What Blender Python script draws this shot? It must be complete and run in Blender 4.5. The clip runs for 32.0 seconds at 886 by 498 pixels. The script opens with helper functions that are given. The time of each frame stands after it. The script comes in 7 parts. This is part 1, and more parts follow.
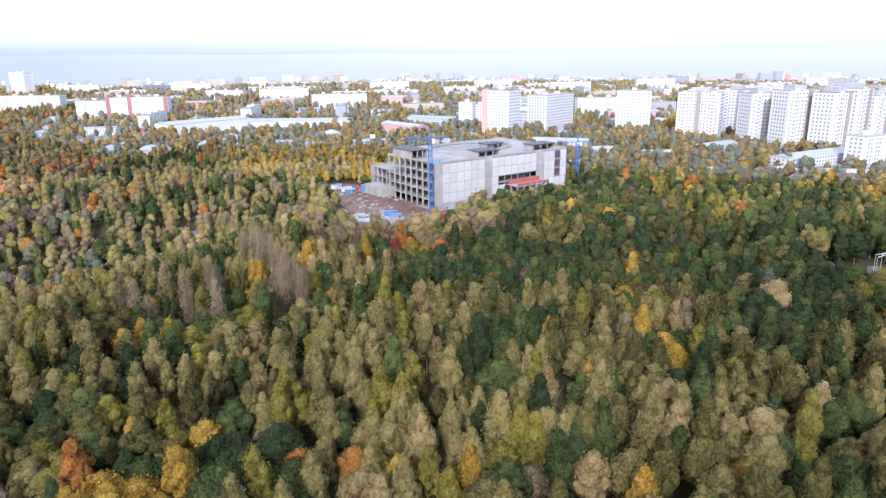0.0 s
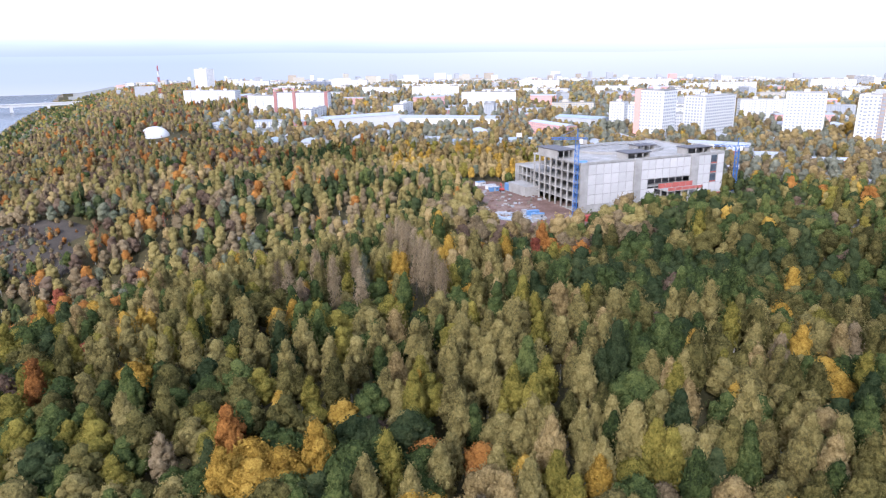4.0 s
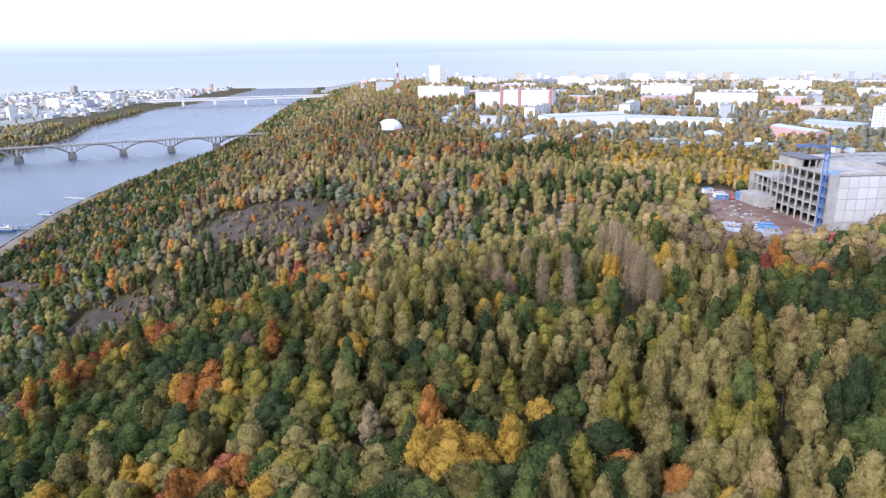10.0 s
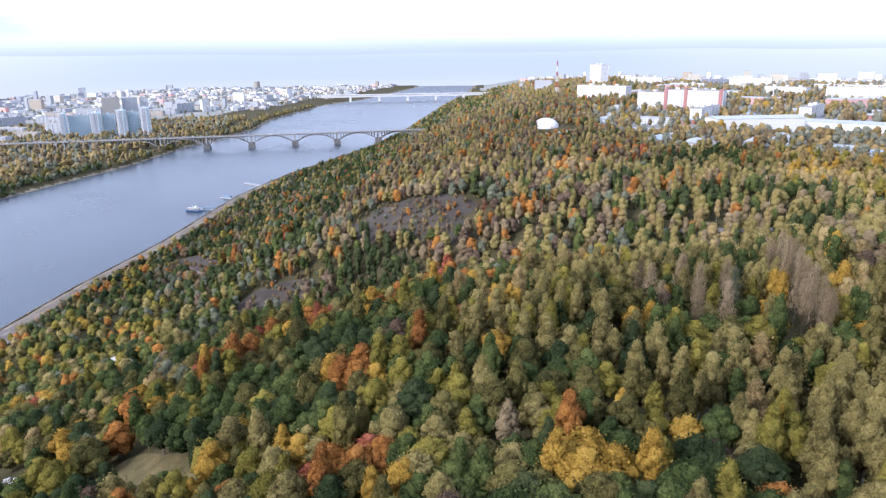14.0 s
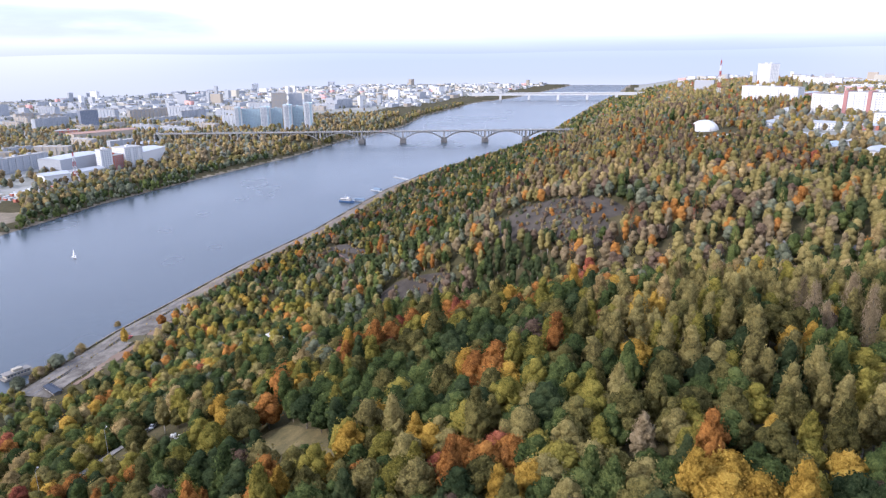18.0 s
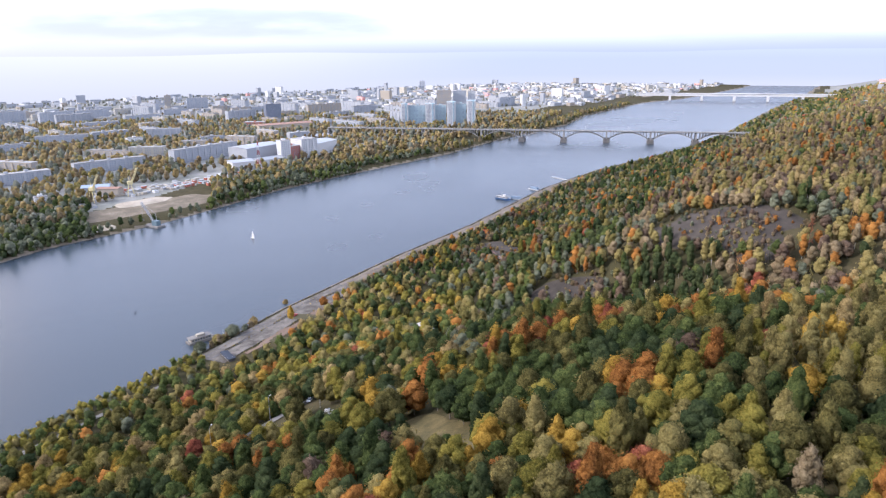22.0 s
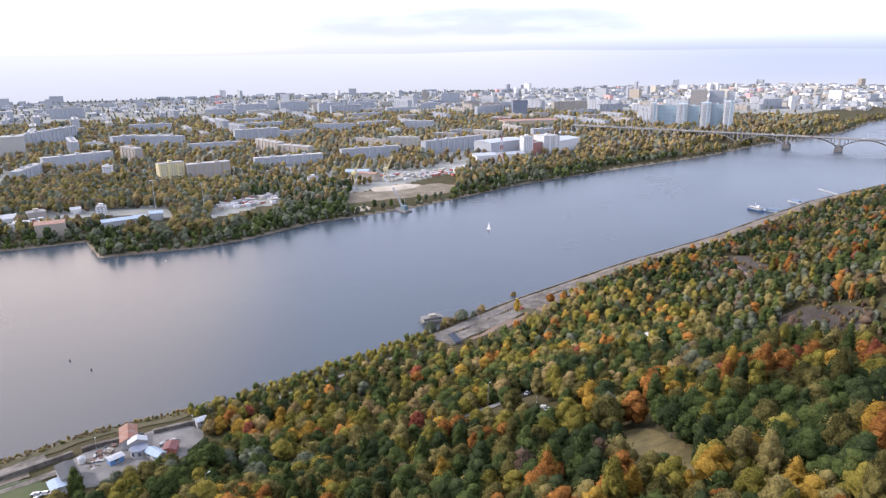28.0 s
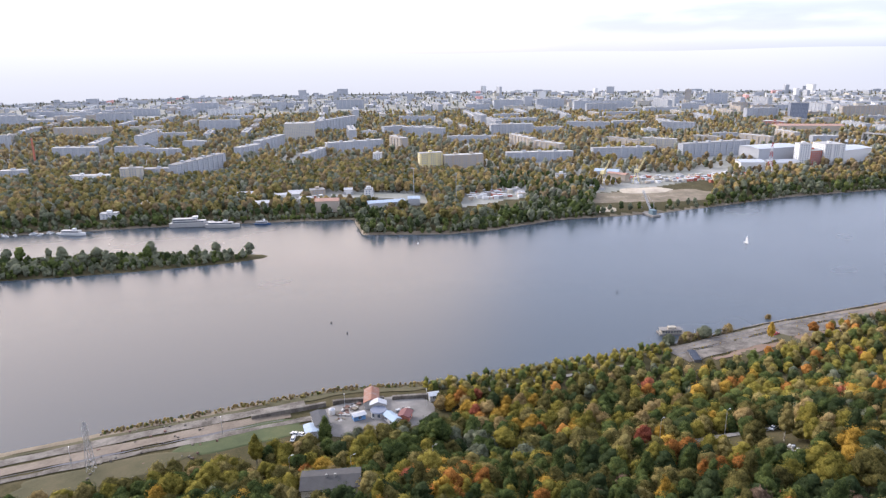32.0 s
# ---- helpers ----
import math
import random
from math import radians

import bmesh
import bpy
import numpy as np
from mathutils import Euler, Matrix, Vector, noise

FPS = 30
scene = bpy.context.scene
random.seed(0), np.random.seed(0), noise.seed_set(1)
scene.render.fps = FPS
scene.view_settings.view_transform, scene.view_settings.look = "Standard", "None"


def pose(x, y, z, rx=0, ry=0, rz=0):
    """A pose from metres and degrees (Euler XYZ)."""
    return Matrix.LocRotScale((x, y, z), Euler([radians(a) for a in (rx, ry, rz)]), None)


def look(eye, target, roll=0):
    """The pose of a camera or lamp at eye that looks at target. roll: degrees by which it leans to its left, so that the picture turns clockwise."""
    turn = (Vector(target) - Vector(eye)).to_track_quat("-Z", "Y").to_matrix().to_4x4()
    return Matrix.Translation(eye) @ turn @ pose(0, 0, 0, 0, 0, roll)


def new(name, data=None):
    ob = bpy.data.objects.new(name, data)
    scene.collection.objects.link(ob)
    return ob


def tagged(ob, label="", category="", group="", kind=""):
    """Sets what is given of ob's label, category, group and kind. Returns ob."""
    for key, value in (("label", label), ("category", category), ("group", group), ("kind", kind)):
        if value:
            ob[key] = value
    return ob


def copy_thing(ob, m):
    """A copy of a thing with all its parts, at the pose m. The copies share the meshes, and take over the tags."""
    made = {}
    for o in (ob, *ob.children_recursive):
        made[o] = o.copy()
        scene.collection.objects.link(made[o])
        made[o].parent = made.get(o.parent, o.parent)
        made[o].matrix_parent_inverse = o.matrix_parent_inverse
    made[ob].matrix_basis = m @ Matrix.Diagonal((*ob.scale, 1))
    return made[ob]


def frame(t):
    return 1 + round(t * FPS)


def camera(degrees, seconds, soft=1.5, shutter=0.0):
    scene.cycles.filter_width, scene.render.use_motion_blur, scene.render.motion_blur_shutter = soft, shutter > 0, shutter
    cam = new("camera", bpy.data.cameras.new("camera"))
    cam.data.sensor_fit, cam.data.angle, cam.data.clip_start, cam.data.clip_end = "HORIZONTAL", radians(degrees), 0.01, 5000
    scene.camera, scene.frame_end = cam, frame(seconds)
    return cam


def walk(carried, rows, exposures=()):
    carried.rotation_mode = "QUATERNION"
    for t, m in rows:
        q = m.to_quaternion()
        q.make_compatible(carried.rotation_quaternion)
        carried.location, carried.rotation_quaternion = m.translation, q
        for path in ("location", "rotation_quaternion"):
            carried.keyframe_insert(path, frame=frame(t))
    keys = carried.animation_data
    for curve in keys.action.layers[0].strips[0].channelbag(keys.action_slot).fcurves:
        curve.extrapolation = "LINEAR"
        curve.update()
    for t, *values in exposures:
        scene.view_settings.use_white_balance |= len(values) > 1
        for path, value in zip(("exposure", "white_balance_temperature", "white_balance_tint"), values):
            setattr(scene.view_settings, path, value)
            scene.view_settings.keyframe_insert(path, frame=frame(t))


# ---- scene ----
EYE = (0.0, 0.0, 165.0)
TILT, LEAN = 73.93, -0.6
cam = camera(66.42, 32.0, soft=1.3)
# seconds and heading; the camera hovers and turns to its left
YAW = (
    (0, 0.00), (0.5, 2.06), (1, 3.79), (1.5, 5.41), (2, 6.84), (2.5, 8.26), (3, 9.64), (3.5, 10.97),
    (5.5, 16.23), (6, 17.59), (6.5, 18.98), (7, 20.38), (7.5, 21.92), (8, 23.68), (8.5, 25.41), (9, 27.17),
    (9.5, 28.97), (10, 30.73), (10.5, 32.47), (11, 34.13), (11.5, 35.73), (12, 37.30), (12.5, 38.94), (13, 40.63),
    (13.5, 42.25), (14, 43.74), (14.5, 45.22), (16.5, 51.27), (17, 52.88), (17.5, 54.47), (18, 56.10), (18.5, 57.76),
    (19, 59.39), (19.5, 61.02), (20, 62.67), (20.5, 64.37), (21, 66.04), (21.5, 67.76), (22, 69.51), (22.5, 71.24),
    (23, 72.97), (23.5, 74.69), (24, 76.39), (24.5, 78.04), (25, 79.63), (25.5, 81.07), (27.5, 88.09), (28, 89.72),
    (28.5, 91.41), (29, 93.12), (29.5, 94.77), (30, 96.76), (30.5, 99.64), (31, 102.70), (31.5, 107.01), (32, 110.69),
)
walk(cam, [(t, pose(*EYE, TILT, 0, a) @ pose(0, 0, 0, 0, 0, LEAN)) for t, a in YAW], [(0, 1.16, 5480, 17), (12, 1.16, 5480, 17), (20, 1.13, 5680, 18), (28, 1.09, 5950, 18), (32, 1.13, 6050, 17)])

# ---- light ----
SUN_AZ, SUN_EL = 172.0, 30.0      # heading to the sun, counted to the left of +y
sx, sy = -math.sin(radians(SUN_AZ)), math.cos(radians(SUN_AZ))
sun = new("sun", bpy.data.lights.new("sun", "SUN"))
sun.data.energy, sun.data.angle, sun.data.color = 2.2, radians(5), (1.0, 0.93, 0.82)
sun.matrix_world = look((sx * 900, sy * 900, 900 * math.tan(radians(SUN_EL))), (0, 0, 0))

world = bpy.data.worlds.new("sky")
scene.world = world
world.use_nodes = True
wn, wl = world.node_tree.nodes, world.node_tree.links
wn.clear()
w_out = wn.new("ShaderNodeOutputWorld")
w_bg = wn.new("ShaderNodeBackground")
w_sky = wn.new("ShaderNodeTexSky")
w_sky.sky_type, w_sky.sun_disc = "NISHITA", False
w_sky.sun_elevation, w_sky.sun_rotation = radians(SUN_EL), radians(-SUN_AZ)
w_sky.air_density, w_sky.dust_density, w_sky.altitude = 1.0, 1.2, 150
w_co = wn.new("ShaderNodeTexCoord")
w_map = wn.new("ShaderNodeMapping")
w_map.inputs["Scale"].default_value = (1.0, 1.0, 9.0)
w_noise = wn.new("ShaderNodeTexNoise")
w_noise.inputs["Scale"].default_value, w_noise.inputs["Detail"].default_value = 1.7, 6.0
w_ramp = wn.new("ShaderNodeValToRGB")
w_ramp.color_ramp.elements[0].position, w_ramp.color_ramp.elements[0].color = 0.32, (4.4, 4.8, 5.8, 1)     # grey undersides
w_ramp.color_ramp.elements[1].position, w_ramp.color_ramp.elements[1].color = 0.50, (8.5, 8.9, 9.9, 1)     # bright cloud sheet
w_mix = wn.new("ShaderNodeMix")
w_mix.data_type = "RGBA"
w_mix.inputs[0].default_value = 0.85
wl.new(w_co.outputs["Generated"], w_map.inputs["Vector"])
wl.new(w_map.outputs["Vector"], w_noise.inputs["Vector"])
wl.new(w_noise.outputs["Fac"], w_ramp.inputs["Fac"])


def w_math(op, a, b, c=None):
    n = wn.new("ShaderNodeMath")
    n.operation = op
    for k, v in enumerate((a, b, c)):
        if v is None:
            continue
        if isinstance(v, (int, float)):
            n.inputs[k].default_value = v
        else:
            wl.new(v, n.inputs[k])
    return n.outputs[0]


def w_step(v, lo, hi):
    n = wn.new("ShaderNodeMapRange")
    n.interpolation_type = "SMOOTHSTEP"
    n.inputs[1].default_value, n.inputs[2].default_value = lo, hi
    wl.new(v, n.inputs[0])
    return n.outputs[0]


def w_towards(az):
    n = wn.new("ShaderNodeVectorMath")
    n.operation = "DOT_PRODUCT"
    n.inputs[1].default_value = (-math.sin(radians(az)), math.cos(radians(az)), 0.0)
    wl.new(w_co.outputs["Generated"], n.inputs[0])
    return n.outputs["Value"]


def w_blend(f, a, b):
    n = wn.new("ShaderNodeMix")
    n.data_type = "RGBA"
    wl.new(f, n.inputs[0])
    for k, v in ((6, a), (7, b)):
        if isinstance(v, tuple):
            n.inputs[k].default_value = (*v, 1)
        else:
            wl.new(v, n.inputs[k])
    return n.outputs[2]


w_sep = wn.new("ShaderNodeSeparateXYZ")
wl.new(w_co.outputs["Generated"], w_sep.inputs[0])
# a long blue-grey cloud low over the town, and the brighter sheet towards the sun
w_low = w_math("MULTIPLY", w_step(w_sep.outputs["Z"], 0.008, 0.034), w_math("SUBTRACT", 1.0, w_step(w_sep.outputs["Z"], 0.045, 0.09)))
w_lobe = w_math("MULTIPLY", w_low, w_step(w_towards(88), 0.93, 0.99))
w_fine = wn.new("ShaderNodeTexNoise")
w_fine.inputs["Scale"].default_value, w_fine.inputs["Detail"].default_value = 7.0, 6.0
w_flat = wn.new("ShaderNodeMapping")
w_flat.inputs["Scale"].default_value = (1.0, 1.0, 6.0)
wl.new(w_co.outputs["Generated"], w_flat.inputs["Vector"])
wl.new(w_flat.outputs["Vector"], w_fine.inputs["Vector"])
w_cloud = w_step(w_math("MULTIPLY", w_lobe, w_math("ADD", w_fine.outputs["Fac"], 0.25)), 0.16, 0.86)
w_sheet = w_blend(w_step(w_towards(152), 0.60, 0.74), w_ramp.outputs["Color"], (17.5, 14.2, 11.0))
w_haze = w_math("SUBTRACT", 1.0, w_step(w_sep.outputs["Z"], -0.004, 0.06))
w_far = w_blend(w_step(w_towards(45), 0.6, 0.98), (4.3, 4.35, 4.35), (3.15, 3.5, 4.1))
w_deep = w_blend(w_haze, w_blend(w_cloud, w_sheet, (3.9, 4.2, 4.9)), w_far)
wl.new(w_deep, w_mix.inputs[7])
wl.new(w_sky.outputs["Color"], w_mix.inputs[6])
wl.new(w_mix.outputs[2], w_bg.inputs["Color"])
w_bg.inputs["Strength"].default_value = 0.1
wl.new(w_bg.outputs["Background"], w_out.inputs["Surface"])

# ---- helpers of this scene ----


def mesh_np(name, verts, tris=None, quads=None, mats=(), tri_mat=None, quad_mat=None, smooth=False):
    """A mesh from numpy arrays of corners, triangles and quads; smooth: 1 all over, 2 the triangles alone."""
    me = bpy.data.meshes.new(name)
    verts = np.asarray(verts, dtype=np.float32).reshape(-1, 3)
    tris = np.zeros((0, 3), np.int32) if tris is None else np.asarray(tris, np.int32).reshape(-1, 3)
    quads = np.zeros((0, 4), np.int32) if quads is None else np.asarray(quads, np.int32).reshape(-1, 4)
    me.vertices.add(len(verts))
    me.vertices.foreach_set("co", verts.ravel())
    n = len(tris) * 3 + len(quads) * 4
    me.loops.add(n)
    me.loops.foreach_set("vertex_index", np.concatenate([tris.ravel(), quads.ravel()]).astype(np.int32))
    m = len(tris) + len(quads)
    me.polygons.add(m)
    start = np.concatenate([np.arange(len(tris)) * 3, len(tris) * 3 + np.arange(len(quads)) * 4]).astype(np.int32)
    me.polygons.foreach_set("loop_start", start)
    for one in mats:
        me.materials.append(one)
    if tri_mat is not None or quad_mat is not None:
        a = np.zeros(len(tris)) if tri_mat is None else tri_mat
        b = np.zeros(len(quads)) if quad_mat is None else quad_mat
        me.polygons.foreach_set("material_index", np.concatenate([a, b]).astype(np.int32))
    me.polygons.foreach_set("use_smooth", np.concatenate([np.full(len(tris), smooth != 0), np.full(len(quads), smooth == 1)]))
    me.update(calc_edges=True)
    me.validate()
    return me


def bm_mesh(name, bm, material=None):
    me = bpy.data.meshes.new(name)
    bm.to_mesh(me)
    bm.free()
    if material:
        me.materials.append(material)
    return me


def part(name, data, parent, label="", material=None, at=None):
    """Links a mesh or bmesh as one part under a thing."""
    if isinstance(data, bmesh.types.BMesh):
        data = bm_mesh(name, data, material)
    elif material:
        data.materials.append(material)
    ob = new(name, data)
    ob.parent = parent
    if at is not None:
        ob.matrix_basis = at
    if label:
        ob["label"] = label
    return ob


def thing(name, m, label, category, group="", kind=""):
    ob = new(name)
    ob.empty_display_size = 0.5
    ob.matrix_basis = m
    return tagged(ob, label, category, group, kind)


def box(bm, x0, y0, z0, x1, y1, z1, bevel=0.0):
    v = [bm.verts.new(p) for p in ((x0, y0, z0), (x1, y0, z0), (x1, y1, z0), (x0, y1, z0), (x0, y0, z1), (x1, y0, z1), (x1, y1, z1), (x0, y1, z1))]
    faces = [bm.faces.new([v[i] for i in f]) for f in ((3, 2, 1, 0), (4, 5, 6, 7), (0, 1, 5, 4), (1, 2, 6, 5), (2, 3, 7, 6), (3, 0, 4, 7))]
    if bevel:
        edges = list({e for f in faces for e in f.edges})
        bmesh.ops.bevel(bm, geom=edges, offset=bevel, segments=1, affect="EDGES")


def boxes(*rows, bevel=0.0):
    bm = bmesh.new()
    for r in rows:
        box(bm, *r, bevel=bevel)
    return bm


def tube(bm, a, b, r0, r1=None, n=8, caps=True):
    """A tapered round bar from a to b."""
    a, b = Vector(a), Vector(b)
    r1 = r0 if r1 is None else r1
    q = (b - a).to_track_quat("Z", "Y")
    rings = []
    for c, r in ((a, r0), (b, r1)):
        rings.append([bm.verts.new(c + q @ Vector((r * math.cos(2 * math.pi * i / n), r * math.sin(2 * math.pi * i / n), 0))) for i in range(n)])
    for i in range(n):
        bm.faces.new((rings[0][i], rings[0][(i + 1) % n], rings[1][(i + 1) % n], rings[1][i]))
    if caps:
        bm.faces.new(rings[1])
        bm.faces.new(rings[0][::-1])


def heading(az, r, z=0.0):
    """A place r metres away at an angle to the left of +y."""
    return (-r * math.sin(radians(az)), r * math.cos(radians(az)), z)

# ---- materials ----
def material(name):
    m = bpy.data.materials.new(name)
    m.use_nodes = True
    n, l = m.node_tree.nodes, m.node_tree.links
    n.clear()
    out = n.new("ShaderNodeOutputMaterial")
    return m, n, l, out


def ramp_node(n, stops):
    r = n.new("ShaderNodeValToRGB")
    while len(r.color_ramp.elements) < len(stops):
        r.color_ramp.elements.new(0.5)
    for e, (p, c) in zip(r.color_ramp.elements, stops):
        e.position, e.color = p, (*c, 1)
    return r


def noise_node(n, l, scale, detail=4.0, rough=0.6, coords="Object"):
    co = n.new("ShaderNodeTexCoord")
    t = n.new("ShaderNodeTexNoise")
    t.inputs["Scale"].default_value, t.inputs["Detail"].default_value, t.inputs["Roughness"].default_value = scale, detail, rough
    l.new(co.outputs[coords], t.inputs["Vector"])
    return t


def surface(name, stops, scale=0.5, fine=6.0, rough=0.85, bump=0.2, metal=0.0, per_object=0.0, coords="Object", spec=0.3):
    """A plain painted or mineral surface: a ramp over coarse and fine noise, with fine relief."""
    m, n, l, out = material(name)
    p = n.new("ShaderNodeBsdfPrincipled")
    a, b = noise_node(n, l, scale, 5, 0.65, coords), noise_node(n, l, fine, 4, 0.6, coords)
    mix = n.new("ShaderNodeMath")
    mix.operation = "MULTIPLY_ADD"
    mix.inputs[1].default_value, mix.inputs[2].default_value = 0.35, -0.17
    l.new(b.outputs["Fac"], mix.inputs[0])
    add = n.new("ShaderNodeMath")
    l.new(a.outputs["Fac"], add.inputs[0])
    l.new(mix.outputs[0], add.inputs[1])
    last = add
    if per_object:
        info = n.new("ShaderNodeObjectInfo")
        shift = n.new("ShaderNodeMath")
        shift.operation = "MULTIPLY_ADD"
        shift.inputs[1].default_value, shift.inputs[2].default_value = per_object, -per_object / 2
        l.new(info.outputs["Random"], shift.inputs[0])
        last = n.new("ShaderNodeMath")
        l.new(add.outputs[0], last.inputs[0])
        l.new(shift.outputs[0], last.inputs[1])
    r = ramp_node(n, stops)
    l.new(last.outputs[0], r.inputs["Fac"])
    l.new(r.outputs["Color"], p.inputs["Base Color"])
    p.inputs["Roughness"].default_value, p.inputs["Metallic"].default_value = rough, metal
    p.inputs["Specular IOR Level"].default_value = spec
    if bump:
        bp = n.new("ShaderNodeBump")
        bp.inputs["Strength"].default_value, bp.inputs["Distance"].default_value = bump, 0.05
        l.new(b.outputs["Fac"], bp.inputs["Height"])
        l.new(bp.outputs["Normal"], p.inputs["Normal"])
    l.new(p.outputs["BSDF"], out.inputs["Surface"])
    return m


def shade(c, k):
    return tuple(min(1.0, x * k) for x in c)


def paint(name, c, rough=0.7, spread=0.18, **kw):
    return surface(name, [(0.25, shade(c, 1 - spread)), (0.55, c), (0.8, shade(c, 1 + spread))], rough=rough, **kw)


def foliage(name, dark, mid, light, leafy=0.2):
    """Leaves: tint by spray and tree, dark leaf gaps painted in by noise, leafy relief and light coming through."""
    m, n, l, out = material(name)

    def calc(op, a, b, c=None):
        k = n.new("ShaderNodeMath")
        k.operation = op
        for i, v in enumerate((a, b, c)):
            if isinstance(v, (int, float)):
                k.inputs[i].default_value = v
            elif v is not None:
                l.new(v, k.inputs[i])
        return k.outputs[0]

    geo = n.new("ShaderNodeNewGeometry")
    info = n.new("ShaderNodeObjectInfo")

    def grain(scale, detail, rough):
        k = n.new("ShaderNodeTexNoise")
        k.inputs["Scale"].default_value, k.inputs["Detail"].default_value, k.inputs["Roughness"].default_value = scale, detail, rough
        l.new(geo.outputs["Position"], k.inputs["Vector"])
        return k.outputs["Fac"]

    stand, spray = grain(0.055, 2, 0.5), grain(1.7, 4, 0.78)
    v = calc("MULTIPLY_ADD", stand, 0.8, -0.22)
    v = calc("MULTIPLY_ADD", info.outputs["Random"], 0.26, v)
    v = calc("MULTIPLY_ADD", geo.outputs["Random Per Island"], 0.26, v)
    # fine noise swings to the dark stop, painting shaded gaps between the leaves
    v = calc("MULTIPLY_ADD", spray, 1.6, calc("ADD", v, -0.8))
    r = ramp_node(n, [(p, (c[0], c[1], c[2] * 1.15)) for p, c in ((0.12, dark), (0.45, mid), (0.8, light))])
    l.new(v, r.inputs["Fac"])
    bp = n.new("ShaderNodeBump")
    bp.inputs["Strength"].default_value, bp.inputs["Distance"].default_value = 1.0, 0.9
    l.new(spray, bp.inputs["Height"])
    d = n.new("ShaderNodeBsdfDiffuse")
    t = n.new("ShaderNodeBsdfTranslucent")
    for k in (d, t):
        l.new(r.outputs["Color"], k.inputs["Color"])
        l.new(bp.outputs["Normal"], k.inputs["Normal"])
    mx = n.new("ShaderNodeMixShader")
    mx.inputs[0].default_value = leafy
    l.new(d.outputs[0], mx.inputs[1])
    l.new(t.outputs[0], mx.inputs[2])
    l.new(mx.outputs[0], out.inputs["Surface"])
    return m


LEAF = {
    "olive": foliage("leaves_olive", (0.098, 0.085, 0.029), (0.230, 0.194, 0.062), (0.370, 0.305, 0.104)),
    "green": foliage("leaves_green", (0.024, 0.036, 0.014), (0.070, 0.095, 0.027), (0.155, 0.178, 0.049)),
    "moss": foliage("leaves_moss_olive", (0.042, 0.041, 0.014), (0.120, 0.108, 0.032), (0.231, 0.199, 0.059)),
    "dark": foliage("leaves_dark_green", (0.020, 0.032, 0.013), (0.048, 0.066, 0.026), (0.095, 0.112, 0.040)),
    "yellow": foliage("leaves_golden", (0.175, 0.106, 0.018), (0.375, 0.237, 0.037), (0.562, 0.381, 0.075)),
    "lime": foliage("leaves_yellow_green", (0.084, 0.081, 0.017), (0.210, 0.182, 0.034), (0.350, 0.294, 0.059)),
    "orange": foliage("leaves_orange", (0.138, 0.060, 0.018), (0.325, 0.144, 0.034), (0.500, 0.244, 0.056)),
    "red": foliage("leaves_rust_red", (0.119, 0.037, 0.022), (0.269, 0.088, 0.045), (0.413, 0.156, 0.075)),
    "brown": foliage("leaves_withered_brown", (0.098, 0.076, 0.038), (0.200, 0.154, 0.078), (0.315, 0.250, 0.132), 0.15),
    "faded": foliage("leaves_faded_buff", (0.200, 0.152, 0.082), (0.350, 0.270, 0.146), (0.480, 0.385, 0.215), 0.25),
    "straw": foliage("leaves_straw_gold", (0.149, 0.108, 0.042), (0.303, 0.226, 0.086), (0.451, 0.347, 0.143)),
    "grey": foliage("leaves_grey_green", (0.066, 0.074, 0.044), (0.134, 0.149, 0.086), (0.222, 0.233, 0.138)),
    # silver: haze over far trees put into leaf colour; also a bare poplar
    "silver": foliage("leaves_hazed_silver_grey", (0.125, 0.132, 0.088), (0.205, 0.212, 0.142), (0.285, 0.290, 0.195)),
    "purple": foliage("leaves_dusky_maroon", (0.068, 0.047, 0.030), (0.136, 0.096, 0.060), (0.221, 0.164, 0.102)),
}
BARK = surface("bark", [(0.3, (0.06, 0.05, 0.04)), (0.6, (0.16, 0.14, 0.11))], 1.5, 12, 0.9, 0.4)
BIRCH = surface("birch_bark", [(0.36, (0.09, 0.08, 0.07)), (0.50, (0.30, 0.285, 0.26)), (0.8, (0.46, 0.44, 0.40))], 1.2, 9, 0.8, 0.3)
CONCRETE = surface("concrete", [(0.25, (0.19, 0.185, 0.18)), (0.55, (0.285, 0.28, 0.272)), (0.8, (0.375, 0.37, 0.36))], 0.15, 3, 0.9, 0.25)
PANEL = surface("facade_panel", [(0.25, (0.34, 0.338, 0.34)), (0.55, (0.425, 0.42, 0.425)), (0.8, (0.49, 0.485, 0.49))], 0.08, 2, 0.85, 0.15, per_object=0.25)
ASPHALT = surface("asphalt", [(0.25, (0.09, 0.088, 0.085)), (0.55, (0.15, 0.145, 0.14)), (0.8, (0.22, 0.21, 0.20))], 0.08, 4, 0.9, 0.2)
EARTH = surface("trodden_earth", [(0.25, (0.075, 0.042, 0.034)), (0.5, (0.135, 0.082, 0.066)), (0.75, (0.23, 0.175, 0.15))], 0.06, 0.9, 0.95, 0.5)
SAND = surface("river_sand", [(0.25, (0.20, 0.17, 0.13)), (0.5, (0.33, 0.29, 0.23)), (0.75, (0.45, 0.40, 0.33))], 0.05, 1, 0.95, 0.3)
GRASS = surface("dry_grass", [(0.25, (0.036, 0.037, 0.016)), (0.5, (0.060, 0.055, 0.027)), (0.75, (0.092, 0.074, 0.042))], 0.05, 1.5, 0.95, 0.6)
LAWN = surface("lawn", [(0.25, (0.030, 0.042, 0.018)), (0.5, (0.050, 0.064, 0.027)), (0.75, (0.080, 0.086, 0.038))], 0.06, 1.5, 0.95, 0.5)
WHITE = paint("white_wall", (0.55, 0.55, 0.55), 0.8, 0.08, per_object=0.3)
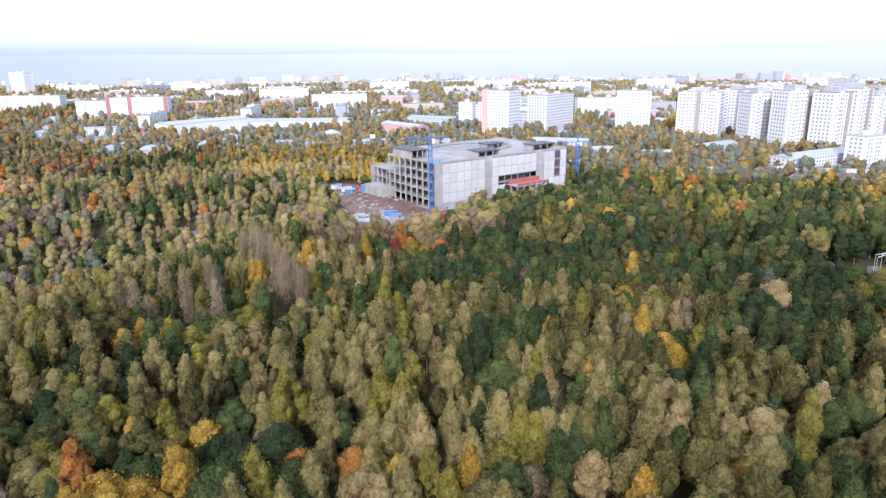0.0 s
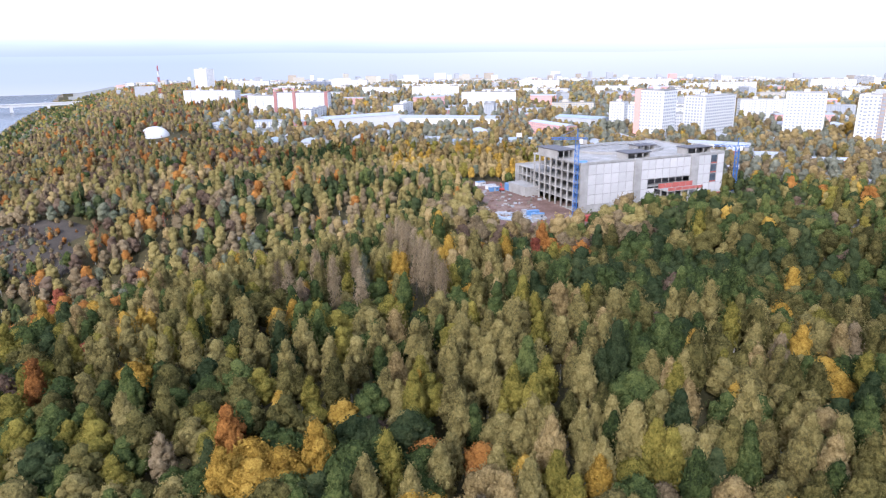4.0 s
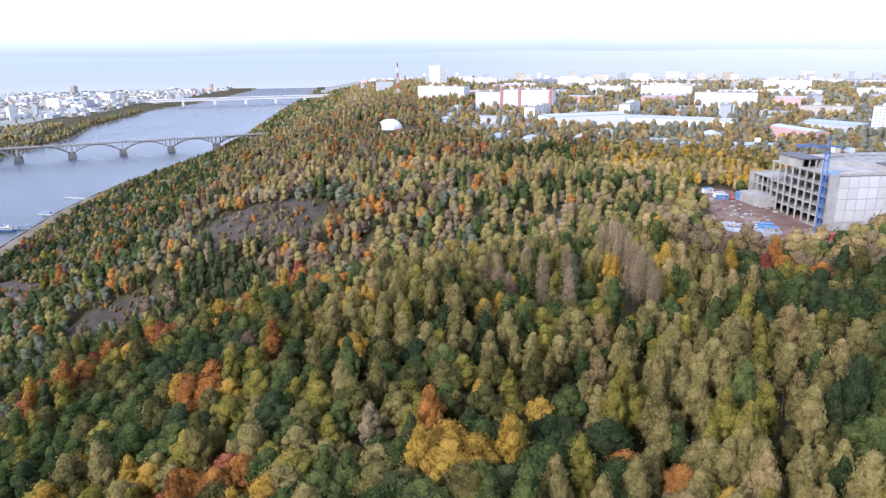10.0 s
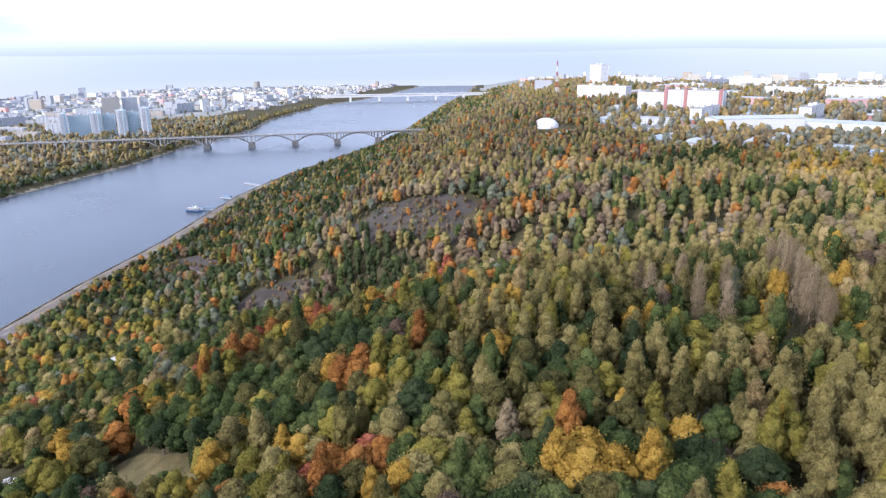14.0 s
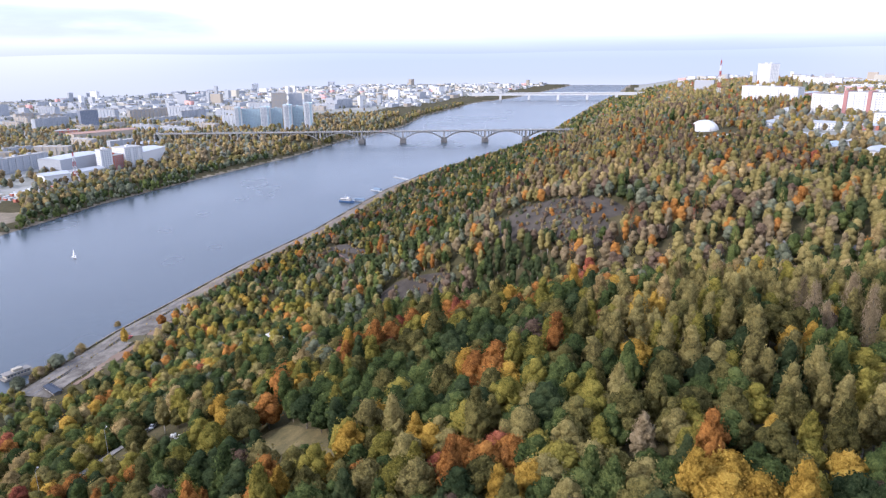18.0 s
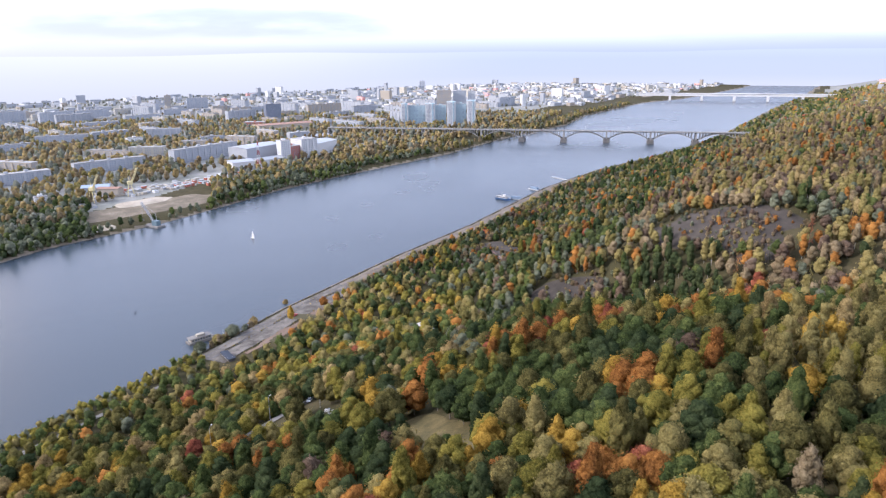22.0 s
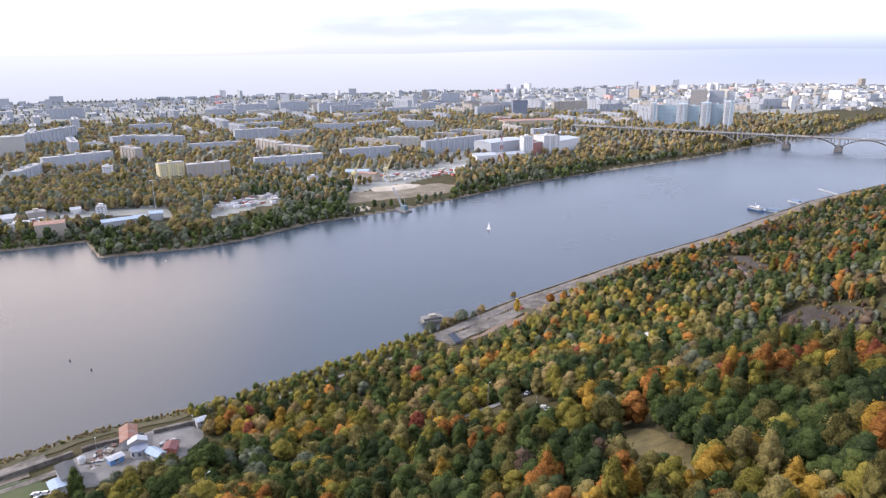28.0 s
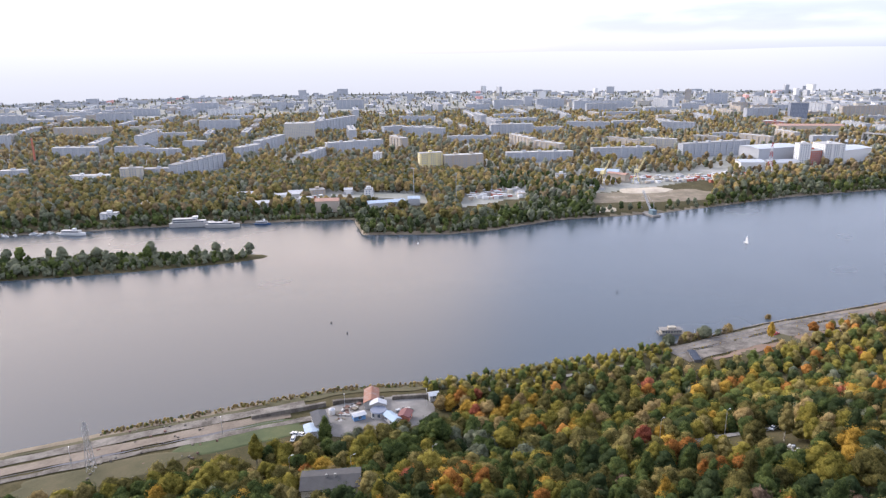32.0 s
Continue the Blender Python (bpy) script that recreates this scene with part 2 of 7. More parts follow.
# window glass of far houses, paled: distance haze put into its colour
PANE = surface("hazed_far_glazing", [(0.3, (0.19, 0.22, 0.27)), (0.7, (0.30, 0.33, 0.38))], 0.3, 2, 0.2, 0.0, spec=0.5)
DIRTY = paint("weathered_whitewash", (0.36, 0.355, 0.345), 0.85, 0.15, per_object=0.2)
GLASS = surface("window_glass", [(0.3, (0.035, 0.045, 0.06)), (0.7, (0.10, 0.12, 0.15))], 0.3, 2, 0.12, 0.0, spec=0.6)
STEEL_BLUE = paint("blue_painted_steel", (0.045, 0.13, 0.36), 0.5, 0.2)
STEEL = surface("dull_steel", [(0.3, (0.26, 0.27, 0.28)), (0.7, (0.44, 0.45, 0.46))], 0.8, 8, 0.5, 0.1, metal=0.6)
RED = paint("red_paint", (0.33, 0.06, 0.05), 0.6, 0.25)
BLUE = paint("blue_sheeting", (0.10, 0.21, 0.40), 0.5, 0.2)
ROOF_GREY = surface("bitumen_roof", [(0.25, (0.16, 0.16, 0.16)), (0.55, (0.26, 0.26, 0.26)), (0.8, (0.36, 0.36, 0.35))], 0.1, 2, 0.9, 0.2, per_object=0.4)


def ground_material():
    m, n, l, out = material("ground_cover")
    p = n.new("ShaderNodeBsdfPrincipled")
    big, mid, fine = noise_node(n, l, 0.012, 5, 0.6), noise_node(n, l, 0.09, 5, 0.65), noise_node(n, l, 1.1, 4, 0.7)
    r1 = ramp_node(n, [(0.3, (0.028, 0.026, 0.013)), (0.5, (0.056, 0.045, 0.025)), (0.7, (0.090, 0.070, 0.042))])
    r2 = ramp_node(n, [(0.35, (0.026, 0.034, 0.013)), (0.6, (0.066, 0.058, 0.026))])
    l.new(mid.outputs["Fac"], r1.inputs["Fac"])
    l.new(fine.outputs["Fac"], r2.inputs["Fac"])
    mx = n.new("ShaderNodeMix")
    mx.data_type = "RGBA"
    l.new(big.outputs["Fac"], mx.inputs[0])
    l.new(r1.outputs["Color"], mx.inputs[6])
    l.new(r2.outputs["Color"], mx.inputs[7])
    l.new(mx.outputs[2], p.inputs["Base Color"])
    p.inputs["Roughness"].default_value = 0.95
    p.inputs["Specular IOR Level"].default_value = 0.1
    bp = n.new("ShaderNodeBump")
    bp.inputs["Strength"].default_value, bp.inputs["Distance"].default_value = 0.7, 0.3
    l.new(fine.outputs["Fac"], bp.inputs["Height"])
    l.new(bp.outputs["Normal"], p.inputs["Normal"])
    l.new(p.outputs["BSDF"], out.inputs["Surface"])
    return m


def water_material():
    m, n, l, out = material("river_water")
    p = n.new("ShaderNodeBsdfPrincipled")
    p.inputs["Base Color"].default_value = (0.036, 0.050, 0.066, 1)
    p.inputs["IOR"].default_value = 1.333
    wide, fine = noise_node(n, l, 0.006, 3, 0.5), noise_node(n, l, 0.35, 5, 0.7)
    rr = n.new("ShaderNodeMapRange")
    rr.inputs[3].default_value, rr.inputs[4].default_value = 0.20, 0.32
    l.new(wide.outputs["Fac"], rr.inputs[0])
    l.new(rr.outputs[0], p.inputs["Roughness"])
    bp = n.new("ShaderNodeBump")
    bp.inputs["Strength"].default_value, bp.inputs["Distance"].default_value = 0.25, 0.12
    l.new(fine.outputs["Fac"], bp.inputs["Height"])
    l.new(bp.outputs["Normal"], p.inputs["Normal"])
    l.new(p.outputs["BSDF"], out.inputs["Surface"])
    return m


GROUND, WATER = ground_material(), water_material()
TOWN = surface("town_ground", [(0.28, (0.135, 0.14, 0.12)), (0.45, (0.185, 0.19, 0.17)), (0.6, (0.235, 0.235, 0.222)), (0.75, (0.30, 0.30, 0.29))], 0.016, 0.11, 0.95, 0.2)
SHORE = surface("muddy_shore", [(0.3, (0.085, 0.07, 0.048)), (0.55, (0.15, 0.125, 0.09)), (0.75, (0.25, 0.215, 0.165))], 0.05, 0.6, 0.9, 0.5)
HEATH = surface("dry_heath", [(0.3, (0.026, 0.022, 0.018)), (0.5, (0.044, 0.037, 0.031)), (0.72, (0.068, 0.057, 0.046))], 0.09, 1.2, 0.95, 0.7)
TARP = paint("blue_tarpaulin", (0.08, 0.24, 0.55), 0.5, 0.3, scale=0.8)
NET = paint("red_safety_net", (0.32, 0.09, 0.075), 0.8, 0.25, scale=0.5)
BLACK = paint("dark_rubber", (0.03, 0.03, 0.032), 0.7, 0.3)
# for drains and scrap, and as painted shade of the gallery recess
DEEP = paint("dark_drain_and_recess_shade", (0.10, 0.10, 0.11), 0.9, 0.3)

# ---- the land: river, terrace, wooded slope, plateau ----
NEAR_BANK = ((3000, -3600), (1500, -2000), (300, -760), (-60, -390), (-174, -272), (-205, -240), (-246, -196), (-275, -162), (-304, -106), (-337, -66),
             (-379, -15), (-438, 44), (-528, 150), (-605, 252), (-660, 314), (-745, 412), (-840, 553), (-886, 647), (-975, 820),
             (-1150, 1080), (-1590, 1660), (-1900, 2100), (-2600, 3000), (-3500, 4200))
FAR_BANK = ((2600, -4600), (-100, -1100), (-300, -800), (-430, -640), (-531, -483), (-610, -330), (-556, -292), (-586, -212), (-612, -180),
            (-673, -129), (-734, -36), (-807, 42), (-866, 100), (-950, 214), (-1086, 420), (-1238, 594), (-1411, 841), (-1600, 1010),
            (-1946, 1460), (-2040, 1700), (-2500, 2400), (-4000, 4400))


def off_line(x, y, line):
    """Distance from a polyline; positive on its right-hand side."""
    x, y = np.asarray(x, float), np.asarray(y, float)
    best, side = np.full(x.shape, 1e9), np.ones(x.shape)
    for (ax, ay), (bx, by) in zip(line[:-1], line[1:]):
        dx, dy = bx - ax, by - ay
        k = np.clip(((x - ax) * dx + (y - ay) * dy) / (dx * dx + dy * dy), 0, 1)
        d = np.hypot(x - ax - k * dx, y - ay - k * dy)
        s = np.sign(-(dx * (y - ay) - dy * (x - ax)))
        closer = d < best - 1e-6
        best, side = np.where(closer, d, best), np.where(closer, s, side)
    return best * np.where(side == 0, 1, side)


def bumps(x, y, scale, seed):
    """Cheap smooth unevenness between -1 and 1."""
    r = np.random.default_rng(seed)
    out = np.zeros(np.shape(x))
    for k in range(7):
        a, p, f = r.uniform(0, 6.28), r.uniform(0, 6.28), r.uniform(0.6, 1.7) / scale
        out = out + np.sin((x * math.cos(a) + y * math.sin(a)) * f * 6.28 + p)
    return out / 4.0


RAVINE = ((-560, 60), (-430, 120), (-290, 195), (-170, 262), (-60, 305))
DALE = ((-30, 274), (10, 262), (60, 254), (110, 232))


def land(x, y):
    """Height of the ground."""
    x, y = np.asarray(x, float), np.asarray(y, float)
    d = off_line(x, y, NEAR_BANK)
    up = np.interp(d, (-30, -8, 0, 4, 12, 55, 90, 150, 215, 290, 340), (-5, -3, 0, 1.6, 3.0, 5.0, 10, 31, 60, 82, 86))
    gully = off_line(x, y, RAVINE)
    along = np.clip((x + 560) / 500.0, 0, 1)
    depth = np.interp(along, (0, 0.2, 0.5, 0.75, 1.0), (6, 30, 46, 30, 4))
    up = up - np.where(d > 30, depth * np.exp(-(gully / 62.0) ** 2), 0) * np.clip((d - 60) / 160.0, 0, 1)
    up = up - 10 * np.exp(-(off_line(x, y, DALE) / 30.0) ** 2)
    up = up + np.clip((d - 60) / 100, 0, 1) * bumps(x, y, 160, 3) * 2.5
    r, a = np.hypot(x, y), np.degrees(np.arctan2(-x, y))
    fall = np.interp(a, (29, 43), (0, 1))
    fall = fall * np.interp(r, (1050, 1900), (0, 0.62)) + (1 - fall) * np.interp(r, (1750, 3200), (0, 0.45))
    up = np.where(up > 0, up * (1 - fall), up)
    e = -off_line(x, y, FAR_BANK)
    flat = np.interp(e, (-30, -6, 0, 2.5, 25, 200, 900), (-6, -4, 0, 1.4, 4.0, 6.0, 7.0)) + np.clip(e / 80, 0, 1) * bumps(x, y, 300, 5) * 1.0
    u = ((x + 357) * 0.513 + (y + 521) * -0.858) / 215.0
    v = ((x + 357) * 0.858 + (y + 521) * 0.513) / 26.0
    isle = 2.6 * (1 - u * u - v * v)
    return np.maximum(np.where(d > -60, up, -5.0), np.maximum(np.where(e > -60, flat, -5.0), np.clip(isle, -5, 2.2)))


def z_at(x, y):
    return float(land(np.array([x]), np.array([y]))[0])


def make_ground():
    az = np.radians(np.concatenate([np.arange(-44, 30, 1.0), np.arange(30, 78, 0.32), np.arange(78, 156, 0.45), np.arange(156, 316, 4.0)]))
    r = np.concatenate([[0.002, 8], np.geomspace(16, 240, 50)[:-1], np.geomspace(240, 1150, 160)[:-1], np.geomspace(1150, 2900, 130)[:-1], np.geomspace(2900, 3780, 12)])
    A, R = np.meshgrid(az, r)
    x, y = -R * np.sin(A), R * np.cos(A)
    z = land(x, y)
    v = np.stack([x, y, z], -1).reshape(-1, 3)
    nr, na = R.shape
    i, j = np.meshgrid(np.arange(nr - 1), np.arange(na), indexing="ij")
    a, b = i * na + j, i * na + (j + 1) % na
    q = np.stack([a, b, b + na, a + na], -1).reshape(-1, 4)
    c = v[q].mean(axis=1)
    d, e = off_line(c[:, 0], c[:, 1], NEAR_BANK), -off_line(c[:, 0], c[:, 1], FAR_BANK)
    rr, aa = np.hypot(c[:, 0], c[:, 1]), np.degrees(np.arctan2(-c[:, 0], c[:, 1]))
    edge = np.interp(aa, (-40, -8, 2, 10, 26, 35, 45), (440, 520, 560, 620, 640, 860, 1500))
    which = np.where((e > np.interp(aa, (70, 80, 90, 100), (190, 150, 110, 90))) | ((d > 330) & (rr > edge) & (np.abs(aa) < 46)) | ((d > 60) & (rr > 1350)), 1, 0)
    which = np.where((c[:, 2] < 1.3) & (np.minimum(np.abs(d), np.abs(e)) < 40), 2, which)
    return tagged(new("ground", mesh_np("ground", v, quads=q, mats=[GROUND, TOWN, SHORE], quad_mat=which, smooth=True)), "wooded hill and river plain with leaf litter and dry grass", "ground", kind="structure")


make_ground()


def patch(name, cx, cy, a, b, turn, mat, label, lift=0.3, rough=0.16, category="ground", seed=1, heap=0.0):
    """A patch of other ground with an uneven rim, draped over the land."""
    g = np.random.default_rng(seed + int(abs(cx)))
    n, m = 56, 14
    t = np.linspace(0, 2 * math.pi, n + 1)[:-1]
    rim = 1 + sum(rough * g.uniform(-1, 1) * np.sin(k * t + g.uniform(0, 6.28)) / (1 + 0.3 * k) for k in range(2, 9))
    sq = 1 / np.maximum(np.abs(np.cos(t)) ** 4 + np.abs(np.sin(t)) ** 4, 0.25) ** 0.25
    k = np.linspace(0, 1, m + 1)[1:]
    u, v = a * (k[:, None] * rim * sq * np.cos(t)), b * (k[:, None] * rim * sq * np.sin(t))
    c, s = math.cos(radians(turn)), math.sin(radians(turn))
    x, y = cx + u * c - v * s, cy + u * s + v * c
    z = land(x, y) + lift * np.where(k > 0.97, -0.5, 1)[:, None] + heap * (1 - k[:, None]) ** 1.2 * (1 + 0.25 * bumps(x, y, 18, 4))
    V = np.concatenate([[[cx, cy, z_at(cx, cy) + lift + heap]], np.stack([x, y, z], -1).reshape(-1, 3)])
    j = np.arange(n)
    T = np.stack([0 * j, 1 + j, 1 + (j + 1) % n], -1)
    Q = np.concatenate([np.stack([1 + i * n + j, 1 + (i + 1) * n + j, 1 + (i + 1) * n + (j + 1) % n, 1 + i * n + (j + 1) % n], -1) for i in range(m - 1)])
    return tagged(new(name, mesh_np(name, V, T, Q, [mat], smooth=True)), label, category, kind="structure")


BANK = np.array(NEAR_BANK, float)
BANK_S = np.concatenate([[0], np.cumsum(np.hypot(*np.diff(BANK, axis=0).T))])
BANK_S = BANK_S - BANK_S[4]


def on_bank(s, d):
    """A place s metres along the near bank and d metres inland."""
    s = np.asarray(s, float)
    x, y = np.interp(s, BANK_S, BANK[:, 0]), np.interp(s, BANK_S, BANK[:, 1])
    tx = np.interp(s + 15, BANK_S, BANK[:, 0]) - np.interp(s - 15, BANK_S, BANK[:, 0])
    ty = np.interp(s + 15, BANK_S, BANK[:, 1]) - np.interp(s - 15, BANK_S, BANK[:, 1])
    n = np.hypot(tx, ty)
    return x + ty / n * d, y - tx / n * d


def bank_strip(name, s0, s1, d0, d1, mat, label, lift=0.3, wave=0.0, category="pavement", thick=0.0):
    s = np.arange(s0, s1 + 3, 4.0)
    rows = []
    for k in np.linspace(0, 1, 5):
        d = d0 + (d1 - d0) * k + wave * np.sin(s * 0.13 + 3 * k) * (1 if k in (0, 1) else 0.5) + wave * 0.5 * np.sin(s * 0.37 + 2)
        x, y = on_bank(s, d)
        rows.append(np.stack([x, y, land(x, y) + lift], -1))
    n = len(s)
    V, Q = np.concatenate(rows), []
    i = np.arange(n - 1)
    for k in range(4):
        Q.append(np.stack([k * n + i, k * n + i + 1, (k + 1) * n + i + 1, (k + 1) * n + i], -1))
    Q = np.concatenate(Q)
    if thick:
        V = np.concatenate([V, V - (0, 0, thick)])
        m = 5 * n
        Q = np.concatenate([Q, np.stack([i, i + m, i + 1 + m, i + 1], -1), np.stack([4 * n + i, 4 * n + i + 1, 4 * n + i + 1 + m, 4 * n + i + m], -1)])
    return tagged(new(name, mesh_np(name, V, quads=Q, mats=[mat])), label, category, kind="structure")


def make_water():
    ang = np.linspace(0, 2 * math.pi, 97)[:-1]
    v = np.concatenate([[[0, 0, 0]], np.stack([3770 * np.cos(ang), 3770 * np.sin(ang), 0 * ang], -1)])
    t = [(0, 1 + k, 1 + (k + 1) % 96) for k in range(96)]
    return tagged(new("water", mesh_np("water", v, t, mats=[WATER])), "wide calm river, slate blue under a bright cloudy sky", "river", kind="structure")


make_water()


def reach(a):
    """Radius of the painted haze ring, by heading."""
    return np.interp(a, (-60, 24, 34, 62, 80, 96, 160), (3300, 3300, 3760, 3760, 3250, 2950, 2900))


def make_backdrop():
    """Glowing ring closing the view at the ground's edge, haze painted into its colour."""
    m, n, l, out = material("glowing_far_haze")
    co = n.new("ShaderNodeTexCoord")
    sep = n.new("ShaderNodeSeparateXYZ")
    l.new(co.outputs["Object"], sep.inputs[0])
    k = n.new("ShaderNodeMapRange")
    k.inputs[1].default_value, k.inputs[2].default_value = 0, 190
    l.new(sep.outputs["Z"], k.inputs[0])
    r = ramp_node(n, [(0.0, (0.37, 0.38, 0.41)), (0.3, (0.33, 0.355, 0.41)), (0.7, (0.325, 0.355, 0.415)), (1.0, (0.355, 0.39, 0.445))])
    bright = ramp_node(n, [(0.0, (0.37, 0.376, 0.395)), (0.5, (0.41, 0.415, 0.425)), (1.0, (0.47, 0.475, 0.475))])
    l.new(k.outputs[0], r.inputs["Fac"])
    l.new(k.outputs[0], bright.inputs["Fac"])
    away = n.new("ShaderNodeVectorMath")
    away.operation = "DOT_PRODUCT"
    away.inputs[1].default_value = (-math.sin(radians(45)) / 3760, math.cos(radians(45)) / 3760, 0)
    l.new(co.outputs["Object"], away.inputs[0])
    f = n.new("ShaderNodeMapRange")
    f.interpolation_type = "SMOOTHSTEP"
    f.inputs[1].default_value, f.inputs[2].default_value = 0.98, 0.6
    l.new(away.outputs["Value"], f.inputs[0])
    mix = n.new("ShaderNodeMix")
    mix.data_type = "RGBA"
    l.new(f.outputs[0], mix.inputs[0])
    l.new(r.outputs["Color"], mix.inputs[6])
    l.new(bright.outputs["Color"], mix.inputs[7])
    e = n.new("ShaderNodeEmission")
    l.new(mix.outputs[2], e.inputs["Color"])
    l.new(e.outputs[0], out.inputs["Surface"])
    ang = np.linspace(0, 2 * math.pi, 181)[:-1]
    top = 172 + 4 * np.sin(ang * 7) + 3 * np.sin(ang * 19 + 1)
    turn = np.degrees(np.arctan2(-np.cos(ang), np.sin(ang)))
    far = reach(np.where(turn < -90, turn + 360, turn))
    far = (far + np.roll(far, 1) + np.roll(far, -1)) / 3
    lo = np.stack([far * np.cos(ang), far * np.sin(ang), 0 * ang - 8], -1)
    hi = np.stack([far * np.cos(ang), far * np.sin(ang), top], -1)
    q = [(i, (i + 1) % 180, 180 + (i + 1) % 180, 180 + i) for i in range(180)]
    tagged(new("backdrop", mesh_np("backdrop", np.concatenate([lo, hi]), quads=q, mats=[m])), "glowing ring painted as far hazy blue land along the horizon", "distance", kind="structure")


make_backdrop()

# ---- trees ----
FORMS = {   # crown width, crown height, height of the crown's foot, lumps, taper towards the top
    "tall": (6.5, 11.8, 3.0, 30, 0.36),
    "round": (9.4, 8.6, 3.0, 34, 0.12),
    "bare": (5.4, 14.5, 4.0, 14, 0.35),
    "low": (9.4, 6.8, 1.2, 28, 0.12),
    "bush": (5.2, 4.6, 0.2, 12, 0.1),
}
CLUMPS = {}


def clump(fine):
    """A round clump to be made uneven: of eighty faces, of twenty, or of eight for the far woods."""
    if fine not in CLUMPS:
        bm = bmesh.new()
        if fine:
            bmesh.ops.create_icosphere(bm, subdivisions=fine, radius=1.0)
        else:
            v = [bm.verts.new(p) for p in ((1, 0, 0), (0, 1, 0), (-1, 0, 0), (0, -1, 0), (0, 0, 1), (0, 0, -1))]
            for i in range(4):
                bm.faces.new((v[i], v[(i + 1) % 4], v[4]))
                bm.faces.new((v[(i + 1) % 4], v[i], v[5]))
        bm.verts.index_update()
        CLUMPS[fine] = (np.array([v.co[:] for v in bm.verts]), np.array([[v.index for v in f.verts] for f in bm.faces]))
        bm.free()
    return CLUMPS[fine]


def lumps_of(form, r, n):
    """Middles and sizes of a crown's clumps, wound round it from foot to top."""
    w, h, foot, _, taper = FORMS[form]
    k = np.linspace(0.05, 0.98, n) ** 0.85 + r.uniform(-0.03, 0.03, n)
    ring = np.sqrt(np.clip(1 - (2 * k - 0.85) ** 2, 0.02, 1)) * (1 - taper * k)
    a = np.arange(n) * 2.4 + r.uniform(-0.5, 0.5, n)
    size = w * 0.255 * (14.0 / n) ** 0.36 * (0.78 + 0.36 * ring) * r.uniform(0.7, 1.3, n)
    off = np.maximum(ring * w * 0.5 - size * 0.8, 0) * r.uniform(0.72, 1.2, n)
    c = np.stack([off * np.cos(a), off * np.sin(a), foot + h * (0.06 + 0.86 * k)], -1)
    return c, size


def crown_arrays(form, seed, leaves, leaf, n=None, core=0.8):
    """Corners, triangles and quads of a crown: an inner mass, uneven clumps over it and a skin of leaf sprays."""
    r = np.random.default_rng(seed)
    n = n or FORMS[form][3]
    w, h, foot = FORMS[form][:3]
    c, size = lumps_of(form, r, n)
    fine = 2 if n > 20 else 1 if n > 3 else 0
    iv, it = clump(fine)
    V, T, base = [], [], 0
    stretch = 1.35 if form in ("tall", "bare") else 0.9
    if core:
        solid = list(zip(c, size[:, None] * np.array((core, core, core * stretch)) * (1.0 if fine else 1.25)))
        if fine:
            solid.append((np.array((0.0, 0.0, foot + h * 0.45)), np.array((w * 0.30, w * 0.30, h * 0.38))))
        for p, s in solid:
            spin = Matrix.Rotation(r.uniform(0, 6.28), 3, Vector(r.normal(size=3)))
            V.append((iv @ np.array(spin)) * s * r.uniform(0.64, 1.28, (len(iv), 1)) + p)
            T.append(it + base)
            base += len(iv)
    pick = r.choice(n, leaves, p=size ** 2 / (size ** 2).sum())
    d = r.normal(size=(leaves, 3))
    d[:, 2] = d[:, 2] * 0.9 + 0.4
    d /= np.linalg.norm(d, axis=1)[:, None]
    low = 0.7 if core else 0.15
    pos = c[pick] + d * (size[pick] * (low + (1.3 - low) * r.random(leaves)))[:, None] * (1, 1, stretch)
    mid = c.mean(axis=0)
    out = pos - mid
    out /= np.linalg.norm(out, axis=1)[:, None]
    nrm = d * 0.6 + out * 0.5 + r.normal(size=(leaves, 3)) * 0.42
    nrm /= np.linalg.norm(nrm, axis=1)[:, None]
    t1 = np.cross(nrm, r.normal(size=(leaves, 3)))
    t1 /= np.linalg.norm(t1, axis=1)[:, None]
    if form in ("bare", "tall"):        # upright twigs of poplars, hanging sprays of birches
        t1 = r.normal(size=(leaves, 3)) * (0.3 if form == "bare" else 0.55) + (0, 0, 1)
        t1 /= np.linalg.norm(t1, axis=1)[:, None]
    t2 = np.cross(nrm, t1)
    s1, s2 = leaf * r.uniform(0.6, 1.5, (leaves, 1)), leaf * r.uniform(0.45, 0.95, (leaves, 1))
    if form in ("bare", "tall"):
        s1, s2 = (s1 * 2.6, s2 * 0.45) if form == "bare" else (s1 * 1.5, s2 * 0.8)
    q = np.stack([pos - t1 * s1, pos - t2 * s2 - nrm * s2 * 0.3, pos + t1 * s1 * 0.8, pos + t2 * s2 + nrm * s2 * 0.2], 1)
    V.append(q.reshape(-1, 3))
    Q = np.arange(leaves * 4).reshape(-1, 4) + base
    return np.concatenate(V), (np.concatenate(T) if T else np.zeros((0, 3), int)), Q


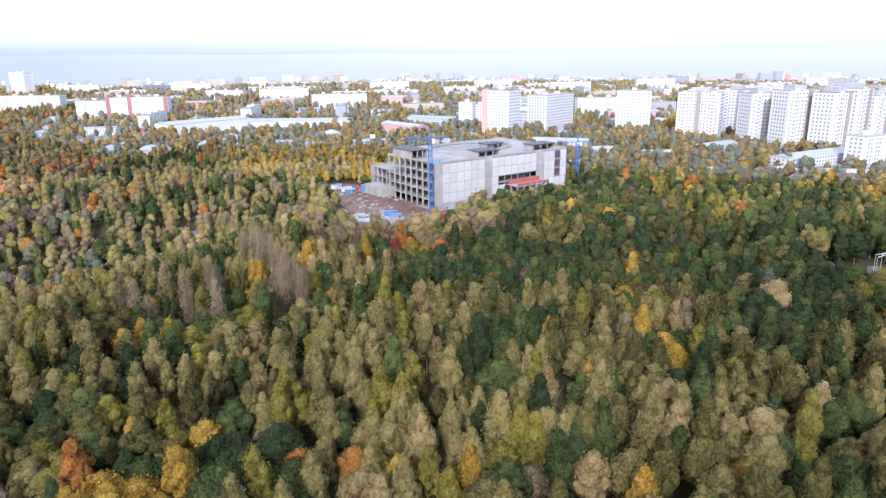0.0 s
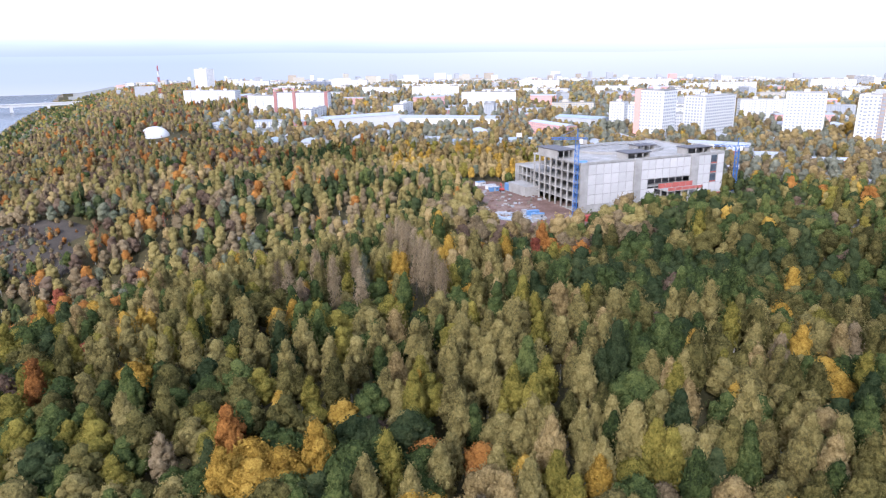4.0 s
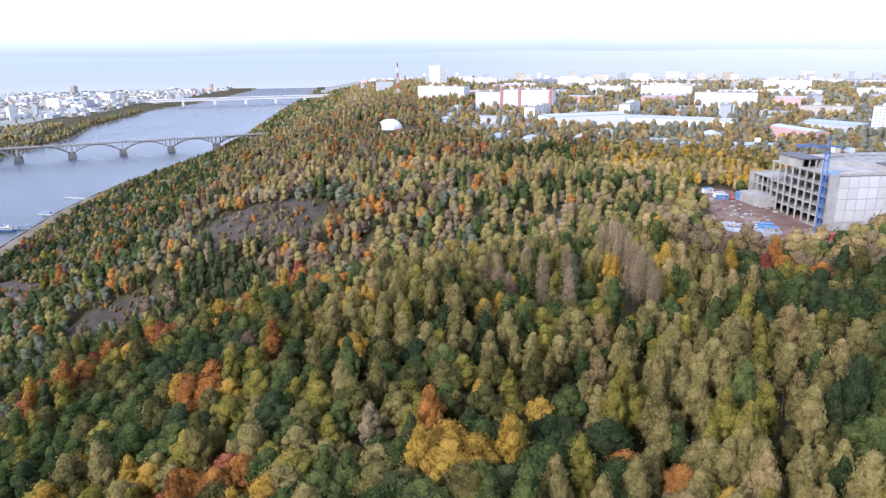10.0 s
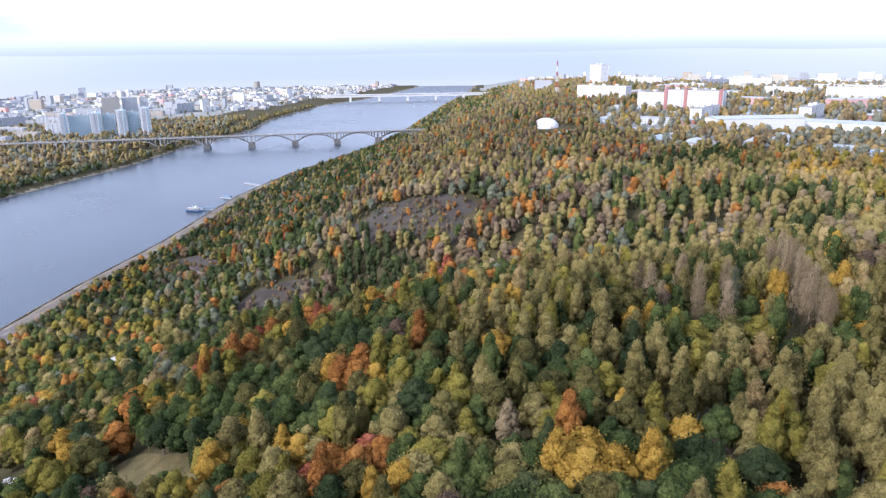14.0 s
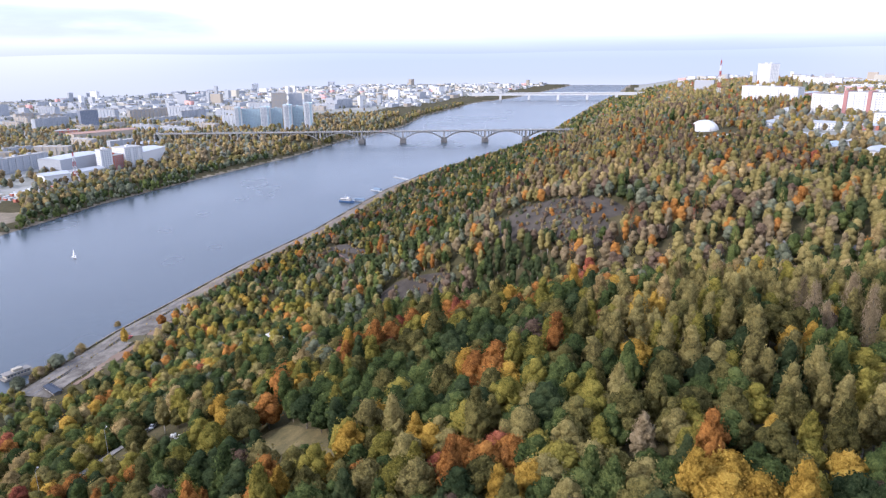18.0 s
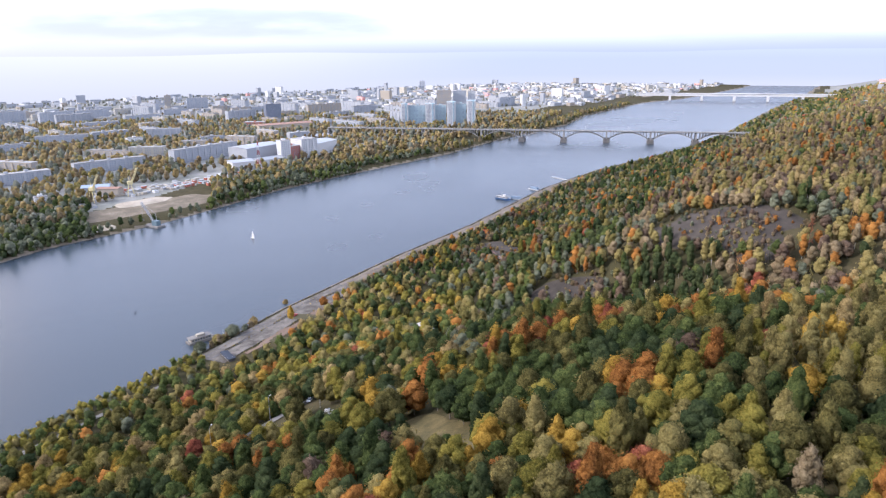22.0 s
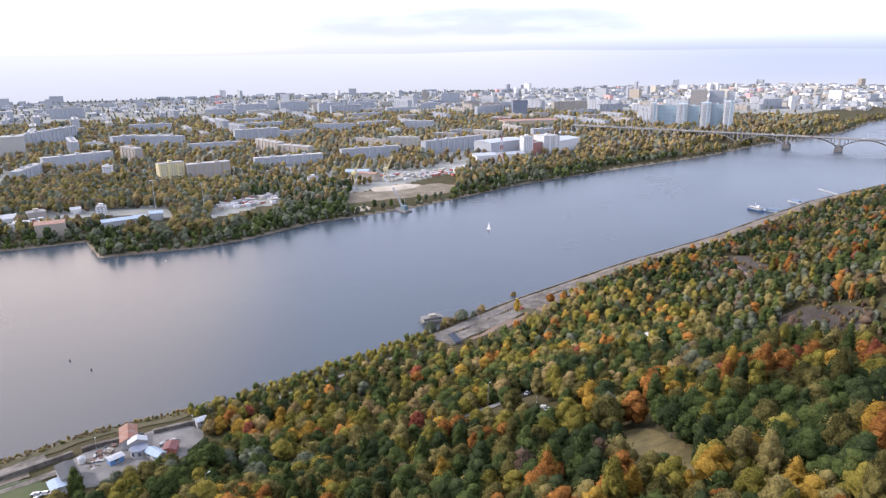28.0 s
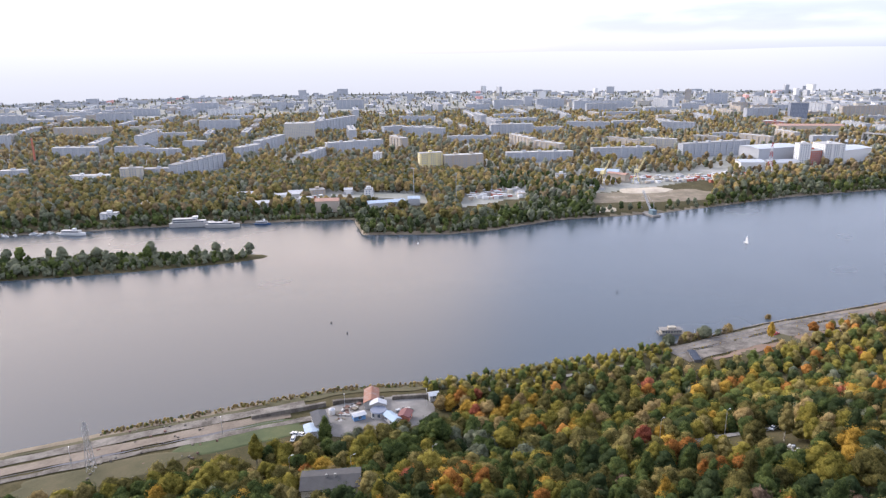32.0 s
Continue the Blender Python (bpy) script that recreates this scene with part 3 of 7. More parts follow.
def trunk_bm(form, seed, sides=7):
    """A tapered, slightly crooked trunk with limbs that reach into the clumps."""
    r = np.random.default_rng(seed)
    w, h, foot, n, _ = FORMS[form]
    bm = bmesh.new()
    top = foot + h * 0.86
    pts, rad = [Vector((0, 0, -0.6))], [0.30]
    for k in range(1, 6):
        f = k / 5
        pts.append(Vector((r.uniform(-0.25, 0.25) * f * 2, r.uniform(-0.25, 0.25) * f * 2, top * f)))
        rad.append(0.27 * (1 - 0.86 * f))
    for k in range(5):
        tube(bm, pts[k], pts[k + 1], rad[k], rad[k + 1], sides, caps=(k == 4))
    c, size = lumps_of(form, np.random.default_rng(seed), n)
    for p, s in list(zip(c, size))[::2]:
        z = max(foot * 0.8, p[2] - 2.2)
        f = min(z / top, 0.98)
        i = min(int(f * 5), 4)
        root = pts[i].lerp(pts[i + 1], f * 5 - i)
        tip = Vector(p)
        tube(bm, root, root.lerp(tip, 0.6) + Vector((0, 0, 0.25)), 0.10, 0.06, 4, caps=False)
        tube(bm, root.lerp(tip, 0.6) + Vector((0, 0, 0.25)), tip + (tip - root) * 0.2, 0.06, 0.02, 4, caps=True)
    return bm


TRUNKS, CROWNS, COUNT, HAVE = {}, {}, {}, {}
TREE_WORDS = {
    "olive": "olive-green", "moss": "dark olive", "green": "green", "dark": "dark green", "yellow": "golden yellow", "lime": "yellow-green", "orange": "orange",
    "red": "rust-red", "straw": "straw-gold", "brown": "withered pale brown", "faded": "faded buff", "silver": "silver-grey", "grey": "grey-green", "purple": "dusky maroon"}
FORM_WORDS = {"tall": ("birch_tree", "birch with a tall narrow crown"), "round": ("broadleaf_tree", "broadleaf tree with a rounded crown"),
              "bare": ("poplar_tree", "half-bare poplar with upright twigs"), "low": ("spreading_tree", "spreading tree with a low wide crown"), "bush": ("shrub", "shrub on the slope")}


def tree(x, y, form, colour, size, turn, detail=1.0):
    """One tree as a thing: an empty with trunk and crown."""
    kind = COUNT.get((form, colour), 0) % 3
    COUNT[(form, colour)] = COUNT.get((form, colour), 0) + 1
    seed = 11 + kind * 5 + len(form)
    if (form, kind) not in TRUNKS:
        TRUNKS[(form, kind)] = bm_mesh("trunk", trunk_bm(form, seed), BIRCH if form == "tall" else BARK)
    if (form, colour, kind) not in CROWNS:
        if form == "bare":
            v, t, q = crown_arrays(form, seed, 2000, 0.22, core=0.0)
        elif form == "tall":
            v, t, q = crown_arrays(form, seed, 1300, 0.23)
        else:
            v, t, q = crown_arrays(form, seed, 1500, 0.25)
        CROWNS[(form, colour, kind)] = mesh_np("crown", v, t, q, mats=[LEAF[colour]], smooth=2)
    name, words = FORM_WORDS[form]
    m = pose(x, y, z_at(x, y), 0, 0, turn) @ Matrix.Diagonal((size, size, size * (0.92 + 0.16 * ((turn * 7) % 1)), 1))
    e = thing(name, m, TREE_WORDS[colour] + " " + words, "tree", "trees of the wood")
    part("trunk", TRUNKS[(form, kind)], e)
    part("crown", CROWNS[(form, colour, kind)], e)
    return e


LOW = {}


def woods(name, rows, leaves, leaf, lumps, label):
    """Many trees joined into one mesh; rows of x, y, form, colour, size, turn."""
    names = list(LEAF)
    V, T, Q, TM, QM = [], [], [], [], []
    base = 0
    xs, ys = np.array([r[0] for r in rows]), np.array([r[1] for r in rows])
    zs = land(xs, ys)
    for k, (x, y, form, colour, size, turn) in enumerate(rows):
        key = (form, leaves, lumps, k % 4)
        if key not in LOW:
            bare = form == "bare"
            v, t, q = crown_arrays(form, 31 + k % 4, leaves, leaf * (0.85 if bare else 1), lumps, 0.0 if bare else 0.86)
            w, h, foot = FORMS[form][:3]
            n = 4
            a = np.arange(n) * 2 * math.pi / n
            tv = np.concatenate([np.stack([0.22 * np.cos(a), 0.22 * np.sin(a), 0 * a - 0.8], -1), np.stack([0.1 * np.cos(a), 0.1 * np.sin(a), 0 * a + foot + h * 0.5], -1)])
            tq = np.array([(i, (i + 1) % n, n + (i + 1) % n, n + i) for i in range(n)])
            if lumps < 6:
                tv, tq = tv[:0], tq[:0]
            LOW[key] = (np.concatenate([v, tv]), t, np.concatenate([q, tq + len(v)]), len(q))
        v, t, q, nq = LOW[key]
        c, s = math.cos(turn), math.sin(turn)
        V.append(np.stack([(v[:, 0] * c - v[:, 1] * s) * size + x, (v[:, 0] * s + v[:, 1] * c) * size + y, v[:, 2] * size * (0.9 + 0.2 * ((turn * 7) % 1)) + zs[k]], -1))
        T.append(t + base)
        Q.append(q + base)
        mi = names.index(colour)
        TM.append(np.full(len(t), mi))
        qm = np.full(len(q), mi)
        qm[nq:] = len(names) + (0 if form == "tall" else 1)
        QM.append(qm)
        base += len(v)
    me = mesh_np(name, np.concatenate(V), np.concatenate(T), np.concatenate(Q), [*LEAF.values(), BIRCH, BARK], np.concatenate(TM), np.concatenate(QM), smooth=2)
    return tagged(new(name, me), label, "woodland", kind="stuff")


# trees that stand out by colour or size
MARKED = (
    (-58, 99, "round", "yellow", 1.15), (-51, 97, "round", "yellow", 1.15), (-46, 101, "tall", "yellow", 1.15), (-60, 92, "tall", "yellow", 1.1), (-54, 93, "round", "yellow", 1.15),
    (-37, 98, "round", "green", 1.3), (-27, 110, "round", "orange", 0.9), (-17, 111, "round", "orange", 0.85), (-23, 102, "tall", "olive", 1.0),
    (-41, 117, "round", "purple", 0.85), (-46, 136, "round", "yellow", 0.7), (-49, 123, "round", "yellow", 0.8), (-64, 123, "tall", "yellow", 0.7),
    (-55, 134, "round", "lime", 0.6), (56, 150, "round", "yellow", 0.95), (32, 137, "tall", "yellow", 0.8), (33, 97, "tall", "yellow", 1.0),
    (27, 161, "tall", "yellow", 0.9), (108, 227, "round", "straw", 1.15), (103, 197, "round", "straw", 1.3), (-7, 141, "tall", "lime", 1.0),
    (12, 136, "round", "green", 1.2), (-131, 96, "round", "orange", 0.85), (-214, 123, "round", "red", 0.7), (-222, 127, "round", "red", 0.7),
    (-204, 125, "round", "lime", 0.8), (-147, 84, "round", "lime", 1.0), (-103, 73, "round", "orange", 0.9), (-107, 70, "round", "red", 0.6),
    (-85, 69, "tall", "yellow", 0.8), (-81, 80, "round", "lime", 1.0), (-76, 98, "tall", "brown", 0.9), (-129, 143, "round", "red", 0.8),
    (-129, 119, "round", "orange", 0.7), (-121, 73, "tall", "yellow", 0.85), (-190, 52, "round", "moss", 1.2), (-202, 29, "round", "orange", 0.6),
    (-175, 30, "round", "red", 0.6), (-157, 30, "round", "orange", 0.7), (-120, 58, "round", "orange", 0.7), (-172, 66, "round", "dark", 1.0),
    (-163, 72, "tall", "lime", 0.9), (-405, 49, "tall", "yellow", 0.8), (-386, -6, "low", "grey", 0.85), (-394, 4, "low", "olive", 0.75), (-401, 13, "low", "grey", 0.95), (-416, 27, "bush", "straw", 1.1), (-452, 52, "bush", "straw", 0.9), (-422, 73, "round", "orange", 0.7),
    (-149, 16, "round", "orange", 0.7), (-235, -63, "round", "lime", 1.0), (-231, -90, "round", "green", 1.2), (-196, -8, "round", "orange", 0.5),
    (-196, -155, "tall", "lime", 1.0), (-172, -158, "round", "lime", 1.1), (-164, -169, "round", "lime", 1.0), (-218, -136, "tall", "green", 1.0),
    (-192, -122, "round", "yellow", 0.9), (-207, -99, "round", "green", 1.2), (-199, -81, "round", "lime", 1.1),
    (-78, 268, "bare", "faded", 1.08), (-73, 258, "bare", "faded", 1.08), (-68, 248, "bare", "faded", 1.08), (-63, 238, "bare", "faded", 1.08),
    (-58, 228, "bare", "faded", 1.08), (-53, 218, "bare", "faded", 1.08), (-48, 209, "bare", "faded", 1.08), (-76, 250, "bare", "faded", 1.08),
    (-66, 234, "bare", "faded", 1.08), (-56, 214, "bare", "faded", 1.08), (-44, 201, "bare", "faded", 1.08), (-51, 205, "bare", "faded", 1.15),
    (-80, 198, "bare", "faded", 1.0), (-87, 201, "bare", "faded", 1.1), (-76, 209, "bare", "faded", 1.0), (-71, 203, "bare", "grey", 1.0), (-88, 182, "bare", "faded", 1.05), (-94, 187, "bare", "brown", 1.0), (-82, 177, "bare", "faded", 0.95), (-68, 190, "bare", "faded", 1.0), (-74, 184, "bare", "brown", 0.95), (104, 205, "bare", "silver", 1.0),
)

# places kept free of trees: x, y, half length, half width, turn in degrees
HEATHS = ((-301, 286, 46, 22, 10), (-341, 208, 24, 14, 30), (-478, 230, 46, 16, 168))
OPEN = (
    (-166, 55, 23, 10, 12), (-255, 24, 20, 8, 118), (-240, 3, 20, 12, 88), (-228, 38, 18, 7, 178),       # clearing, lane, cemetery path
    (-251, -131, 32, 20, 128), (-231, -149, 12, 11, 130), (-173, -107, 13, 12, 117),                      # boat station, white shed, grey house
    (-24, 346, 34, 26, 30), (-12, 324, 17, 17, 10), (-48, 386, 17, 52, 32), (17, 408, 55, 46, 36), (52, 374, 46, 9, 36),        # building site
    (116, 308, 17, 15, 20), (150, 226, 20, 14, 20), (-301, 286, 44, 19, 10), (-268, 294, 20, 10, 30), (-341, 208, 22, 12, 30),    # red house, playground, bare slopes
    (-142, 333, 18, 3, 32), (-480, 230, 44, 13, 168), (-164, -100, 20, 11, 117), (-308, 110, 19, 9, 12), (-406, 595, 20, 56, 34), (-352, 648, 76, 17, 48.5), (-250, 738, 60, 14, 32),
)


def free(x, y):
    ok = np.ones(np.shape(x), bool)
    for cx, cy, a, b, turn in OPEN:
        c, s = math.cos(radians(turn)), math.sin(radians(turn))
        u, v = (x - cx) * c + (y - cy) * s, -(x - cx) * s + (y - cy) * c
        ok &= ~((np.abs(u) < a) & (np.abs(v) < b))
    return ok


def scatter(step, r0, r1, az0, az1, seed):
    g = np.random.default_rng(seed)
    n = int(r1 / (step * 0.9)) + 2
    i, j = np.meshgrid(np.arange(-n, n + 1), np.arange(-n, n + 1))
    x = ((i + (j % 2) * 0.5) * step + g.uniform(-0.36, 0.36, i.shape) * step).ravel()
    y = (j * step * 0.9 + g.uniform(-0.36, 0.36, i.shape) * step).ravel()
    r, a = np.hypot(x, y), np.degrees(np.arctan2(-x, y))
    a = np.where(a < -90, a + 360, a)
    k = (r >= r0) & (r < r1) & (a > az0) & (a < az1)
    return x[k], y[k], r[k], a[k], g


def choose(g, table):
    names, w = zip(*table)
    w = np.array(w) / sum(w)
    return names[int(g.choice(len(names), p=w))]


# kinds of colour by part of the wood, ordered so that like stands beside like
BIRCHES = (("dark", 2), ("green", 9), ("olive", 68), ("lime", 9), ("straw", 8), ("brown", 1), ("yellow", 3))
INLAND = (("dark", 12), ("green", 16), ("olive", 48), ("brown", 12), ("straw", 8), ("orange", 3))
# golden trees, mixed paler to paint in the sunlit patch of the plateau
GOLDEN = (("grey", 6), ("olive", 12), ("lime", 14), ("straw", 50), ("yellow", 18))
MIXED = (("purple", 2), ("dark", 15), ("green", 32), ("moss", 20), ("olive", 9), ("lime", 13), ("yellow", 4), ("orange", 4), ("red", 0.5))
SHADY = (("purple", 3), ("dark", 28), ("green", 32), ("moss", 24), ("olive", 8), ("lime", 4), ("yellow", 2))
SLOPE = (("grey", 7), ("dark", 10), ("green", 25), ("moss", 20), ("olive", 8), ("lime", 17), ("straw", 4), ("yellow", 5), ("orange", 5), ("red", 0.6))
# far slope mixes: autumn browns, with haze and shade put into the muted tones
HILL = (("dark", 8), ("green", 9), ("grey", 13), ("olive", 29), ("purple", 17), ("brown", 15), ("straw", 2), ("orange", 7), ("red", 1.2))
PALE_HILL = (("green", 4), ("grey", 12), ("olive", 28), ("purple", 12), ("brown", 24), ("straw", 11), ("orange", 8), ("red", 0.8))
BANKSIDE = (("dark", 16), ("green", 22), ("grey", 17), ("moss", 18), ("olive", 12), ("purple", 5), ("brown", 6), ("lime", 2), ("orange", 4), ("red", 0.5))
BANK_GOLD = (("grey", 4), ("dark", 7), ("green", 25), ("moss", 20), ("olive", 10), ("lime", 20), ("straw", 8), ("yellow", 5), ("orange", 1.5), ("red", 0.3))
WARM = (("purple", 2), ("dark", 5), ("green", 14), ("moss", 42), ("olive", 20), ("lime", 6), ("straw", 7), ("yellow", 2.5))
RIM = (("dark", 9), ("green", 28), ("moss", 18), ("olive", 10), ("lime", 14), ("yellow", 8), ("orange", 9), ("red", 2))
WAVES = [(0.36 * k, 2.4 * k + 0.7, (1 / 95, 1 / 61, 1 / 43, 1 / 27, 1 / 19)[k % 5]) for k in range(1, 11)]


def choose_near(g, table, x, y):
    """A colour that is mostly shared with the trees close by."""
    v = sum(math.sin((x * math.cos(p) + y * math.sin(p)) * 6.28 * f + q) for q, p, f in WAVES) / 2.236
    k = 0.5 * (1 + math.erf((v * 0.66 + g.normal() * 0.75) / 1.414)) * sum(w for _, w in table)
    for name, w in table:
        k -= w
        if k <= 0:
            return name
    return table[-1][0]


def sort_of(x, y, r, a, g):
    """Form and colour of a tree by where it stands."""
    d = float(off_line(np.array([x]), np.array([y]), NEAR_BANK)[0])
    patch = math.sin(x * 0.045 + 1.3) + math.sin(y * 0.052 - x * 0.02) + g.normal() * 0.45
    if a > 12 and r < np.interp(a, (12, 22, 40, 48), (105, 148, 165, 215)):
        return choose(g, (("round", 84), ("tall", 16))), choose_near(g, MIXED, x, y)
    if 38 < a < 66 and 225 < r < 285:
        return choose(g, (("round", 86), ("tall", 14))), choose_near(g, RIM, x, y)
    if a < 48 and r < np.interp(a, (-40, 0, 8, 30, 38, 43, 48), (190, 190, 250, 330, 315, 215, 150)) and patch > -1.1 - (8 - min(a, 20)) * 0.02:
        return ("tall" if g.random() < (0.86 if a > -4 else 0.6) else "round"), choose_near(g, BIRCHES if g.random() < np.interp(a, (-30, -6, 8), (0.2, 0.45, 1.0)) else WARM, x, y)
    if -5 < a < 11 and 285 < r < 345:
        return choose(g, (("round", 88), ("bush", 12))), choose_near(g, (("purple", 14), ("brown", 30), ("olive", 32), ("straw", 14), ("green", 10)), x, y)
    if a < 6 and 185 < r < 400 and patch < 1.2:
        return choose(g, (("round", 82), ("tall", 18))), choose_near(g, SHADY, x, y)
    if 44 < a < 58 and math.hypot((x + 292) / 34, (y - 243) / 17) < 1 + 0.2 * g.normal():
        return choose(g, (("round", 40), ("tall", 60))), choose_near(g, (("dark", 70), ("green", 16), ("olive", 8), ("purple", 6)), x, y)
    if d < 200 and a > 30:
        return choose(g, (("round", 84), ("tall", 8), ("bush", 8))), choose_near(g, BANK_GOLD if a > 84 else SLOPE if r < 215 or a > 68 else BANKSIDE, x, y)
    if -3 < a < 17 and r > 430:
        return choose(g, (("round", 80), ("tall", 20))), choose_near(g, GOLDEN, x, y)
    if 8 < a < 27 and r > 290:
        return choose(g, (("round", 65), ("tall", 35))), choose_near(g, INLAND, x, y)
    if r > 440 and 8 < a < 66:
        return choose(g, (("round", 80), ("tall", 16), ("bare", 4))), choose_near(g, PALE_HILL, x, y)
    if r > 290 and 8 < a < 66:
        return choose(g, (("round", 78), ("tall", 18), ("bare", 4))), choose_near(g, HILL, x, y)
    return choose(g, (("round", 76), ("tall", 24))), choose_near(g, MIXED, x, y)


def wooded(x, y, r, a):
    d = off_line(x, y, NEAR_BANK)
    edge = np.interp(a, (-40, -20, -8, 2, 10, 26, 35, 42, 50), (440, 440, 440, 540, 560, 590, 790, 1150, 3000))
    strip = np.interp(a, (40, 50, 58, 62, 79, 82, 89, 91, 96, 110, 113, 120, 124), (10, 14, 22, 24, 26, 42, 40, 20, 15, 15, 50, 58, 58))
    return (d > strip) & (d < 900) & ((r < edge) | ((a > 28) & (d < np.where(r > 1000, 680, 430)))) & free(x, y)


def plant():
    marked = [(m[0], m[1]) for m in MARKED]
    for k, (x, y, form, colour, size) in enumerate(MARKED):
        tree(x, y, form, colour, size * 1.05, 40.0 * k)
    mx, my = np.array([p[0] for p in marked]), np.array([p[1] for p in marked])
    bands = ((6.1, 76, 152, None), (6.3, 152, 300, ("wood", 330, 0.34, 15)), (6.7, 300, 480, ("wood_beyond", 72, 0.5, 8)), (7.4, 480, 800, ("far_wood", 26, 0.75, 7)),
             (11.0, 800, 1500, ("hill_wood", 6, 1.2, 5)), (18.0, 1500, 3000, ("distant_wood", 2, 2.4, 4)))
    for step, r0, r1, how in bands:
        x, y, r, a, g = scatter(step, r0, r1, -41, 150, int(r0))
        k = wooded(x, y, r, a)
        near = np.min(np.hypot(x[:, None] - mx, y[:, None] - my), axis=1) if r0 < 400 else np.full(x.shape, 99.0)
        k &= (near > 4.6) & (g.random(x.shape) < 0.96)
        rows = []
        grow = step / 6.3 if step > 7 else 1.0
        near_first = np.argsort(r[k])
        for px, py, pr, pa in zip(x[k][near_first], y[k][near_first], r[k][near_first], a[k][near_first]):
            form, colour = sort_of(px, py, pr, pa, g)
            if form == "tall" and colour in ("purple", "grey"):
                colour = "olive"
            size = g.uniform(0.8, 1.16) * (0.92 if form == "round" else 1.0) * (1 + (grow - 1) * 0.5) * float(np.interp(pr, (300, 340, 520, 800), (1.0, 0.86, 0.74, 0.66)))
            if 245 < pr < 350 and pa < 13:
                size *= 1.15
            inland = off_line(np.array([px]), np.array([py]), NEAR_BANK)[0]
            if inland < 120 and form != "bare":
                form = "low"
                size *= np.interp(inland, (12, 45, 120), (0.62, 0.9, 1.05))
            elif form == "round":
                size *= 1.02
            if how is None and HAVE.get(form, 0) < 290:
                HAVE[form] = HAVE.get(form, 0) + 1
                tree(float(px), float(py), form, colour, float(size), float(g.uniform(0, 360)))
            else:
                rows.append((float(px), float(py), form, colour, float(size), float(g.uniform(0, 6.28))))
        if rows:
            how = how or ("wood_edge", 420, 0.26, 20)
            woods(how[0], rows, how[1], how[2], how[3], "mixed autumn woodland in olive, gold and rust on the hill")


plant()


def heath_shrubs():
    """Scattered low shrubs on the bare slopes."""
    g, rows = np.random.default_rng(41), []
    for cx, cy, a, b, turn in HEATHS:
        c, s = math.cos(radians(turn)), math.sin(radians(turn))
        for k in range(int(a * b * 0.09)):
            u, v = g.uniform(-a, a), g.uniform(-b, b) * 1.15
            rows.append((cx + u * c - v * s, cy + u * s + v * c, "bush", choose(g, (("brown", 40), ("olive", 20), ("straw", 20), ("orange", 8), ("grey", 12))), float(g.uniform(0.3, 0.75)), float(g.uniform(0, 6.28))))
    woods("heath_shrubs", rows, 80, 0.42, 6, "low withered shrubs scattered over the bare slopes")


heath_shrubs()

# ---- buildings ----
TAN = paint("tan_panel_wall", (0.34, 0.30, 0.25), 0.85, 0.12, per_object=0.3)
GREYW = paint("pale_grey_wall", (0.33, 0.345, 0.37), 0.85, 0.12, per_object=0.3)
CREAM = paint("cream_wall", (0.41, 0.385, 0.33), 0.85, 0.1, per_object=0.2)
YELLOW = paint("yellow_wall", (0.55, 0.48, 0.27), 0.85, 0.1)
PINK = paint("pink_wall", (0.62, 0.33, 0.30), 0.85, 0.12)
BRICK = paint("red_brick_wall", (0.36, 0.13, 0.09), 0.9, 0.2)
MAROON = paint("faded_maroon_cladding", (0.30, 0.15, 0.145), 0.85, 0.12)
BROWNW = paint("brown_grey_wall", (0.30, 0.25, 0.23), 0.85, 0.15)
DARKW = paint("dark_glass_wall", (0.13, 0.15, 0.20), 0.5, 0.2)
SHEET = paint("sheet_metal_roof", (0.34, 0.36, 0.39), 0.45, 0.2, metal=0.3, per_object=0.3)
SLATE = paint("dull_blue_roof", (0.26, 0.32, 0.40), 0.6, 0.2)
RUSTROOF = paint("rusty_red_roof", (0.28, 0.17, 0.13), 0.7, 0.3)
TURQ = paint("turquoise_cladding", (0.34, 0.45, 0.50), 0.6, 0.12)
STYLES = {   # wall, roof, storeys have windows, word for the label
    "grey": (GREYW, ROOF_GREY, True, "pale grey panel apartment block with rows of windows"),
    "tan": (TAN, ROOF_GREY, True, "tan brick apartment block with rows of windows"),
    "cream": (CREAM, ROOF_GREY, True, "cream panel apartment block with rows of windows"),
    "white": (WHITE, ROOF_GREY, True, "white panel apartment block with rows of windows"),
    "yellow": (YELLOW, ROOF_GREY, True, "yellow panel apartment block with rows of windows"),
    "red": (BRICK, ROOF_GREY, True, "red clad works building with a flat roof"),
    "dark": (DARKW, ROOF_GREY, True, "dark glazed office tower among low blocks"),
    "hall": (GREYW, SHEET, False, "long grey works hall with a metal roof"),
    "hallw": (WHITE, SHEET, False, "white shed with a pale metal roof"),
    "hallr": (TAN, RUSTROOF, False, "red shed with a rusty roof"),
    "hallb": (GREYW, SLATE, False, "grey shed with a dull blue roof"),
    "lowwhite": (WHITE, SHEET, True, "low white building with a metal roof among trees"),
    "lowgrey": (BRICK, SHEET, True, "low brick house with a grey metal roof"),
    "redlong": (PINK, SHEET, True, "long pink building with a pale roof"),
    "bluehall": (DARKW, SHEET, True, "wide blue glazed building on the skyline"),
    "redcol": (WHITE, ROOF_GREY, True, "white clinic building with dark red end columns"),
    "tpink": (WHITE, ROOF_GREY, True, "white tower block with a pink corner"),
    "stripe": (WHITE, ROOF_GREY, True, "white tower block with brown-grey window stripes"),
    "infill": (TURQ, ROOF_GREY, True, "pale turquoise slab of flats between white towers"),
    "flats": (WHITE, TURQ, True, "white high-rise flats with turquoise stripes by the river"),
}


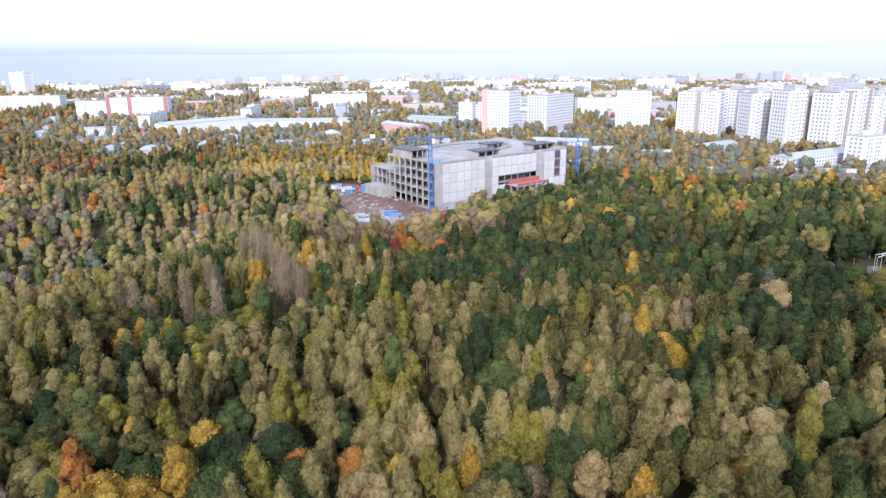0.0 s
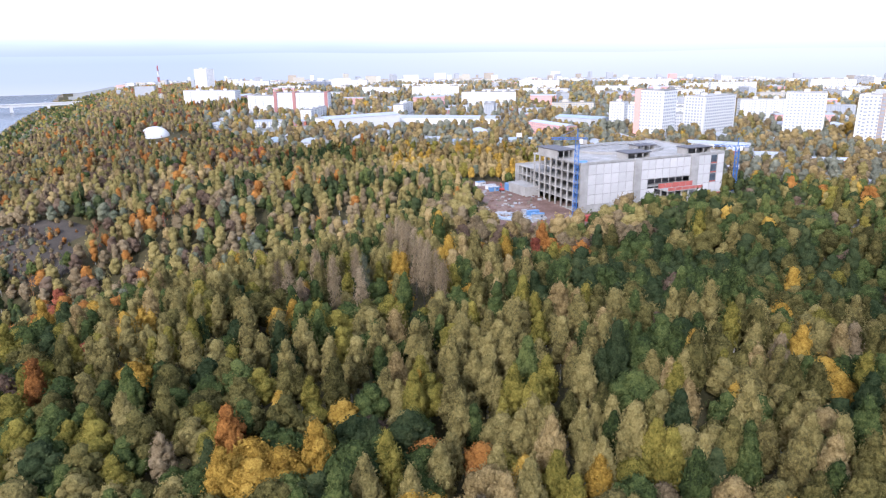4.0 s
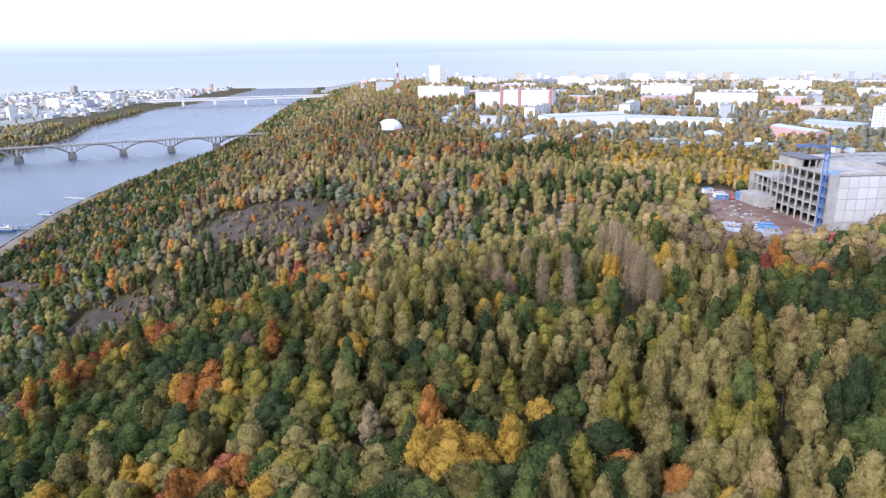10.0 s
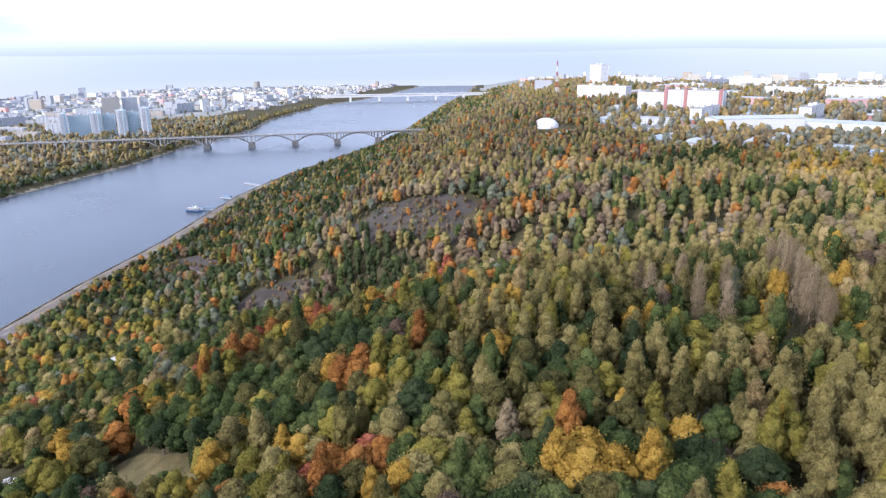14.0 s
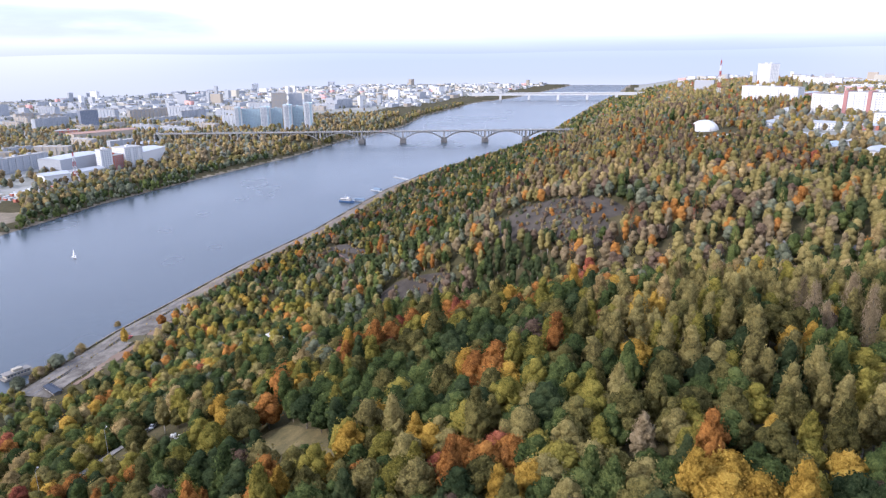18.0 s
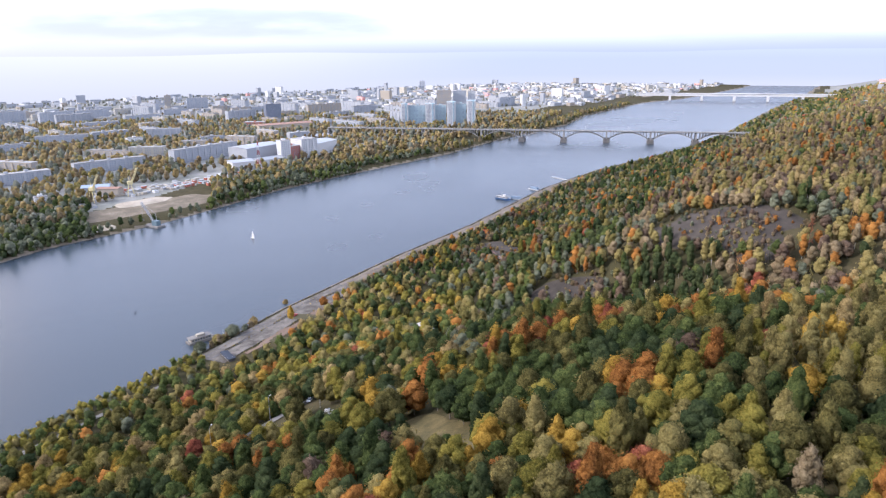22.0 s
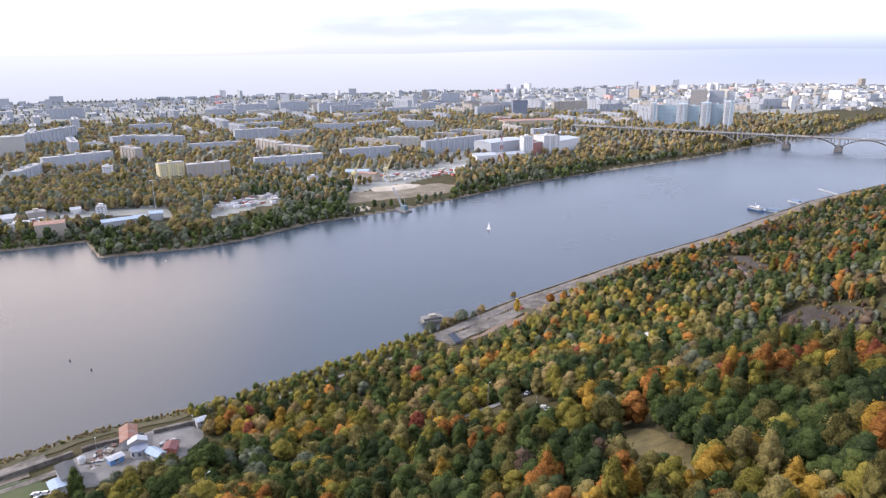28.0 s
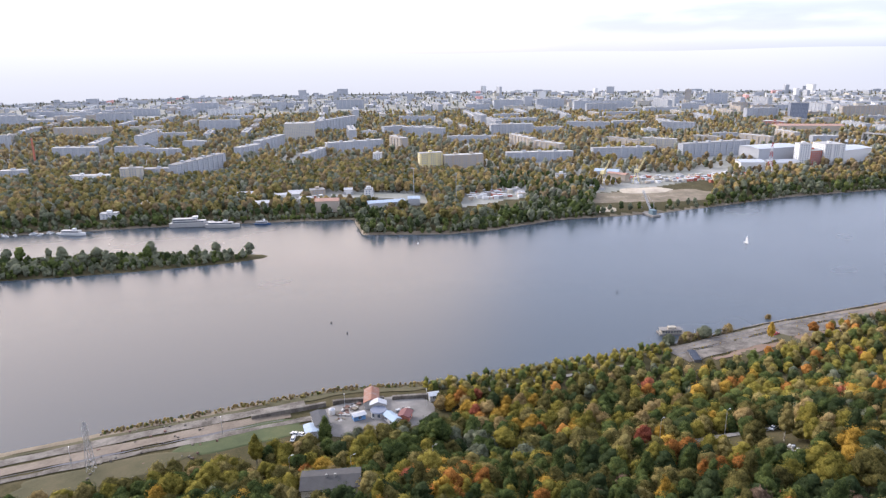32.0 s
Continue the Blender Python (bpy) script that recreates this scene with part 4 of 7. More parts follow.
def window_rows(w, d, h, storeys, pitch, size, lift=0.05, skip=0):
    """For each storey the corners of its windows on all four sides."""
    out = []
    step = h / (storeys + 0.35)
    for s in range(skip, storeys):
        z0, quads = 0.9 + s * step, []
        z1 = z0 + min(size[1], step * 0.62)
        for face, length, off in ((0, w, d / 2), (1, d, w / 2), (2, w, d / 2), (3, d, w / 2)):
            n = max(1, int((length - 1.5) / pitch))
            for k in range(n):
                c = (k - (n - 1) / 2) * pitch
                a, b = c - size[0] / 2, c + size[0] / 2
                o = off + lift
                if face == 0:
                    q = ((a, -o, z0), (b, -o, z0), (b, -o, z1), (a, -o, z1))
                elif face == 2:
                    q = ((b, o, z0), (a, o, z0), (a, o, z1), (b, o, z1))
                elif face == 1:
                    q = ((o, a, z0), (o, b, z0), (o, b, z1), (o, a, z1))
                else:
                    q = ((-o, b, z0), (-o, a, z0), (-o, a, z1), (-o, b, z1))
                quads.append(q)
        out.append(np.array(quads))
    return out


def building(x, y, w, d, h, turn, style, z=None, detail=True):
    wall, roof, windows, words = STYLES[style]
    low = style.startswith(("hall", "low", "redlong"))
    name = "warehouse" if style.startswith("hall") else ("low_house" if low else ("tower_block" if h > 34 else "apartment_block"))
    z = z_at(x, y) - 0.4 if z is None else z
    e = thing(name, pose(x, y, z, 0, 0, turn), words, "building", "buildings of the town")
    part("wall", boxes((-w / 2, -d / 2, -1.5, w / 2, d / 2, h)), e, material=wall)
    if low:
        rise = min(2.2, d * 0.13)
        bm = bmesh.new()
        o = 0.5
        v = [bm.verts.new(p) for p in ((-w / 2 - o, -d / 2 - o, h + 0.02), (w / 2 + o, -d / 2 - o, h + 0.02), (w / 2 + o, d / 2 + o, h + 0.02), (-w / 2 - o, d / 2 + o, h + 0.02),
                                       (-w / 2 - o, 0, h + rise), (w / 2 + o, 0, h + rise))]
        for f in ((0, 1, 5, 4), (2, 3, 4, 5), (1, 2, 5), (3, 0, 4), (3, 2, 1, 0)):
            bm.faces.new([v[i] for i in f])
        part("roof", bm, e, material=roof)
        if style.startswith("hall"):
            n = max(2, int(w / 9))
            for k in range(n):
                part("gate", boxes(((k - (n - 1) / 2) * 9 - 1.6, -d / 2 - 0.06, 0.2, (k - (n - 1) / 2) * 9 + 1.6, -d / 2 + 0.05, min(3.4, h * 0.6))), e, material=STEEL)
    else:
        rows = [(-w / 2 - 0.15, -d / 2 - 0.15, h - 0.1, w / 2 + 0.15, d / 2 + 0.15, h + 0.5)]
        part("roof", boxes(*rows), e, material=roof)
        n = max(1, int(w / 26))
        for k in range(n):
            c = (k - (n - 1) / 2) * 24
            part("stair_head", boxes((c - 2.4, -2, h + 0.5, c + 2.4, 2.2, h + 2.9)), e, material=wall)
    if windows:
        storeys = max(1, round(h / 3.0))
        q = np.concatenate(window_rows(w, d, h, storeys, 3.2, (1.7, 1.6)))
        part("glazing", mesh_np("glazing", q, quads=np.arange(len(q) * 4).reshape(-1, 4), mats=[PANE]), e)["kind"] = "stuff"
        if not low and h < 34 and w > 25:
            n = int(w / 12)
            for k in range(n):
                c = (k - (n - 1) / 2) * 12 + 1.6
                part("loggia", boxes((c - 1.5, -d / 2 - 1.0, 3.1, c + 1.5, -d / 2 - 0.07, h - 1.2)), e, material=wall)
        if style in ("stripe", "flats"):
            trim = BROWNW if style == "stripe" else TURQ
            n = max(2, int(w / 11))
            for k in range(n):
                c = (k - (n - 1) / 2) * (w / n)
                part("bay", boxes((c - 1.9, -d / 2 - 0.9, 2.0, c + 1.9, -d / 2 - 0.06, h + 1.4), (c - 1.9, d / 2 + 0.06, 2.0, c + 1.9, d / 2 + 0.9, h + 1.4)), e, material=trim if k % 2 else WHITE)
                part("bay_glazing", boxes(*[(c - 1.3, -d / 2 - 0.98, 2.9 + 3 * s, c + 1.3, -d / 2 - 0.88, 4.3 + 3 * s) for s in range(int(h / 3) - 1)]), e, material=PANE)["kind"] = "stuff"
        if style == "tpink":
            part("corner_bay", boxes((-w / 2 - 0.5, -d / 2 - 0.5, 0.5, -w / 2 + 5.5, -d / 2 + 6, h + 0.8)), e, material=PINK)
        if style == "redcol":
            for c in (-w / 2 + 3, w / 2 - 3, -w * 0.12):
                part("stair_tower", boxes((c - 2.2, -d / 2 - 1.2, 0, c + 2.2, d / 2 + 1.2, h + 1.6)), e, material=MAROON)
        if style == "stripe":
            part("roof_house", boxes((-w * 0.22, -d * 0.3, h + 0.5, w * 0.22, d * 0.3, h + 4.0)), e, material=GREYW)
    return e


ACROSS = (
    (-1019, -226, 103, 13, 15, 116, "grey"), (-1095, -110, 100, 13, 16, 115, "grey"), (-1152, 24, 127, 13, 22, 129, "grey"), (-895, -356, 33, 13, 25, 128, "yellow"), (-914, -313, 57, 13, 22, 122, "tan"),
    (-1184, -61, 55, 13, 21, 80, "cream"), (-1399, -93, 27, 13, 15, 111, "white"), (-1293, 93, 58, 13, 19, 53, "tan"), (-1795, 211, 38, 20, 42, 100, "dark"), (-2308, -44, 18, 18, 44, 93, "tan"),
    (-2319, 41, 63, 13, 33, 99, "grey"), (-1109, 99, 74, 40, 24, 129, "hall"), (-1083, 140, 16, 18, 33, 104, "white"), (-1110, 155, 23, 25, 21, 124, "red"), (-1120, 178, 31, 30, 30, 116, "white"),
    (-1158, 206, 64, 40, 19, 138, "hallw"), (-1035, 69, 33, 30, 12, 107, "hallw"), (-1066, 111, 46, 30, 9, 117, "hallw"), (-1211, -397, 94, 13, 12, 114, "grey"), (-1178, -292, 82, 13, 18, 42, "tan"),
    (-1130, -237, 68, 13, 16, 56, "tan"), (-1384, -297, 88, 13, 13, 120, "grey"), (-1466, -222, 89, 13, 18, 95, "grey"), (-1232, -117, 92, 13, 13, 55, "tan"), (-1489, -42, 65, 13, 20, 77, "grey"),
    (-1322, 14, 45, 13, 12, 69, "tan"), (-1375, 45, 45, 13, 13, 102, "grey"), (-1618, 149, 45, 20, 14, 74, "red"), (-1551, 204, 126, 40, 14, 104, "hallr"), (-1909, 364, 110, 13, 29, 114, "tan"),
    (-1364, 207, 44, 13, 15, 108, "grey"), (-1388, 250, 45, 40, 4, 98, "hall"), (-851, -160, 13, 10, 11, 107, "white"), (-917, -111, 31, 20, 8, 90, "hallb"), (-888, -93, 26, 12, 10, 67, "hallr"),
    (-1128, -716, 56, 30, 35, 118, "cream"), (-1018, -709, 101, 13, 20, -171, "grey"), (-933, -695, 51, 13, 17, 176, "grey"), (-929, -567, 77, 13, 15, -172, "grey"), (-1028, -547, 100, 13, 19, 136, "grey"),
    (-770, -658, 114, 13, 21, -175, "grey"), (-683, -694, 28, 13, 20, 129, "cream"), (-735, -697, 40, 13, 11, 114, "grey"), (-668, -749, 56, 13, 10, 112, "white"), (-833, -960, 72, 13, 17, 109, "grey"),
    (-646, -863, 32, 13, 14, 123, "grey"), (-1062, -1193, 113, 13, 21, 117, "tan"), (-1414, -1713, 101, 13, 15, 122, "grey"), (-1500, -1473, 117, 13, 19, 116, "grey"), (-1567, -1218, 109, 13, 18, 123, "white"),
    (-969, -832, 39, 13, 17, 107, "grey"), (-907, -445, 13, 14, 18, 112, "white"), (-867, -872, 54, 13, 18, 117, "grey"), (-877, -839, 30, 13, 14, 119, "grey"), (-881, -805, 27, 13, 15, 104, "grey"),
    (-1109, -1053, 34, 13, 14, 106, "grey"), (-1313, -746, 163, 13, 27, 175, "grey"), (-1216, -613, 26, 14, 14, 98, "white"), (-1267, -583, 48, 13, 19, 139, "grey"), (-1062, -480, 51, 13, 24, 48, "tan"),
    (-1256, -513, 90, 13, 19, 86, "grey"), (-1501, -629, 86, 13, 17, 104, "grey"), (-1330, -541, 46, 13, 13, 107, "white"), (-519, -565, 17, 9, 6, 120, "white"), (-567, -563, 11, 9, 6, 116, "white"),
    (-651, -492, 20, 12, 7, 122, "hallw"), (-660, -440, 33, 12, 7, 132, "hallw"), (-680, -440, 22, 12, 6, 122, "hallw"), (-624, -368, 25, 16, 12, 115, "hallr"), (-710, -389, 10, 12, 6, 119, "hallw"),
    (-697, -355, 9, 12, 11, 108, "white"), (-654, -313, 40, 14, 8, 126, "hallb"), (-620, -444, 27, 14, 6, 126, "hall"), (-643, -406, 14, 12, 8, 105, "hallw"), (-683, -292, 13, 14, 8, 112, "hallb"),
    (-692, -421, 17, 14, 7, 130, "tan"),
)
UPTOWN = (
    (59, 677, 29, 24, 46, -35, "tpink"), (114, 719, 55, 22, 38, 50, "white"), (91, 720, 46, 16, 19, 38, "white"), (198, 711, 34, 22, 41, -16, "white"), (242, 644, 38, 18, 45, -33, "stripe"),
    (289, 675, 24, 18, 43, -46, "stripe"), (270, 588, 24, 20, 46, 8, "stripe"), (282, 553, 25, 20, 48, 14, "stripe"), (303, 534, 23, 19, 47, 28, "stripe"), (327, 549, 24, 20, 51, 38, "stripe"), (350, 560, 23, 19, 46, 30, "stripe"), (290, 463, 26, 14, 23, 29, "white"),
    (259, 472, 73, 18, 8, 29, "lowwhite"), (222, 440, 16, 12, 5, -3, "lowgrey"), (253, 417, 28, 12, 5, -12, "lowgrey"), (218, 548, 49, 14, 8, 33, "lowwhite"), (163, 514, 23, 12, 5, -2, "lowgrey"),
    (126, 526, 18, 14, 9, -6, "lowwhite"), (117, 574, 19, 12, 6, -3, "lowgrey"), (103, 590, 48, 14, 9, -19, "lowwhite"), (-886, 1474, 60, 20, 56, -34, "white"), (-409, 935, 79, 22, 28, 10, "redcol"),
    (-466, 931, 43, 22, 25, -7, "white"), (-650, 1621, 82, 20, 19, 2, "bluehall"), (-249, 715, 92, 25, 14, 49, "hallw"), (-171, 777, 138, 30, 10, 0, "hallw"), (-37, 679, 59, 15, 11, -51, "redlong"),
    (-9, 783, 58, 22, 10, -29, "hallb"), (29, 771, 16, 14, 27, -21, "white"), (44, 780, 17, 14, 23, -13, "white"), (-75, 1100, 40, 15, 14, 2, "redlong"), (-171, 1347, 76, 14, 13, 0, "white"),
    (-88, 1354, 90, 14, 13, -11, "white"), (-399, 1286, 78, 14, 16, -16, "white"), (-353, 1549, 150, 14, 13, 0, "white"), (-260, 1136, 72, 16, 13, 41, "redlong"), (-181, 1240, 77, 14, 13, 32, "white"),
    (126, 1046, 53, 14, 15, -45, "grey"), (236, 984, 36, 14, 10, -43, "grey"), (301, 948, 39, 14, 14, 14, "grey"), (456, 1386, 90, 14, 17, 35, "white"), (-609, 1031, 90, 20, 25, 2, "white"),
    (591, 1274, 81, 14, 18, -60, "white"),
)
FLATS = [(*heading(az, r)[:2], w, d, h, az, style) for az, r, w, d, h, style in (
    (72.6, 1588, 15, 20, 50, "flats"), (71.5, 1600, 44, 15, 46, "infill"), (70.45, 1588, 22, 20, 50, "flats"), (69.6, 1600, 26, 15, 46, "infill"), (68.7, 1588, 20, 20, 53, "flats"),
    (67.9, 1600, 25, 15, 49, "infill"), (67.05, 1588, 20, 20, 56, "flats"), (69.3, 1800, 38, 20, 70, "tan"), (68.0, 1810, 34, 22, 68, "grey"), (67.0, 1830, 20, 20, 66, "white"))]

for row in ACROSS:
    building(*row)
for row in UPTOWN:
    building(*row)
for row in FLATS:
    building(*row)


def spots(step_x, step_y, turn, seed):
    g = np.random.default_rng(seed)
    n = 60
    i, j = np.meshgrid(np.arange(-n, n), np.arange(-n, n))
    u, v = i * step_x + g.uniform(-14, 14, i.shape), j * step_y + g.uniform(-12, 12, i.shape)
    c, s = math.cos(radians(turn)), math.sin(radians(turn))
    return (u * c - v * s).ravel(), (u * s + v * c).ravel(), g


TAKEN = [(r[0], r[1], max(r[2], r[3]) * 0.5 + 12) for r in (*ACROSS, *UPTOWN, *FLATS)]
TX, TY, TR = (np.array(c) for c in zip(*TAKEN))
PROTO = {}


def standard(style, w, h, x, y, turn):
    """A block of a standard type: the first is built, the others are copies."""
    key = (style, w, h)
    if key not in PROTO:
        PROTO[key] = building(x, y, w, 13, h, turn, style)
        return PROTO[key]
    return copy_thing(PROTO[key], pose(x, y, z_at(x, y) - 0.4, 0, 0, turn))


def quarter(step_x, step_y, turn, seed, inside, limit, kinds, gap=38):
    global TX, TY, TR
    x, y, g = spots(step_x, step_y, turn, seed)
    k = inside(x, y)
    x, y = x[k], y[k]
    r = np.hypot(x, y)
    order = np.argsort(r)
    made = 0
    for i in order:
        if made >= limit:
            break
        if np.any(np.hypot(TX - x[i], TY - y[i]) < TR + gap) or g.random() < 0.16:
            continue
        style, w, h = kinds[int(g.integers(len(kinds)))]
        standard(style, w, h, float(x[i]), float(y[i]), turn + (90 if g.random() < 0.4 else 0) + float(g.uniform(-4, 4)))
        TX, TY, TR = np.append(TX, x[i]), np.append(TY, y[i]), np.append(TR, w * 0.45)
        made += 1


def head(x, y):
    a = np.degrees(np.arctan2(-x, y))
    return np.where(a < -90, a + 360, a)


def across_river(x, y):
    e, r, a = -off_line(x, y, FAR_BANK), np.hypot(x, y), head(x, y)
    near = np.interp(a, (50, 70, 95, 115, 150), (200, 260, 330, 430, 420))
    return (e > near) & (r < 2250) & (a > 45) & (a < 149)


def on_plateau(x, y):
    r, a, d = np.hypot(x, y), head(x, y), off_line(x, y, NEAR_BANK)
    edge = np.interp(a, (-40, -8, 2, 10, 26, 35, 45), (640, 700, 640, 660, 730, 950, 1500))
    return (r > edge) & (r < 1750) & (a > -39) & (a < 44) & (d > np.where(a > 30, 560, 400))


quarter(118, 74, 28, 5, across_river, 150, (("grey", 72, 15), ("tan", 60, 15), ("grey", 84, 27), ("cream", 66, 15), ("grey", 90, 15), ("tan", 48, 15)))
quarter(112, 84, 8, 9, on_plateau, 80, (("white", 70, 15), ("white", 84, 24), ("grey", 60, 15), ("redlong", 60, 12), ("hallw", 54, 8), ("cream", 54, 15)))


def by_the_wood(x, y):
    """The belt of yards and sheds between the wood and the town."""
    r, a, d = np.hypot(x, y), head(x, y), off_line(x, y, NEAR_BANK)
    edge = np.interp(a, (-40, -20, -8, 2, 10, 26, 35, 42), (440, 440, 440, 540, 560, 590, 790, 1150)) + 30
    return (r > edge) & (r < 1050) & (a > -38) & (a < 36) & (d > 430)


quarter(46, 40, 14, 15, by_the_wood, 64, (("hallw", 36, 6), ("lowwhite", 26, 6), ("hallb", 30, 6), ("lowgrey", 20, 5), ("hall", 30, 5), ("lowwhite", 34, 8)), 20)


def far_town():
    """The town beyond, too far off to tell house from house."""
    g = np.random.default_rng(21)
    n = 8600
    az, r = g.uniform(-41, 150, n), np.sqrt(g.uniform(1700 ** 2, 3700 ** 2, n))
    x, y = -r * np.sin(np.radians(az)), r * np.cos(np.radians(az))
    d, e = off_line(x, y, NEAR_BANK), -off_line(x, y, FAR_BANK)
    near = np.where(d > 0, 1700, 2150)
    k = ((d > 250) | (e > 120)) & (r > near) & (r < reach(az) - 40) & (g.random(n) < np.where((az > 85), 0.6, 1.0))
    x, y, r, az = x[k], y[k], r[k], az[k]
    n = len(x)
    w, dp = g.uniform(10, 46, n), g.uniform(9, 15, n)
    h = np.where(g.random(n) < 0.03, g.uniform(22, 38, n), g.uniform(4, 14, n))
    turn = np.radians(np.where(g.random(n) < 0.5, 25, 115) + g.uniform(-12, 12, n))
    z = land(x, y) - 1
    corner = np.array([(-1, -1, 0), (1, -1, 0), (1, 1, 0), (-1, 1, 0), (-1, -1, 1), (1, -1, 1), (1, 1, 1), (-1, 1, 1)], float)
    v = corner[None] * np.stack([w / 2, dp / 2, h], -1)[:, None]
    c, s = np.cos(turn)[:, None], np.sin(turn)[:, None]
    V = np.stack([v[..., 0] * c - v[..., 1] * s + x[:, None], v[..., 0] * s + v[..., 1] * c + y[:, None], v[..., 2] + z[:, None]], -1)
    f = np.array([(0, 1, 5, 4), (1, 2, 6, 5), (2, 3, 7, 6), (3, 0, 4, 7), (4, 5, 6, 7)])
    Q = (f[None] + (np.arange(n) * 8)[:, None, None]).reshape(-1, 4)
    wall = np.where((az > 72) & (g.random(n) < 0.6), 1, g.choice(5, n, p=(0.36, 0.34, 0.15, 0.12, 0.03)))
    M = np.repeat(wall[:, None], 5, 1)
    M[:, 4] = np.where(g.random(n) < 0.5, 5, 6)
    tagged(new("far_town", mesh_np("far_town", V, quads=Q, mats=[WHITE, GREYW, CREAM, TAN, PINK, ROOF_GREY, SHEET], quad_mat=M.ravel())),
           "far town of pale blocks under the horizon", "town", kind="stuff")


far_town()


# plateau trees in pale leaves: sunlight and haze put into the colour mix
UPLAND = (("silver", 34), ("brown", 20), ("straw", 32), ("olive", 12), ("yellow", 2))


def town_trees():
    for name, step, r0, r1, leaves, leaf, lumps, seed in (("riverside_wood", 8.8, 500, 1150, 14, 0.8, 6, 61), ("bank_willows", 4.6, 480, 1000, 12, 0.6, 6, 65), ("far_bank_wood", 12.0, 1150, 2300, 5, 1.2, 5, 66), ("park_trees", 8.8, 430, 760, 20, 0.9, 8, 64), ("town_trees", 11.5, 620, 1080, 6, 0.9, 4, 62), ("blocks_greenery", 12.5, 1080, 1900, 2, 1.4, 3, 67), ("far_trees", 34, 1900, 3700, 1, 1.0, 3, 63)):
        x, y, r, a, g = scatter(step, r0, r1, -40, 149, seed)
        d, e = off_line(x, y, NEAR_BANK), -off_line(x, y, FAR_BANK)
        if name == "riverside_wood":
            near = np.interp(a, (50, 70, 76, 84, 95, 105, 118, 150), (30, 36, 46, 80, 120, 230, 330, 330))
            isle = land(x, y) > 0.5
            k = (e > 9) & (e < near) & (a > 48)
            k &= ~((e > 14) & (a > 88.5) & (a < 97.5) & (e < 125)) & ~((a > 103.5) & (a < 109) & (e > 50) & (e < 130) & (r < 860)) & ~((a > 112) & (a < 122) & (e > 60) & (e < 120))
        elif name == "far_bank_wood":
            k = (e > 5) & (e < np.interp(a, (46, 52, 58, 70), (26, 30, 40, 60))) & (a > 42) & (a < 72) & (g.random(x.shape) < np.where(e < 22, 0.95, 0.3))
        elif name == "bank_willows":
            isle = (e < 0) & (d < 0) & (land(x, y) > 0.35)
            k = isle | ((e > 2) & (e < np.interp(a, (84, 97.5, 99, 107, 110, 150), (9, 9, 45, 45, 10, 10))) & (a > 68))
            k &= ~((a > 89) & (a < 97) & (g.random(x.shape) < 0.85))
        elif name == "park_trees":
            k = (a < 34) & ~wooded(x, y, r, a) & (d > 380) & (g.random(x.shape) < np.where((a > 6) | (r > 640), 0.42, 0.9))
        elif name in ("town_trees", "blocks_greenery"):
            k = ((e > 60) & (a > 48)) | ((d > 380) & (a < 47) & ~wooded(x, y, r, a))
            k &= ~((a > 88) & (a < 98) & (e < 170)) & ~((a > 103.5) & (a < 109) & (e < 150)) & ~((a > 112) & (a < 122) & (e > 60) & (e < 120)) & (g.random(x.shape) < np.where(a > 90, 0.8, np.where(a < 47, 0.45, 0.62)))
        else:
            k = ((e > 100) | (d > 300)) & (r < reach(a) - 30) & (g.random(x.shape) < np.where(a > 80, 0.7, 0.35))
        k &= free(x, y)
        x, y, r, a = x[k], y[k], r[k], a[k]
        keep = np.ones(len(x), bool)
        for bx, by, br in zip(TX, TY, TR):
            keep &= np.hypot(x - bx, y - by) > br * 0.62
        # silver and pale browns put distance haze into the leaf colours
        table = (("silver", 28), ("grey", 6), ("olive", 16), ("brown", 26), ("straw", 24)) if name != "far_trees" else (("silver", 85), ("brown", 15))
        if name in ("riverside_wood", "far_bank_wood"):
            table = (("grey", 30), ("moss", 18), ("olive", 24), ("brown", 16), ("straw", 12))
        rows = []
        for px, py, pa in zip(x[keep], y[keep], a[keep]):
            willow = name == "riverside_wood" and (97.5 < pa < 106 or float(off_line(np.array([px]), np.array([py]), FAR_BANK)[0]) > -30)
            size = g.uniform(0.75, 1.2) * {"bank_willows": 1.05, "riverside_wood": 0.9, "far_bank_wood": 0.85, "park_trees": 0.8, "town_trees": 0.86, "blocks_greenery": 0.9, "far_trees": 0.6}[name] * (0.8 if willow else 1) * (float(g.uniform(0.6, 1.0)) if name == "bank_willows" else 1)
            rows.append((float(px), float(py), ("round" if g.random() < 0.08 else "bush") if name == "bank_willows" else "round", choose(g, (("grey", 6), ("green", 4), ("dark", 3))) if willow or name == "bank_willows" else choose(g, UPLAND if pa < 45 and name != "far_trees" else table), float(size), float(g.uniform(0, 6.28))))
        woods(name, rows, leaves, leaf, lumps, "autumn trees between the houses of the town" if name not in ("riverside_wood", "far_bank_wood", "bank_willows") else "willow and poplar wood along the far bank")


town_trees()

# ---- patches of open ground ----
MEADOW = surface("dry_meadow", [(0.3, (0.040, 0.036, 0.013)), (0.5, (0.090, 0.072, 0.028)), (0.7, (0.145, 0.112, 0.050))], 0.12, 1.4, 0.95, 0.7)
patch("site_yard", -22, 341, 31, 31, 20, EARTH, "churned red-brown earth of the building site", category="yard")
patch("site_track", -48, 386, 18, 54, 32, EARTH, "rutted earth track beside the concrete shell", category="yard", seed=4)
patch("site_apron", 50, 366, 52, 12, 36, EARTH, "earth strip below the white facade", category="yard", seed=5)
patch("clearing", -164, 55, 26, 14, 12, MEADOW, "dry grass clearing in the wood", category="meadow")
patch("bare_slope", -301, 286, 46, 22, 10, HEATH, "dark bare slope of dry heath", category="slope")
